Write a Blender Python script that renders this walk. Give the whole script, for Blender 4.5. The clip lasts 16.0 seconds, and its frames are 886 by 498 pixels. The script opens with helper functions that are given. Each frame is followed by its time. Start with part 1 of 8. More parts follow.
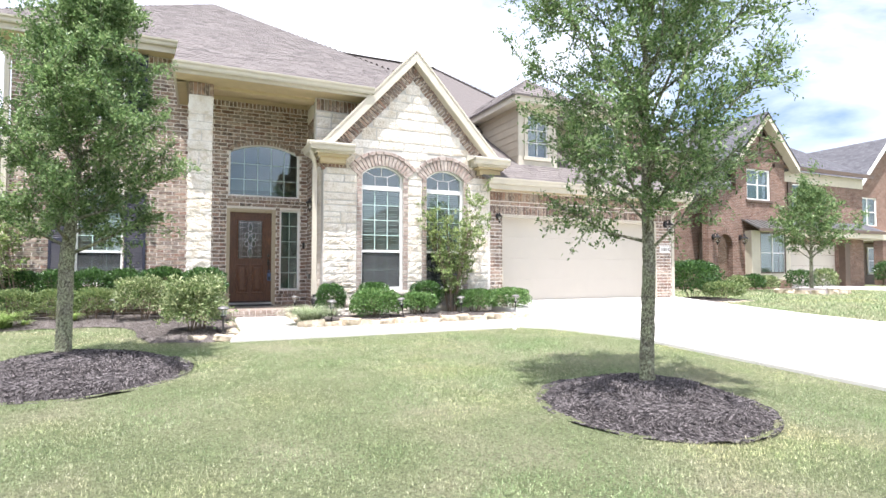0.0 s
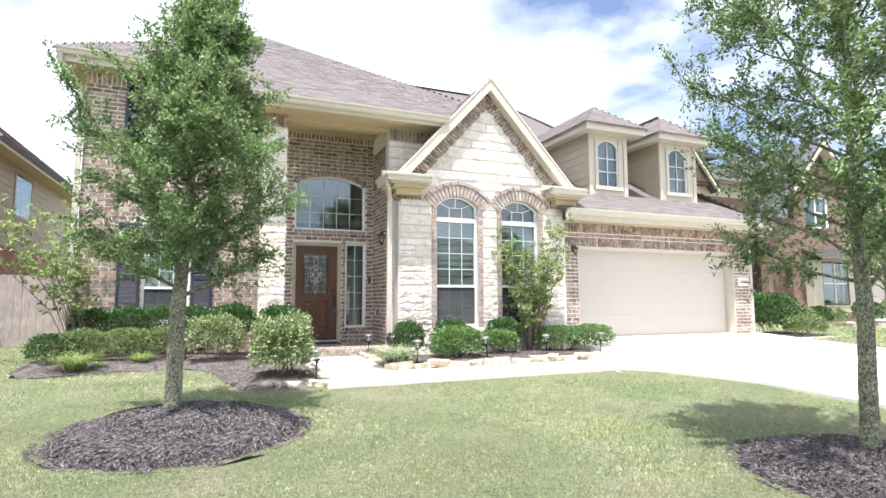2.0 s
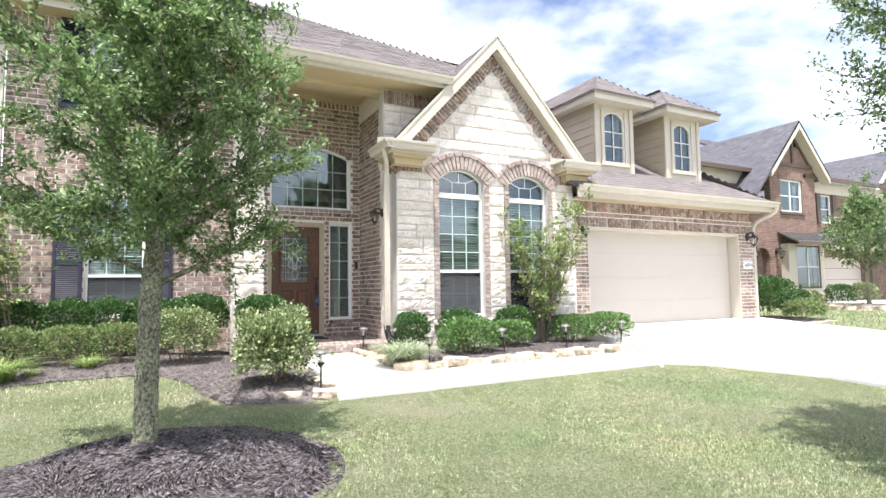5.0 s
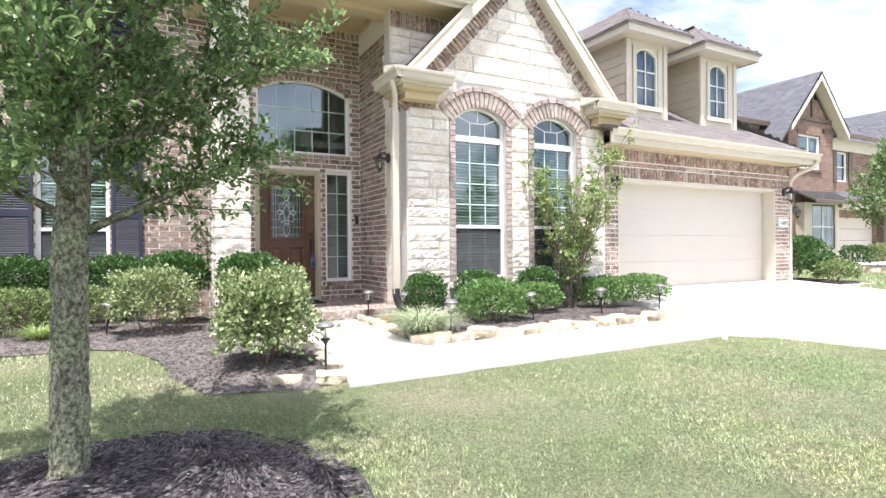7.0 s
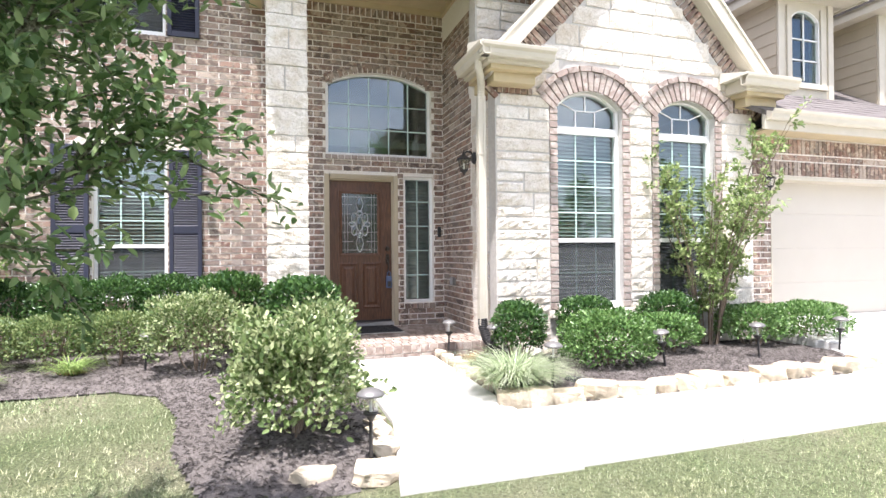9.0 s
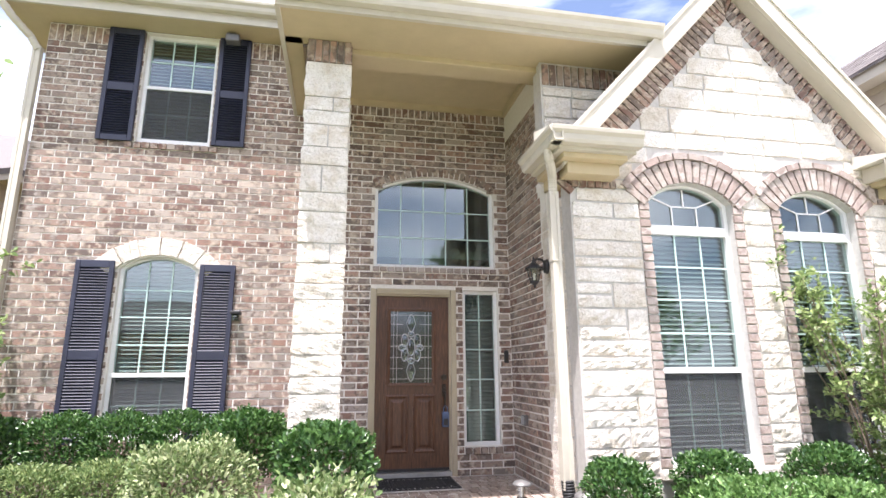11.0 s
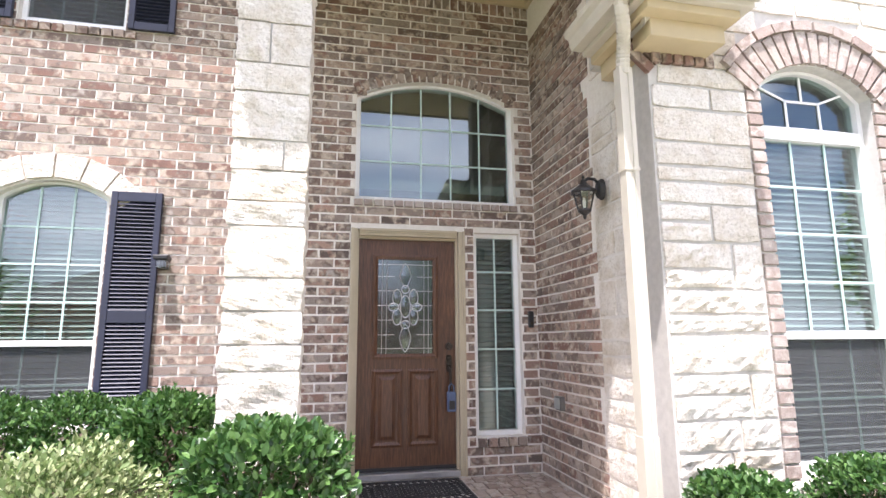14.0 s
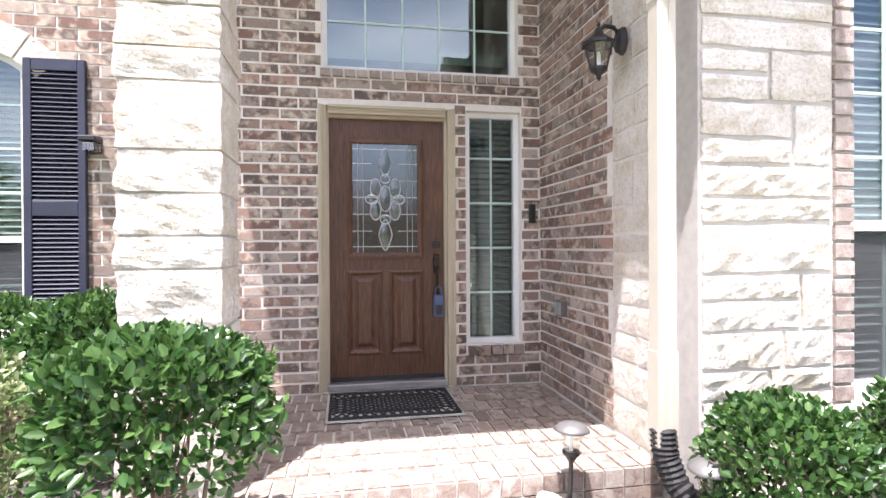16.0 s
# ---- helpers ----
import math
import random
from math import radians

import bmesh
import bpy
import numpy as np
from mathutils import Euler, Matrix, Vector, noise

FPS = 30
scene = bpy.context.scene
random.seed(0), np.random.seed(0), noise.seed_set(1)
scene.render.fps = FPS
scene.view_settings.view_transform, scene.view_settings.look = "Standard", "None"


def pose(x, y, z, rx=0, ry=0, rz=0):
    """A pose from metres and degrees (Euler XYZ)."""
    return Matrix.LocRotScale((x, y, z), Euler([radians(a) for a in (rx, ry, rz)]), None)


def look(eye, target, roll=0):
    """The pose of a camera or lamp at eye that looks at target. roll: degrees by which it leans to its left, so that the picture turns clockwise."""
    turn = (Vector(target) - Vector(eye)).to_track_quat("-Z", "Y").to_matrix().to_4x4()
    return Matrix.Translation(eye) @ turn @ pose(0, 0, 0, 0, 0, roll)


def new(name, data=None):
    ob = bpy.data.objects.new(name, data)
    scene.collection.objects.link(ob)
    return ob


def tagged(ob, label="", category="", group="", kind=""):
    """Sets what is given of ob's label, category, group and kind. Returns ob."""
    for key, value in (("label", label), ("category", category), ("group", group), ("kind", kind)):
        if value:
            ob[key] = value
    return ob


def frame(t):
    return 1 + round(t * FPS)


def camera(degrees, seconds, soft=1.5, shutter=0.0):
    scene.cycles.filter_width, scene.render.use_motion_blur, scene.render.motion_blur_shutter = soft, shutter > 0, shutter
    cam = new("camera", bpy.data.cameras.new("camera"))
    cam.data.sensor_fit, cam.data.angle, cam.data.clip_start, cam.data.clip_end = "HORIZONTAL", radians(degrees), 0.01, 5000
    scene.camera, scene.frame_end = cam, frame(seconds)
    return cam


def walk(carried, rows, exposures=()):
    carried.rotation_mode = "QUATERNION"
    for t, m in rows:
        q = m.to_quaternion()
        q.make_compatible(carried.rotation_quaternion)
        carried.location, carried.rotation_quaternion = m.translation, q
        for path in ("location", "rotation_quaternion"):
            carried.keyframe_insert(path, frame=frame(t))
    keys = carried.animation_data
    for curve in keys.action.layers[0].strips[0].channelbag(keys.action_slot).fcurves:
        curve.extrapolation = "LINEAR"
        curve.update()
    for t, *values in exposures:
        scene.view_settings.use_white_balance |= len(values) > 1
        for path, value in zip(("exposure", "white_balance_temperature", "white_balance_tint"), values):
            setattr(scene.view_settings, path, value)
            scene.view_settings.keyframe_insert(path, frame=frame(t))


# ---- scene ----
# ---- camera and walk ----
cam = camera(78.9, 16.0)
METRES, EYE, TILT, LEAN, TURN = 9.4, 0.95, 0.0, 0.0, -24.1
ROWS = [
    (0.0, 0.0, 0.0, 0.0, -0.0, 2.22, -0.03),
    (0.5, -0.0294, 0.0155, 0.0048, -0.09, 2.35, -0.03),
    (1.0, -0.0651, 0.0228, 0.0087, -0.2, 3.32, -0.01),
    (1.5, -0.0976, 0.0327, 0.0106, -0.31, 4.36, 0.11),
    (2.0, -0.1263, 0.0563, 0.0125, 1.91, 5.4, 0.17),
    (2.5, -0.1495, 0.077, 0.0138, 4.32, 6.03, 0.29),
    (3.0, -0.1733, 0.0986, 0.0158, 5.02, 6.09, 0.21),
    (3.5, -0.1876, 0.1149, 0.0156, 3.44, 5.96, 0.22),
    (4.0, -0.1987, 0.1417, 0.0159, 0.33, 5.73, 0.28),
    (6.5, -0.2531, 0.287, 0.0092, -4.27, 0.59, 0.44),
    (7.0, -0.2566, 0.3289, 0.0104, -4.18, -0.31, 0.46),
    (7.5, -0.2526, 0.369, 0.011, -3.59, -0.94, 0.53),
    (8.0, -0.2467, 0.4039, 0.0149, 0.5, -1.05, 0.55),
    (8.5, -0.2458, 0.4465, 0.0195, 3.8, -0.96, 0.48),
    (9.0, -0.2459, 0.4818, 0.027, 6.16, 0.37, 0.48),
    (9.5, -0.2434, 0.5178, 0.0334, 9.82, 4.19, 0.42),
    (10.0, -0.2469, 0.5526, 0.0387, 11.71, 7.82, 0.35),
    (12.5, -0.2791, 0.6916, 0.0436, 14.02, 15.08, 0.37),
    (13.0, -0.2906, 0.7263, 0.0418, 13.5, 14.5, 0.37),
    (13.5, -0.3024, 0.7518, 0.0423, 12.86, 12.76, 0.38),
    (14.0, -0.3154, 0.7777, 0.0388, 11.98, 9.68, 0.36),
    (14.5, -0.319, 0.7932, 0.0339, 11.17, 5.03, 0.38),
    (15.0, -0.3133, 0.8143, 0.032, 11.42, 1.74, 0.44),
    (15.5, -0.3069, 0.8305, 0.0338, 13.15, 0.13, 0.38),
    (16.0, -0.307, 0.8568, 0.0317, 13.69, -0.26, 0.32),
]
walk(cam, [(t, pose(0, 0, EYE, TILT, LEAN, TURN) @ pose(METRES * x, METRES * y, METRES * z, 90 + pitch, roll, yaw))
           for t, x, y, z, yaw, pitch, roll in ROWS],
     exposures=[(0.0, 1.05, 6250, 15), (4.0, 1.03, 6300, 16), (8.0, 1.18, 6250, 17), (12.5, 1.4, 6250, 20), (16.0, 1.5, 6250, 21)])

# ---- daylight ----
SUN_EL = 72.0
SUN_WAY = Vector((-0.53, -0.85, 0)).normalized() * math.cos(radians(SUN_EL)) + Vector((0, 0, math.sin(radians(SUN_EL))))
world = bpy.data.worlds.new("sky")
scene.world = world
world.use_nodes = True
wn, wl = world.node_tree.nodes, world.node_tree.links
wn.clear()
sky = wn.new("ShaderNodeTexSky")
sky.sky_type = 'NISHITA'
sky.sun_disc = False
sky.sun_elevation = radians(SUN_EL)
sky.sun_rotation = math.atan2(SUN_WAY.x, SUN_WAY.y)
sky.air_density, sky.dust_density, sky.ozone_density = 1.0, 3.0, 1.3
w_coord = wn.new("ShaderNodeTexCoord")
w_map = wn.new("ShaderNodeMapping")
w_map.inputs["Scale"].default_value = (1.0, 1.0, 2.6)
w_map.inputs["Location"].default_value = (0.35, 0.1, 0.2)
w_noise = wn.new("ShaderNodeTexNoise")
w_noise.inputs["Scale"].default_value = 2.3
w_noise.inputs["Detail"].default_value = 7.0
w_noise.inputs["Roughness"].default_value = 0.52
w_noise.inputs["Distortion"].default_value = 0.25
w_ramp = wn.new("ShaderNodeValToRGB")
w_ramp.color_ramp.elements[0].position = 0.39
w_ramp.color_ramp.elements[1].position = 0.68
w_mix = wn.new("ShaderNodeMix")
w_mix.data_type = 'RGBA'
w_mix.inputs["B"].default_value = (10.5, 10.8, 11.3, 1)
w_back = wn.new("ShaderNodeBackground")
w_back.inputs["Strength"].default_value = 0.12
w_out = wn.new("ShaderNodeOutputWorld")
wl.new(w_coord.outputs["Generated"], w_map.inputs["Vector"])
wl.new(w_map.outputs["Vector"], w_noise.inputs["Vector"])
wl.new(w_noise.outputs["Fac"], w_ramp.inputs["Fac"])
wl.new(w_ramp.outputs["Color"], w_mix.inputs["Factor"])
wl.new(sky.outputs["Color"], w_mix.inputs["A"])
wl.new(w_mix.outputs["Result"], w_back.inputs["Color"])
wl.new(w_back.outputs["Background"], w_out.inputs["Surface"])

sun = new("sun", bpy.data.lights.new("sun", 'SUN'))
sun.data.energy = 4.8
sun.data.angle = radians(0.5)
sun.data.color = (1.0, 0.965, 0.915)
sun.matrix_world = look(SUN_WAY * 60, (0, 0, 0))

# ---- materials ----
def shader(name, rough=0.8, metal=0.0, spec=0.5):
    m = bpy.data.materials.new(name)
    m.use_nodes = True
    b = m.node_tree.nodes["Principled BSDF"]
    b.inputs["Roughness"].default_value = rough
    b.inputs["Metallic"].default_value = metal
    b.inputs["Specular IOR Level"].default_value = spec
    return m, m.node_tree.nodes, m.node_tree.links, b


def noise_node(n, l, scale, detail=4.0, rough=0.6, stretch=(1, 1, 1), use="Object"):
    co = n.new("ShaderNodeTexCoord")
    mp = n.new("ShaderNodeMapping")
    mp.inputs["Scale"].default_value = stretch
    tx = n.new("ShaderNodeTexNoise")
    tx.inputs["Scale"].default_value = scale
    tx.inputs["Detail"].default_value = detail
    tx.inputs["Roughness"].default_value = rough
    l.new(co.outputs[use], mp.inputs["Vector"])
    l.new(mp.outputs["Vector"], tx.inputs["Vector"])
    return tx.outputs["Fac"]


def ramp(n, l, fac, stops):
    r = n.new("ShaderNodeValToRGB")
    e = r.color_ramp.elements
    while len(e) < len(stops):
        e.new(0.5)
    for k, (p, c) in enumerate(stops):
        e[k].position = p
        e[k].color = (*c, 1)
    l.new(fac, r.inputs["Fac"])
    return r.outputs["Color"]


def blend(n, l, kind, a, b, fac=1.0):
    x = n.new("ShaderNodeMix")
    x.data_type = 'RGBA'
    x.blend_type = kind
    x.inputs["Factor"].default_value = fac if isinstance(fac, (int, float)) else 0.5
    if not isinstance(fac, (int, float)):
        l.new(fac, x.inputs["Factor"])
    l.new(a, x.inputs["A"])
    if isinstance(b, tuple):
        x.inputs["B"].default_value = (*b, 1)
    else:
        l.new(b, x.inputs["B"])
    return x.outputs["Result"]


def bump(n, l, b, height, strength=0.4, dist=0.01):
    u = n.new("ShaderNodeBump")
    u.inputs["Strength"].default_value = strength
    u.inputs["Distance"].default_value = dist
    l.new(height, u.inputs["Height"])
    l.new(u.outputs["Normal"], b.inputs["Normal"])


def piece_random(n, l):
    """One random number a piece, for pieces that are objects and for pieces joined in one mesh."""
    o = n.new("ShaderNodeObjectInfo")
    g = n.new("ShaderNodeNewGeometry")
    add = n.new("ShaderNodeMath")
    add.operation = 'ADD'
    fr = n.new("ShaderNodeMath")
    fr.operation = 'FRACT'
    l.new(o.outputs["Random"], add.inputs[0])
    l.new(g.outputs["Random Per Island"], add.inputs[1])
    l.new(add.outputs[0], fr.inputs[0])
    return fr.outputs[0]


def plain(name, colour, rough=0.6, metal=0.0, vary=0.12, scale=6.0, grain=140.0, relief=0.08, spec=0.5):
    """Paint, metal or plastic with faint dirt and grain."""
    m, n, l, b = shader(name, rough, metal, spec)
    big = noise_node(n, l, scale, 5)
    lo = tuple(c * (1 - vary) for c in colour)
    hi = tuple(min(1, c * (1 + vary * 0.6)) for c in colour)
    l.new(ramp(n, l, big, [(0.3, lo), (0.7, hi)]), b.inputs["Base Color"])
    if relief:
        bump(n, l, b, noise_node(n, l, grain, 3), relief, 0.004)
    return m


def brick_material(name, tones, flash):
    """Fired brick: a tone a piece, with flashed blotches that differ from piece to piece."""
    m, n, l, b = shader(name, 0.88, spec=0.3)
    r = piece_random(n, l)
    co = n.new("ShaderNodeTexCoord")
    big = n.new("ShaderNodeMath")
    big.operation = 'MULTIPLY'
    big.inputs[1].default_value = 41.0
    l.new(r, big.inputs[0])
    shift = n.new("ShaderNodeVectorMath")
    shift.operation = 'ADD'
    l.new(co.outputs["Object"], shift.inputs[0])
    l.new(big.outputs[0], shift.inputs[1])

    def spot(scale, detail, rough=0.6):
        t = n.new("ShaderNodeTexNoise")
        t.inputs["Scale"].default_value = scale
        t.inputs["Detail"].default_value = detail
        t.inputs["Roughness"].default_value = rough
        l.new(shift.outputs[0], t.inputs["Vector"])
        return t.outputs["Fac"]

    base = ramp(n, l, r, [(k / (len(tones) - 1), c) for k, c in enumerate(tones)])
    where = ramp(n, l, spot(13, 3), [(0.46, (0, 0, 0)), (0.56, (1, 1, 1))])
    other = ramp(n, l, spot(7, 2), [(k / (len(flash) - 1) * 0.4 + 0.3, c) for k, c in enumerate(flash)])
    col = blend(n, l, 'MIX', base, other, where)
    speck = ramp(n, l, spot(150, 3), [(0.36, (0.6, 0.57, 0.55)), (0.5, (1, 1, 1)), (0.66, (1.3, 1.27, 1.24))])
    col = blend(n, l, 'MULTIPLY', col, speck, 0.5)
    l.new(col, b.inputs["Base Color"])
    bump(n, l, b, spot(80, 5), 0.6, 0.006)
    return m


M_BRICK = brick_material("brick", [(0.27, 0.231, 0.199), (0.281, 0.173, 0.133), (0.153, 0.115, 0.096), (0.432, 0.364, 0.306), (0.208, 0.12, 0.094), (0.119, 0.093, 0.08), (0.313, 0.24, 0.195), (0.361, 0.235, 0.183), (0.224, 0.191, 0.167), (0.489, 0.412, 0.35)], [(0.376, 0.332, 0.291), (0.136, 0.096, 0.078), (0.515, 0.428, 0.346), (0.235, 0.137, 0.108)])
M_BRICK_HEAD = brick_material("header_brick", [(0.355, 0.298, 0.262), (0.443, 0.387, 0.343), (0.297, 0.233, 0.204), (0.488, 0.435, 0.39), (0.37, 0.29, 0.255)], [(0.427, 0.385, 0.349), (0.285, 0.222, 0.194), (0.51, 0.452, 0.403)])
M_BRICK_DARK = brick_material("neighbour_brick", [(0.26, 0.125, 0.10), (0.34, 0.19, 0.15), (0.20, 0.10, 0.085)], [(0.30, 0.2, 0.16), (0.2, 0.1, 0.08)])
M_PAVER = brick_material("paver", [(0.317, 0.255, 0.215), (0.403, 0.348, 0.303), (0.211, 0.161, 0.134), (0.442, 0.395, 0.347), (0.336, 0.265, 0.22), (0.259, 0.208, 0.182)], [(0.442, 0.406, 0.363), (0.221, 0.161, 0.132), (0.499, 0.458, 0.402)])


def mortar_material():
    m, n, l, b = shader("mortar", 0.95, spec=0.2)
    l.new(ramp(n, l, noise_node(n, l, 30, 6), [(0.3, (0.70, 0.655, 0.595)), (0.7, (0.80, 0.765, 0.71))]), b.inputs["Base Color"])
    bump(n, l, b, noise_node(n, l, 220, 4), 0.5, 0.004)
    return m


M_MORTAR = mortar_material()


def stone_material():
    m, n, l, b = shader("limestone", 0.9, spec=0.25)
    r = piece_random(n, l)
    base = ramp(n, l, r, [(0.0, (0.69, 0.64, 0.565)), (0.3, (0.77, 0.73, 0.665)), (0.55, (0.73, 0.685, 0.615)), (0.8, (0.80, 0.765, 0.705)), (1.0, (0.72, 0.66, 0.57))])
    dirt = ramp(n, l, noise_node(n, l, 5.5, 7, 0.7), [(0.33, (0.74, 0.67, 0.56)), (0.55, (1, 1, 1)), (0.75, (1.06, 1.06, 1.06))])
    col = blend(n, l, 'MULTIPLY', base, dirt, 0.75)
    pits = ramp(n, l, noise_node(n, l, 60, 5, 0.7), [(0.34, (0.60, 0.56, 0.50)), (0.50, (1, 1, 1))])
    col = blend(n, l, 'MULTIPLY', col, pits, 0.6)
    l.new(col, b.inputs["Base Color"])
    bump(n, l, b, noise_node(n, l, 20, 8, 0.66), 0.9, 0.032)
    return m


M_STONE = stone_material()
M_STONE_JOINT = plain("stone_mortar", (0.54, 0.52, 0.485), 0.95, vary=0.12, scale=20, grain=200, relief=0.4)
M_EDGE_STONE = plain("bed_stone", (0.53, 0.455, 0.34), 0.92, vary=0.35, scale=9, grain=60, relief=0.9)


def concrete_material():
    m, n, l, b = shader("concrete", 0.85, spec=0.3)
    big = ramp(n, l, noise_node(n, l, 0.9, 6, 0.6), [(0.3, (0.60, 0.585, 0.555)), (0.7, (0.68, 0.665, 0.64))])
    mid = ramp(n, l, noise_node(n, l, 9, 6, 0.7), [(0.3, (0.88, 0.87, 0.86)), (0.6, (1, 1, 1))])
    col = blend(n, l, 'MULTIPLY', big, mid, 0.8)
    fine = ramp(n, l, noise_node(n, l, 260, 2), [(0.3, (0.85, 0.85, 0.84)), (0.6, (1, 1, 1))])
    l.new(blend(n, l, 'MULTIPLY', col, fine, 0.7), b.inputs["Base Color"])
    bump(n, l, b, noise_node(n, l, 190, 4), 0.25, 0.003)
    return m


M_CONCRETE = concrete_material()


def soil_material():
    m, n, l, b = shader("lawn_soil", 0.95, spec=0.2)
    big = ramp(n, l, noise_node(n, l, 0.8, 5, 0.6), [(0.32, (0.17, 0.205, 0.10)), (0.5, (0.225, 0.25, 0.14)), (0.68, (0.32, 0.305, 0.21))])
    fine = ramp(n, l, noise_node(n, l, 45, 6, 0.75), [(0.34, (0.34, 0.36, 0.32)), (0.58, (1.25, 1.25, 1.2))])
    l.new(blend(n, l, 'MULTIPLY', big, fine, 0.9), b.inputs["Base Color"])
    bump(n, l, b, noise_node(n, l, 70, 6, 0.8), 1.0, 0.04)
    return m


M_SOIL = soil_material()


def grass_material():
    """Turf blades: a tone a blade, over tufts a hand wide and drier and greener patches."""
    m, n, l, b = shader("grass_blades", 0.55, spec=0.3)
    r = piece_random(n, l)
    green = ramp(n, l, r, [(0.0, (0.105, 0.16, 0.07)), (0.3, (0.205, 0.28, 0.135)), (0.62, (0.32, 0.395, 0.21)), (0.88, (0.49, 0.535, 0.325)), (1.0, (0.66, 0.65, 0.49))])
    straw = ramp(n, l, r, [(0.0, (0.19, 0.18, 0.11)), (0.4, (0.37, 0.355, 0.235)), (0.8, (0.55, 0.51, 0.375)), (1.0, (0.74, 0.70, 0.55))])
    dry = ramp(n, l, noise_node(n, l, 1.15, 6, 0.68), [(0.46, (0, 0, 0)), (0.66, (0.85, 0.85, 0.85))])
    col = blend(n, l, 'MIX', green, straw, dry)
    lush = ramp(n, l, noise_node(n, l, 0.6, 3, 0.5), [(0.36, (0.80, 0.92, 0.78)), (0.5, (1, 1, 1)), (0.66, (1.10, 1.09, 0.92))])
    col = blend(n, l, 'MULTIPLY', col, lush, 0.9)
    tuft = ramp(n, l, noise_node(n, l, 17, 3, 0.6), [(0.36, (0.58, 0.61, 0.55)), (0.5, (0.94, 0.94, 0.92)), (0.64, (1.22, 1.20, 1.15))])
    col = blend(n, l, 'MULTIPLY', col, tuft, 0.9)
    l.new(col, b.inputs["Base Color"])
    tr = n.new("ShaderNodeBsdfTranslucent")
    l.new(col, tr.inputs["Color"])
    mx = n.new("ShaderNodeMixShader")
    mx.inputs["Fac"].default_value = 0.3
    l.new(b.outputs["BSDF"], mx.inputs[1])
    l.new(tr.outputs["BSDF"], mx.inputs[2])
    l.new(mx.outputs["Shader"], n["Material Output"].inputs["Surface"])
    return m


M_GRASS = grass_material()


def mulch_material(name, lo, hi):
    m, n, l, b = shader(name, 0.92, spec=0.25)
    r = piece_random(n, l)
    tone = ramp(n, l, r, [(0.0, lo), (0.7, tuple((a + c) / 2 for a, c in zip(lo, hi))), (1.0, hi)])
    grit = ramp(n, l, noise_node(n, l, 60, 6, 0.75), [(0.3, (0.5, 0.5, 0.5)), (0.65, (1.2, 1.18, 1.15))])
    l.new(blend(n, l, 'MULTIPLY', tone, grit, 0.9), b.inputs["Base Color"])
    bump(n, l, b, noise_node(n, l, 50, 7, 0.8), 1.0, 0.03)
    return m


M_MULCH = mulch_material("dark_mulch", (0.045, 0.040, 0.042), (0.36, 0.33, 0.335))
M_MULCH_OLD = mulch_material("weathered_mulch", (0.095, 0.083, 0.077), (0.26, 0.235, 0.222))


def bark_material():
    m, n, l, b = shader("bark", 0.95, spec=0.2)
    base = ramp(n, l, noise_node(n, l, 62, 6, 0.75, (1, 1, 0.75)), [(0.40, (0.085, 0.08, 0.06)), (0.5, (0.23, 0.225, 0.18)), (0.62, (0.46, 0.47, 0.38))])
    moss = ramp(n, l, noise_node(n, l, 8, 6, 0.7), [(0.42, (0.85, 0.83, 0.78)), (0.6, (1.12, 1.22, 0.95))])
    l.new(blend(n, l, 'MULTIPLY', base, moss, 0.8), b.inputs["Base Color"])
    bump(n, l, b, noise_node(n, l, 38, 6, 0.75, (1, 1, 0.3)), 1.0, 0.03)
    return m


M_BARK = bark_material()


def leaf_material(name, dark, mid, light, rough=0.42, spec=0.45, through_light=0.35):
    m, n, l, b = shader(name, rough, spec=spec)
    r = piece_random(n, l)
    tone = ramp(n, l, r, [(0.0, dark), (0.5, mid), (0.92, light), (1.0, tuple(min(1, c * 1.25) for c in light))])
    l.new(tone, b.inputs["Base Color"])
    tr = n.new("ShaderNodeBsdfTranslucent")
    l.new(tone, tr.inputs["Color"])
    mx = n.new("ShaderNodeMixShader")
    mx.inputs["Fac"].default_value = through_light
    l.new(b.outputs["BSDF"], mx.inputs[1])
    l.new(tr.outputs["BSDF"], mx.inputs[2])
    l.new(mx.outputs["Shader"], n["Material Output"].inputs["Surface"])
    return m


M_OAK = leaf_material("oak_leaf", (0.075, 0.14, 0.05), (0.15, 0.245, 0.09), (0.30, 0.40, 0.175), through_light=0.42)
M_BOX = leaf_material("glossy_leaf", (0.024, 0.07, 0.018), (0.05, 0.122, 0.028), (0.11, 0.205, 0.058), 0.3, 0.5)
M_ROUND = leaf_material("bright_leaf", (0.06, 0.14, 0.035), (0.12, 0.23, 0.06), (0.23, 0.36, 0.13), 0.35, 0.5)
M_PALE = leaf_material("pale_leaf", (0.085, 0.14, 0.045), (0.20, 0.275, 0.10), (0.46, 0.50, 0.28), 0.42)
M_OLIVE = leaf_material("myrtle_leaf", (0.085, 0.145, 0.045), (0.16, 0.235, 0.08), (0.29, 0.345, 0.14), 0.45)
M_SPRAY = leaf_material("spray_leaf", (0.12, 0.19, 0.06), (0.23, 0.32, 0.11), (0.42, 0.50, 0.22), 0.4, through_light=0.45)
M_LILY = leaf_material("lily_leaf", (0.12, 0.21, 0.05), (0.22, 0.33, 0.09), (0.38, 0.47, 0.17), 0.45)
M_BLADE = leaf_material("strap_leaf", (0.14, 0.215, 0.09), (0.29, 0.36, 0.19), (0.60, 0.64, 0.48), 0.5)
M_DRY = leaf_material("dry_leaf", (0.28, 0.15, 0.07), (0.42, 0.24, 0.11), (0.5, 0.36, 0.2), 0.8, 0.2)
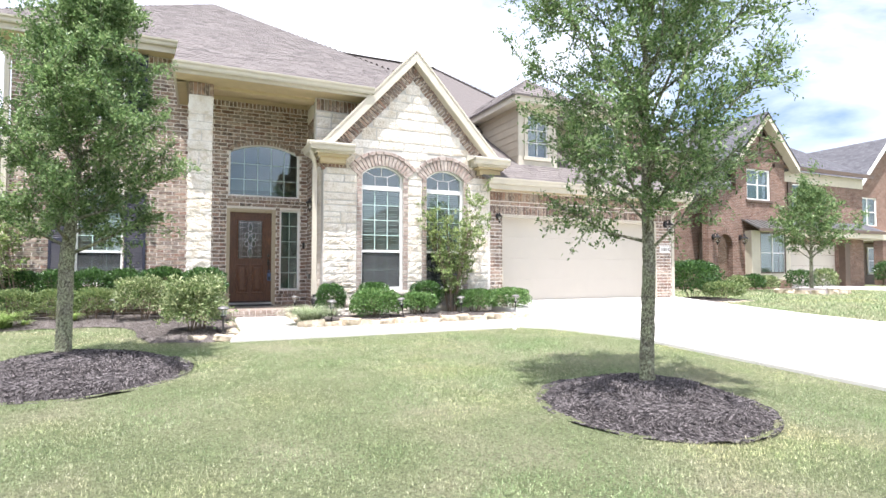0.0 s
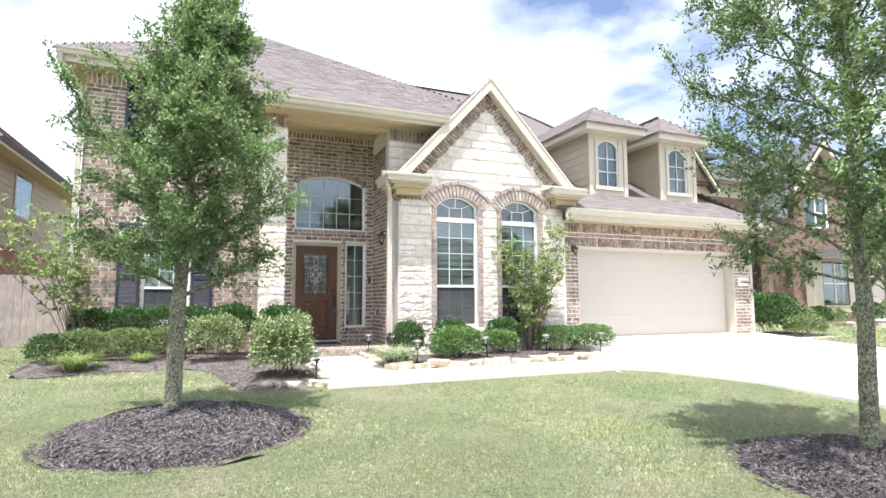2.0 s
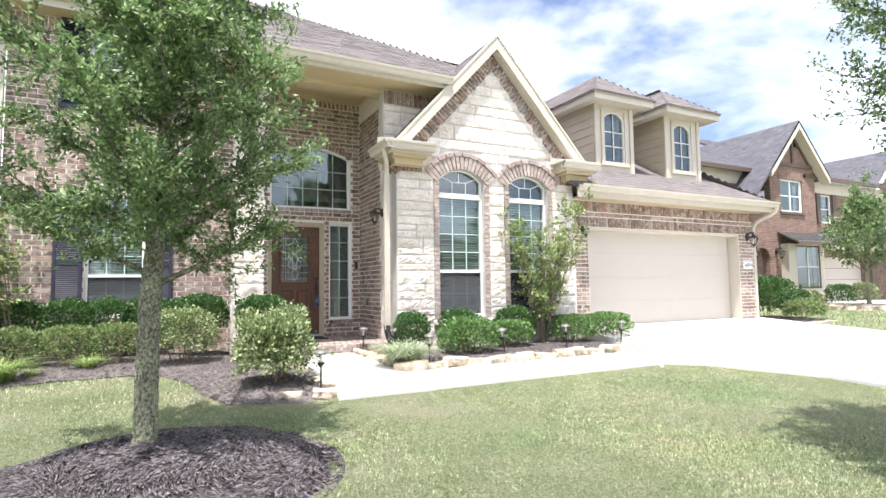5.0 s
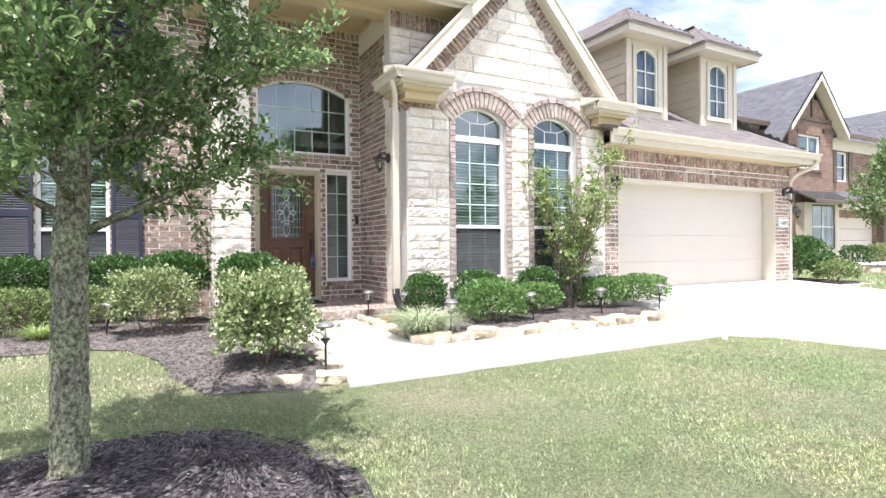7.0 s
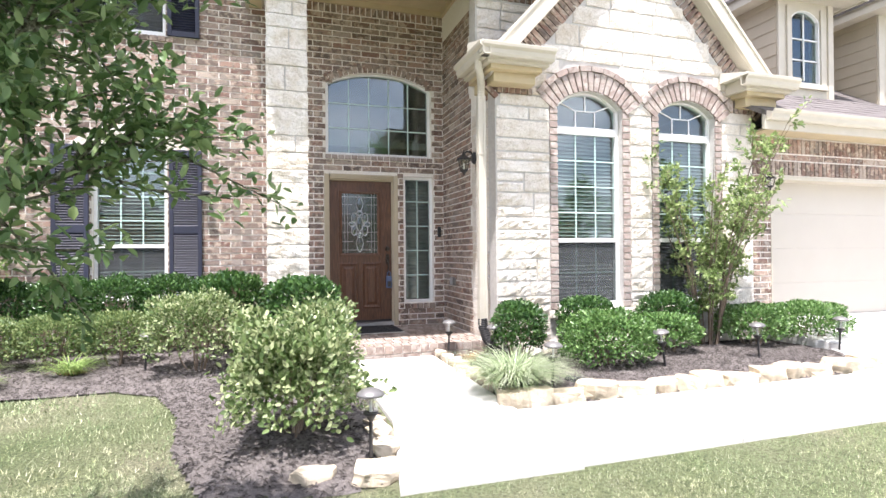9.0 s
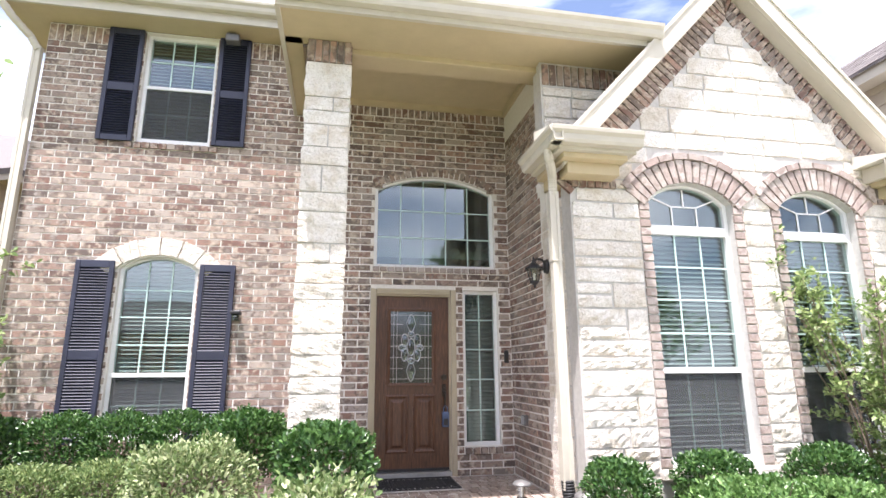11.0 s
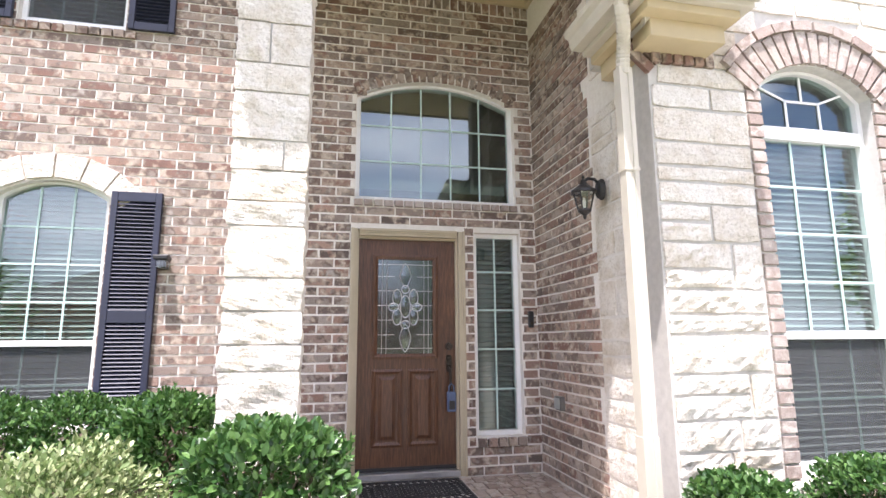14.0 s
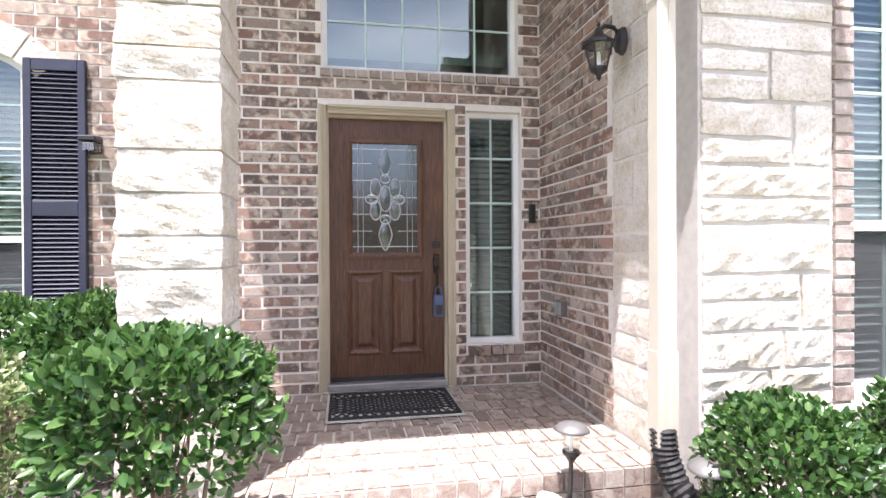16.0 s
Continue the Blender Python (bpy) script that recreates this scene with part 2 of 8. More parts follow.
M_TWIG = plain("twig", (0.20, 0.15, 0.11), 0.9, vary=0.3, scale=20)


def shingle_material(name, tones):
    m, n, l, b = shader(name, 0.93, spec=0.25)
    r = piece_random(n, l)
    tone = ramp(n, l, r, [(k / (len(tones) - 1), c) for k, c in enumerate(tones)])
    streak = ramp(n, l, noise_node(n, l, 14, 4), [(0.3, (0.88, 0.87, 0.86)), (0.65, (1.06, 1.06, 1.06))])
    grit = ramp(n, l, noise_node(n, l, 210, 2), [(0.3, (0.7, 0.7, 0.7)), (0.65, (1.15, 1.15, 1.15))])
    col = blend(n, l, 'MULTIPLY', blend(n, l, 'MULTIPLY', tone, streak, 0.8), grit, 0.8)
    l.new(col, b.inputs["Base Color"])
    bump(n, l, b, noise_node(n, l, 260, 3), 0.5, 0.004)
    return m


M_SHINGLE = shingle_material("shingle", [(0.143, 0.129, 0.124), (0.175, 0.158, 0.152), (0.158, 0.144, 0.137), (0.194, 0.176, 0.168), (0.131, 0.119, 0.115), (0.168, 0.152, 0.146)])
M_SHINGLE_GREY = shingle_material("grey_shingle", [(0.085, 0.085, 0.095), (0.12, 0.12, 0.132), (0.10, 0.10, 0.112), (0.14, 0.14, 0.152)])
M_TRIM = plain("cream_trim_paint", (0.53, 0.49, 0.405), 0.5, vary=0.06, grain=90, relief=0.05)
M_SOFFIT = plain("tan_soffit_paint", (0.50, 0.41, 0.255), 0.65, vary=0.06, grain=90, relief=0.06)
M_JAMB = plain("taupe_door_trim", (0.46, 0.395, 0.28), 0.5, vary=0.08, grain=120)
M_GARAGE = plain("garage_door_paint", (0.50, 0.465, 0.405), 0.5, vary=0.03, scale=2, grain=300, relief=0.1)
M_VINYL = plain("white_vinyl", (0.80, 0.80, 0.78), 0.35, vary=0.05)
M_GRILLE = plain("pale_green_grille", (0.50, 0.66, 0.61), 0.4, vary=0.05)
M_SHUTTER = plain("navy_shutter", (0.030, 0.033, 0.058), 0.45, vary=0.25, scale=3)
M_BLACK = plain("black_metal", (0.022, 0.021, 0.022), 0.42, vary=0.3)
M_BRONZE = plain("bronze_metal", (0.05, 0.04, 0.032), 0.4, 0.6, vary=0.3)
M_LAMP_GREY = plain("lamp_grey", (0.16, 0.155, 0.15), 0.45, 0.3, vary=0.25)
M_BLIND = plain("blind_slat", (0.27, 0.285, 0.28), 0.5, vary=0.06)
M_CAME = plain("lead_came", (0.62, 0.63, 0.65), 0.3, 0.9, vary=0.15)
M_SILL = plain("aluminium", (0.52, 0.53, 0.55), 0.35, 0.8, vary=0.15)
M_RUBBER = plain("black_rubber", (0.020, 0.020, 0.021), 0.7, vary=0.3, relief=0.3)
M_BLUE = plain("blue_lockbox", (0.075, 0.11, 0.20), 0.45, vary=0.2)
M_WHITE = plain("white_plate", (0.78, 0.77, 0.75), 0.5, vary=0.05)
M_FLASH = plain("flashing", (0.70, 0.665, 0.58), 0.5, vary=0.08)
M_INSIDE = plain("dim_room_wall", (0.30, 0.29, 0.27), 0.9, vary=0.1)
M_SIDING = plain("tan_siding", (0.44, 0.385, 0.295), 0.65, vary=0.07, scale=3)
M_CREAM_WALL = plain("cream_panel", (0.60, 0.55, 0.44), 0.6, vary=0.06)
M_BROWN = plain("brown_paint", (0.11, 0.075, 0.055), 0.55, vary=0.15)
M_BIN = plain("dark_bin", (0.03, 0.032, 0.035), 0.5, vary=0.2)


def wood_material(name, dark, mid, light, along=(14, 14, 1.2), rough=0.42):
    m, n, l, b = shader(name, rough)
    g = noise_node(n, l, 6, 6, 0.65, along)
    col = ramp(n, l, g, [(0.3, dark), (0.52, mid), (0.75, light)])
    w = ramp(n, l, noise_node(n, l, 2.5, 4), [(0.3, (0.72, 0.70, 0.70)), (0.65, (1.08, 1.05, 1.02))])
    l.new(blend(n, l, 'MULTIPLY', col, w, 0.8), b.inputs["Base Color"])
    bump(n, l, b, noise_node(n, l, 12, 6, 0.7, along), 0.25, 0.004)
    return m


M_WOOD = wood_material("stained_wood", (0.046, 0.019, 0.010), (0.105, 0.046, 0.022), (0.175, 0.084, 0.040))
M_FENCE = wood_material("weathered_fence", (0.27, 0.24, 0.22), (0.42, 0.385, 0.36), (0.55, 0.51, 0.48), (10, 10, 0.8), 0.9)


def glass_material(name, rough=0.0, tint=(0.74, 0.84, 0.81), gloss=0.11):
    m, n, l, b = shader(name, 0.02)
    tr = n.new("ShaderNodeBsdfTransparent")
    tr.inputs["Color"].default_value = (*tint, 1)
    gl = n.new("ShaderNodeBsdfGlossy")
    gl.inputs["Roughness"].default_value = rough
    gl.inputs["Color"].default_value = (0.9, 0.93, 0.97, 1)
    lw = n.new("ShaderNodeLayerWeight")
    lw.inputs["Blend"].default_value = 0.5
    pw = n.new("ShaderNodeMath")
    pw.operation = 'POWER'
    pw.inputs[1].default_value = 4.0
    l.new(lw.outputs["Facing"], pw.inputs[0])
    ad = n.new("ShaderNodeMath")
    ad.operation = 'MULTIPLY_ADD'
    ad.inputs[1].default_value = 0.75
    ad.inputs[2].default_value = gloss
    l.new(pw.outputs[0], ad.inputs[0])
    mx = n.new("ShaderNodeMixShader")
    l.new(ad.outputs[0], mx.inputs["Fac"])
    l.new(tr.outputs["BSDF"], mx.inputs[1])
    l.new(gl.outputs["BSDF"], mx.inputs[2])
    l.new(mx.outputs["Shader"], n["Material Output"].inputs["Surface"])
    return m


M_GLASS = glass_material("window_glass")


def screen_material():
    """Fine grey insect mesh: half open, half dull grey wire."""
    m, n, l, b = shader("insect_screen", 0.8, spec=0.2)
    l.new(ramp(n, l, noise_node(n, l, 3, 4), [(0.3, (0.075, 0.078, 0.082)), (0.7, (0.10, 0.103, 0.105))]), b.inputs["Base Color"])
    tr = n.new("ShaderNodeBsdfTransparent")
    tr.inputs["Color"].default_value = (0.82, 0.88, 0.87, 1)
    mx = n.new("ShaderNodeMixShader")
    mx.inputs["Fac"].default_value = 0.5
    l.new(tr.outputs["BSDF"], mx.inputs[1])
    l.new(b.outputs["BSDF"], mx.inputs[2])
    l.new(mx.outputs["Shader"], n["Material Output"].inputs["Surface"])
    return m


M_SCREEN = screen_material()
M_OBSCURE = glass_material("leaded_glass", 0.12, (0.60, 0.68, 0.68))
M_LAMP_GLASS = glass_material("lamp_glass", 0.03, (0.85, 0.85, 0.82))

# ---- builders ----
def part(name, bm, material, parent=None, label="", smooth=False):
    """Links a bmesh as one mesh object, under a thing or a part."""
    me = bpy.data.meshes.new(name)
    bm.normal_update()
    bm.to_mesh(me)
    bm.free()
    if smooth:
        me.polygons.foreach_set("use_smooth", [True] * len(me.polygons))
    me.materials.append(material)
    ob = new(name, me)
    if parent is not None:
        ob.parent = parent
        ob.matrix_parent_inverse = parent.matrix_world.inverted()
    if label:
        ob["label"] = label
    return ob


def raw_part(name, verts, faces, material, parent=None, label="", smooth=False):
    me = bpy.data.meshes.new(name)
    me.from_pydata(verts, [], faces)
    me.update()
    if smooth:
        me.polygons.foreach_set("use_smooth", [True] * len(me.polygons))
    me.materials.append(material)
    ob = new(name, me)
    if parent is not None:
        ob.parent = parent
        ob.matrix_parent_inverse = parent.matrix_world.inverted()
    if label:
        ob["label"] = label
    return ob


def thing(name, x, y, z, label, category, group="", turn=0):
    ob = new(name)
    ob.matrix_world = pose(x, y, z, 0, 0, turn)
    ob.empty_display_size = 0.1
    bpy.context.view_layer.update()
    return tagged(ob, label, category, group)


def box(bm, x0, x1, y0, y1, z0, z1, bevel=0.0):
    m = Matrix.LocRotScale(((x0 + x1) / 2, (y0 + y1) / 2, (z0 + z1) / 2), None, (abs(x1 - x0), abs(y1 - y0), abs(z1 - z0)))
    got = bmesh.ops.create_cube(bm, size=1.0, matrix=m)["verts"]
    if bevel:
        edges = list({e for v in got for e in v.link_edges})
        bmesh.ops.bevel(bm, geom=edges, offset=bevel, segments=1, affect='EDGES')
    return bm


def boxes(*rows, bevel=0.0):
    bm = bmesh.new()
    for r in rows:
        box(bm, *r, bevel=bevel)
    return bm


def prism(bm, pts, a, b, axis="y"):
    """A flat outline, pushed from a to b along an axis. pts: (x, z) for y, (y, z) for x, (x, y) for z."""
    put = {"y": lambda p, d: (p[0], d, p[1]), "x": lambda p, d: (d, p[0], p[1]), "z": lambda p, d: (p[0], p[1], d)}[axis]
    lo = [bm.verts.new(put(p, a)) for p in pts]
    hi = [bm.verts.new(put(p, b)) for p in pts]
    bm.faces.new(lo)
    bm.faces.new(hi[::-1])
    k = len(pts)
    for i in range(k):
        bm.faces.new((lo[i], hi[i], hi[(i + 1) % k], lo[(i + 1) % k]))
    bmesh.ops.recalc_face_normals(bm, faces=bm.faces)
    return bm


def rod(bm, a, b, r0, r1=None, seg=8, caps=True):
    a, b = Vector(a), Vector(b)
    r1 = r0 if r1 is None else r1
    q = (b - a).to_track_quat('Z', 'Y').to_matrix()
    rings = []
    for c, r in ((a, r0), (b, r1)):
        rings.append([bm.verts.new(c + q @ Vector((r * math.cos(2 * math.pi * k / seg), r * math.sin(2 * math.pi * k / seg), 0))) for k in range(seg)])
    for k in range(seg):
        bm.faces.new((rings[0][k], rings[0][(k + 1) % seg], rings[1][(k + 1) % seg], rings[1][k]))
    if caps:
        bm.faces.new(rings[0][::-1])
        bm.faces.new(rings[1])
    return bm


def tube(bm, pts, radii, seg=8):
    """A round bar through many points, one skin."""
    pts = [Vector(p) for p in pts]
    rings = []
    for i, p in enumerate(pts):
        d = (pts[min(i + 1, len(pts) - 1)] - pts[max(i - 1, 0)]).normalized()
        s = d.cross(Vector((0, 1, 0)) if abs(d.y) < 0.8 else Vector((1, 0, 0))).normalized()
        q = Matrix((s, d.cross(s), d)).transposed()
        r = radii[i] if isinstance(radii, (list, tuple)) else radii
        rings.append([bm.verts.new(p + q @ Vector((r * math.cos(2 * math.pi * k / seg), r * math.sin(2 * math.pi * k / seg), 0))) for k in range(seg)])
    for a, b in zip(rings, rings[1:]):
        for k in range(seg):
            bm.faces.new((a[k], a[(k + 1) % seg], b[(k + 1) % seg], b[k]))
    bm.faces.new(rings[0][::-1])
    bm.faces.new(rings[-1])
    return bm


def lathe(bm, profile, x=0, y=0, seg=14):
    rings = [[bm.verts.new((x + r * math.cos(2 * math.pi * k / seg), y + r * math.sin(2 * math.pi * k / seg), z)) for k in range(seg)] for r, z in profile]
    for a, b in zip(rings, rings[1:]):
        for k in range(seg):
            bm.faces.new((a[k], a[(k + 1) % seg], b[(k + 1) % seg], b[k]))
    bm.faces.new(rings[0][::-1])
    bm.faces.new(rings[-1])
    return bm


def arch_top(o, u):
    """Height of an opening's top over u. o: (u0, u1, z0, z1, rise)."""
    if o[4] <= 0:
        return o[3]
    h, half = o[4], (o[1] - o[0]) / 2
    rad = (half * half + h * h) / (2 * h)
    d = u - (o[0] + o[1]) / 2
    return o[3] + math.sqrt(max(0, rad * rad - d * d)) - (rad - h)


def cut_spans(u0, u1, holes):
    spans = [(u0, u1)]
    for a, b in holes:
        spans = [s for p, q in spans for s in ((p, min(q, a)), (max(p, b), q)) if s[1] - s[0] > 1e-4]
    return spans


class Face:
    """A wall's outer plane: u along it, z up, d outwards."""

    def __init__(self, ox, oy, ux, uy):
        self.o, self.u = Vector((ox, oy, 0)), Vector((ux, uy, 0))
        self.n = Vector((uy, -ux, 0))

    def at(self, u, z, d=0.0):
        return self.o + self.u * u + self.n * d + Vector((0, 0, z))


def slab(verts, faces, fc, u0, u1, z0, z1, d0, d1, zt0=None, zt1=None):
    """A block on a wall plane; zt0, zt1: other heights of its top's two ends."""
    k = len(verts)
    a, b = (z1 if zt0 is None else zt0), (z1 if zt1 is None else zt1)
    for d in (d0, d1):
        verts += [fc.at(u0, z0, d)[:], fc.at(u1, z0, d)[:], fc.at(u1, b, d)[:], fc.at(u0, a, d)[:]]
    faces += [(k + 3, k + 2, k + 1, k), (k + 4, k + 5, k + 6, k + 7), (k, k + 1, k + 5, k + 4), (k + 1, k + 2, k + 6, k + 5), (k + 2, k + 3, k + 7, k + 6), (k + 3, k, k + 4, k + 7)]


def wall(name, fc, u0, u1, z0, top, openings, thick, material, label):
    """A wall with thickness and true openings. top: a height or a function of u."""
    tf = top if callable(top) else (lambda u: top)
    verts, faces = [], []
    cuts = {u0, u1}
    for o in openings:
        steps = 12 if o[4] > 0 else 1
        cuts |= {o[0] + (o[1] - o[0]) * k / steps for k in range(steps + 1)}
    if callable(top):
        cuts |= {u0 + (u1 - u0) * k / 24 for k in range(25)}
    cuts = sorted(c for c in cuts if u0 - 1e-6 <= c <= u1 + 1e-6)
    for a, b in zip(cuts, cuts[1:]):
        if b - a < 1e-5:
            continue
        mid, base = (a + b) / 2, (z0, z0)
        for o in sorted((o for o in openings if o[0] < mid < o[1]), key=lambda o: o[2]):
            if o[2] > base[0] + 1e-4:
                k = len(verts)
                slab(verts, faces, fc, a, b, base[0], o[2], -thick, 0)
                verts[k], verts[k + 1] = fc.at(a, base[0], -thick)[:], fc.at(b, base[1], -thick)[:]
                verts[k + 4], verts[k + 5] = fc.at(a, base[0], 0)[:], fc.at(b, base[1], 0)[:]
            base = (arch_top(o, a), arch_top(o, b))
        if tf(mid) > base[0] + 1e-4:
            k = len(verts)
            slab(verts, faces, fc, a, b, base[0], 0, -thick, 0, tf(a), tf(b))
            for d, j in ((-thick, k), (0, k + 4)):
                verts[j], verts[j + 1] = fc.at(a, base[0], d)[:], fc.at(b, base[1], d)[:]
    ob = raw_part(name, verts, faces, material)
    bm = bmesh.new()
    bm.from_mesh(ob.data)
    bmesh.ops.remove_doubles(bm, verts=bm.verts, dist=1e-4)
    bm.to_mesh(ob.data)
    bm.free()
    return tagged(ob, label, "wall", kind="structure")


BRICK_L, COURSE, JOINT = 0.265, 0.081, 0.0155


def lay_bricks(fc, u0, u1, z0, z1, openings, seed, top=None, length=BRICK_L, course=COURSE):
    """Running bond: (u0, u1, z0, z1) of each brick."""
    rnd = random.Random(seed)
    out = []
    k = 0
    z = z0
    while z + course <= z1 + 0.012:
        za, zb = z + JOINT / 2, z + course - JOINT / 2
        holes = []
        for o in openings:
            if o[2] - 0.01 < (za + zb) / 2 < o[3] + o[4]:
                if (za + zb) / 2 <= o[3] or o[4] <= 0:
                    holes.append((o[0], o[1]))
                else:
                    inside = [o[0] + (o[1] - o[0]) * i / 40 for i in range(41) if arch_top(o, o[0] + (o[1] - o[0]) * i / 40) > zb]
                    if inside:
                        holes.append((inside[0], inside[-1]))
        lo, hi = (u0, u1) if top is None else top(zb)
        for a, b in cut_spans(lo, hi, holes):
            u = u0 - (length / 2 if k % 2 else 0)
            while u < b:
                p, q = max(u, a), min(u + length, b)
                if q - p > 0.045:
                    out.append((p + JOINT / 2, q - JOINT / 2, za + rnd.uniform(-0.0012, 0.0012), zb + rnd.uniform(-0.0012, 0.0012)))
                u += length
        z += course
        k += 1
    return out


BRICK_MESHES = {}


def brick_mesh(w, h, proud, material, kind=0):
    key = (round(w, 3), round(h, 3), round(proud, 4), material.name, kind)
    if key not in BRICK_MESHES:
        rnd = random.Random(hash(key[:3]) + kind)
        bm = boxes((-w / 2, w / 2, -proud, 0.012, -h / 2, h / 2))
        for v in bm.verts:
            v.co += Vector((rnd.uniform(-1, 1) * 0.0022, rnd.uniform(-1, 1) * 0.0015, rnd.uniform(-1, 1) * 0.0018))
        bmesh.ops.bevel(bm, geom=[e for e in bm.edges if all(v.co.y < 0 for v in e.verts)], offset=0.0028, segments=1, affect='EDGES')
        me = bpy.data.meshes.new("brick")
        bm.to_mesh(me)
        bm.free()
        me.materials.append(material)
        BRICK_MESHES[key] = me
    return BRICK_MESHES[key]


def set_bricks(parent, fc, rows, near, proud=0.006, material=None, name="brick"):
    """Bricks of a wall. near(u, z): those that become pieces of their own; the rest is joined."""
    material = material or M_BRICK
    rnd = random.Random(len(rows))
    verts, faces = [], []
    turn = math.degrees(math.atan2(fc.u.y, fc.u.x))
    for a, b, c, d in rows:
        u, z = (a + b) / 2, (c + d) / 2
        if near and near(u, z):
            ob = new(name, brick_mesh(b - a, COURSE - JOINT if abs(d - c - COURSE + JOINT) < 0.004 else d - c, proud, material, rnd.randrange(4)))
            ob.parent = parent
            ob.matrix_basis = Matrix.Translation(fc.at(u, z, rnd.uniform(-0.002, 0.002))) @ pose(0, 0, 0, 0, 0, turn)
        else:
            slab(verts, faces, fc, a, b, c, d, -0.012, proud + rnd.uniform(-0.002, 0.002))
    if verts:
        tagged(raw_part("brickwork", verts, faces, material, parent), kind="stuff")


def soldier_row(u0, u1, z0, z1, width=0.081):
    k = max(1, round((u1 - u0) / width))
    w = (u1 - u0) / k
    return [(u0 + i * w + JOINT / 2, u0 + (i + 1) * w - JOINT / 2, z0 + JOINT / 2, z1 - JOINT / 2) for i in range(k)]


def arch_ring(parent, fc, o, gap, height, proud, material, name="arch_brick", width=0.075, extend=0.0):
    """Wedge bricks over an arched opening."""
    h, half = o[4], (o[1] - o[0]) / 2
    rad = (half * half + h * h) / (2 * h)
    cu, cz = (o[0] + o[1]) / 2, o[3] + h - rad
    a1 = math.asin(min(1, half / rad)) + extend / rad
    k = round(2 * a1 * (rad + gap + height / 2) / width)
    rnd = random.Random(k)
    for i in range(k):
        t0, t1 = -a1 + 2 * a1 * i / k, -a1 + 2 * a1 * (i + 1) / k
        r0, r1 = rad + gap, rad + gap + height + rnd.uniform(-0.006, 0.006)
        e0, e1 = 0.55 * JOINT / r0, 0.55 * JOINT / r1
        verts, faces = [], []
        for d in (-0.03, proud + rnd.uniform(-0.003, 0.003)):
            for r, t in ((r0, t0 + e0), (r0, t1 - e0), (r1, t1 - e1), (r1, t0 + e1)):
                verts.append(fc.at(cu + r * math.sin(t), cz + r * math.cos(t), d)[:])
        faces = [(3, 2, 1, 0), (4, 5, 6, 7), (0, 1, 5, 4), (1, 2, 6, 5), (2, 3, 7, 6), (3, 0, 4, 7)]
        raw_part(name, verts, faces, material, parent)


def stone_block(parent, fc, a, b, c, d, proud, seed, rough=0.02, material=None, name="stone_block", back=0.02):
    """One rock-faced stone with a broken front."""
    rnd = random.Random(seed)
    g = 0.0105
    a, b, c, d = a + g, b - g, c + g, d - g
    nu, nz = max(4, min(14, int((b - a) / 0.036))), max(4, min(8, int((d - c) / 0.034)))
    off = Vector((rnd.uniform(0, 99), rnd.uniform(0, 99), rnd.uniform(0, 99)))
    verts, faces = [], []
    for j in range(nz + 1):
        for i in range(nu + 1):
            s, t = i / nu, j / nz
            rim = min(s, 1 - s) * nu, min(t, 1 - t) * nz
            edge = min(1.0, min(rim))
            wob = noise.noise(off + Vector((s * 2.5 * (b - a) / 0.3, t * 2.2, 0))) * rough + (abs(noise.noise(off * 2 + Vector((s * 6 * (b - a) / 0.3, t * 5, 3)))) - 0.2) * rough * 1.3 + noise.noise(off * 3 + Vector((s * 14 * (b - a) / 0.3, t * 10, 3))) * rough * 0.35
            du = noise.noise(off + Vector((t * 3, 7, s))) * 0.011 if i in (0, nu) else 0
            dz = noise.noise(off + Vector((s * 4, 3, t))) * 0.011 if j in (0, nz) else 0
            verts.append(fc.at(a + s * (b - a) + du, c + t * (d - c) + dz, (proud + wob * edge) * (0.72 + 0.28 * edge))[:])
    w = nu + 1
    for j in range(nz):
        for i in range(nu):
            faces.append((j * w + i, j * w + i + 1, (j + 1) * w + i + 1, (j + 1) * w + i))
    rim = [i for i in range(w)] + [j * w + nu for j in range(1, nz + 1)] + [nz * w + i for i in range(nu - 1, -1, -1)] + [j * w for j in range(nz - 1, 0, -1)]
    k = len(verts)
    for q in rim:
        s, t = (q % w) / nu, (q // w) / nz
        verts.append(fc.at(a + s * (b - a), c + t * (d - c), -back)[:])
    m = len(rim)
    for i in range(m):
        faces.append((rim[(i + 1) % m], rim[i], k + i, k + (i + 1) % m))
    return raw_part(name, verts, faces, material or M_STONE, parent)


def lay_stones(u0, u1, z0, z1, seed, holes=None, lo_h=0.13, hi_h=0.25, lo_l=0.22, hi_l=0.62, limit=None):
    """Coursed ashlar of uneven stones. holes(z0, z1): blocked spans; limit(z): span left at a height."""
    rnd = random.Random(seed)
    out = []
    z = z0
    while z < z1 - 0.04:
        h = rnd.uniform(lo_h, hi_h)
        if z + h > z1 - 0.09:
            h = z1 - z
        a, b = (u0, u1) if limit is None else limit(z + h * 0.6)
        for p, q in cut_spans(a, b, holes(z, z + h) if holes else []):
            u = p
            while u < q - 0.01:
                ln = rnd.uniform(lo_l, hi_l)
                if u + ln > q - 0.16:
                    ln = q - u
                if h > 0.2 and ln > 0.3 and rnd.random() < 0.22:
                    k = rnd.uniform(0.4, 0.6)
                    out += [(u, u + ln, z, z + h * k), (u, u + ln, z + h * k, z + h)]
                else:
                    out.append((u, u + ln, z, z + h))
                u += ln
        z += h
    return out

# ---- ground ----
def ground_z(x, y):
    z = -0.034 * max(0.0, 8.4 - y) if y > -6 else -0.49
    if y > 8.4 and x < -3.5:
        z += 0.02 * min(3.0, y - 8.4)
    if x > 11.5:
        z += min(0.12, 0.03 * (x - 11.5))
    return z


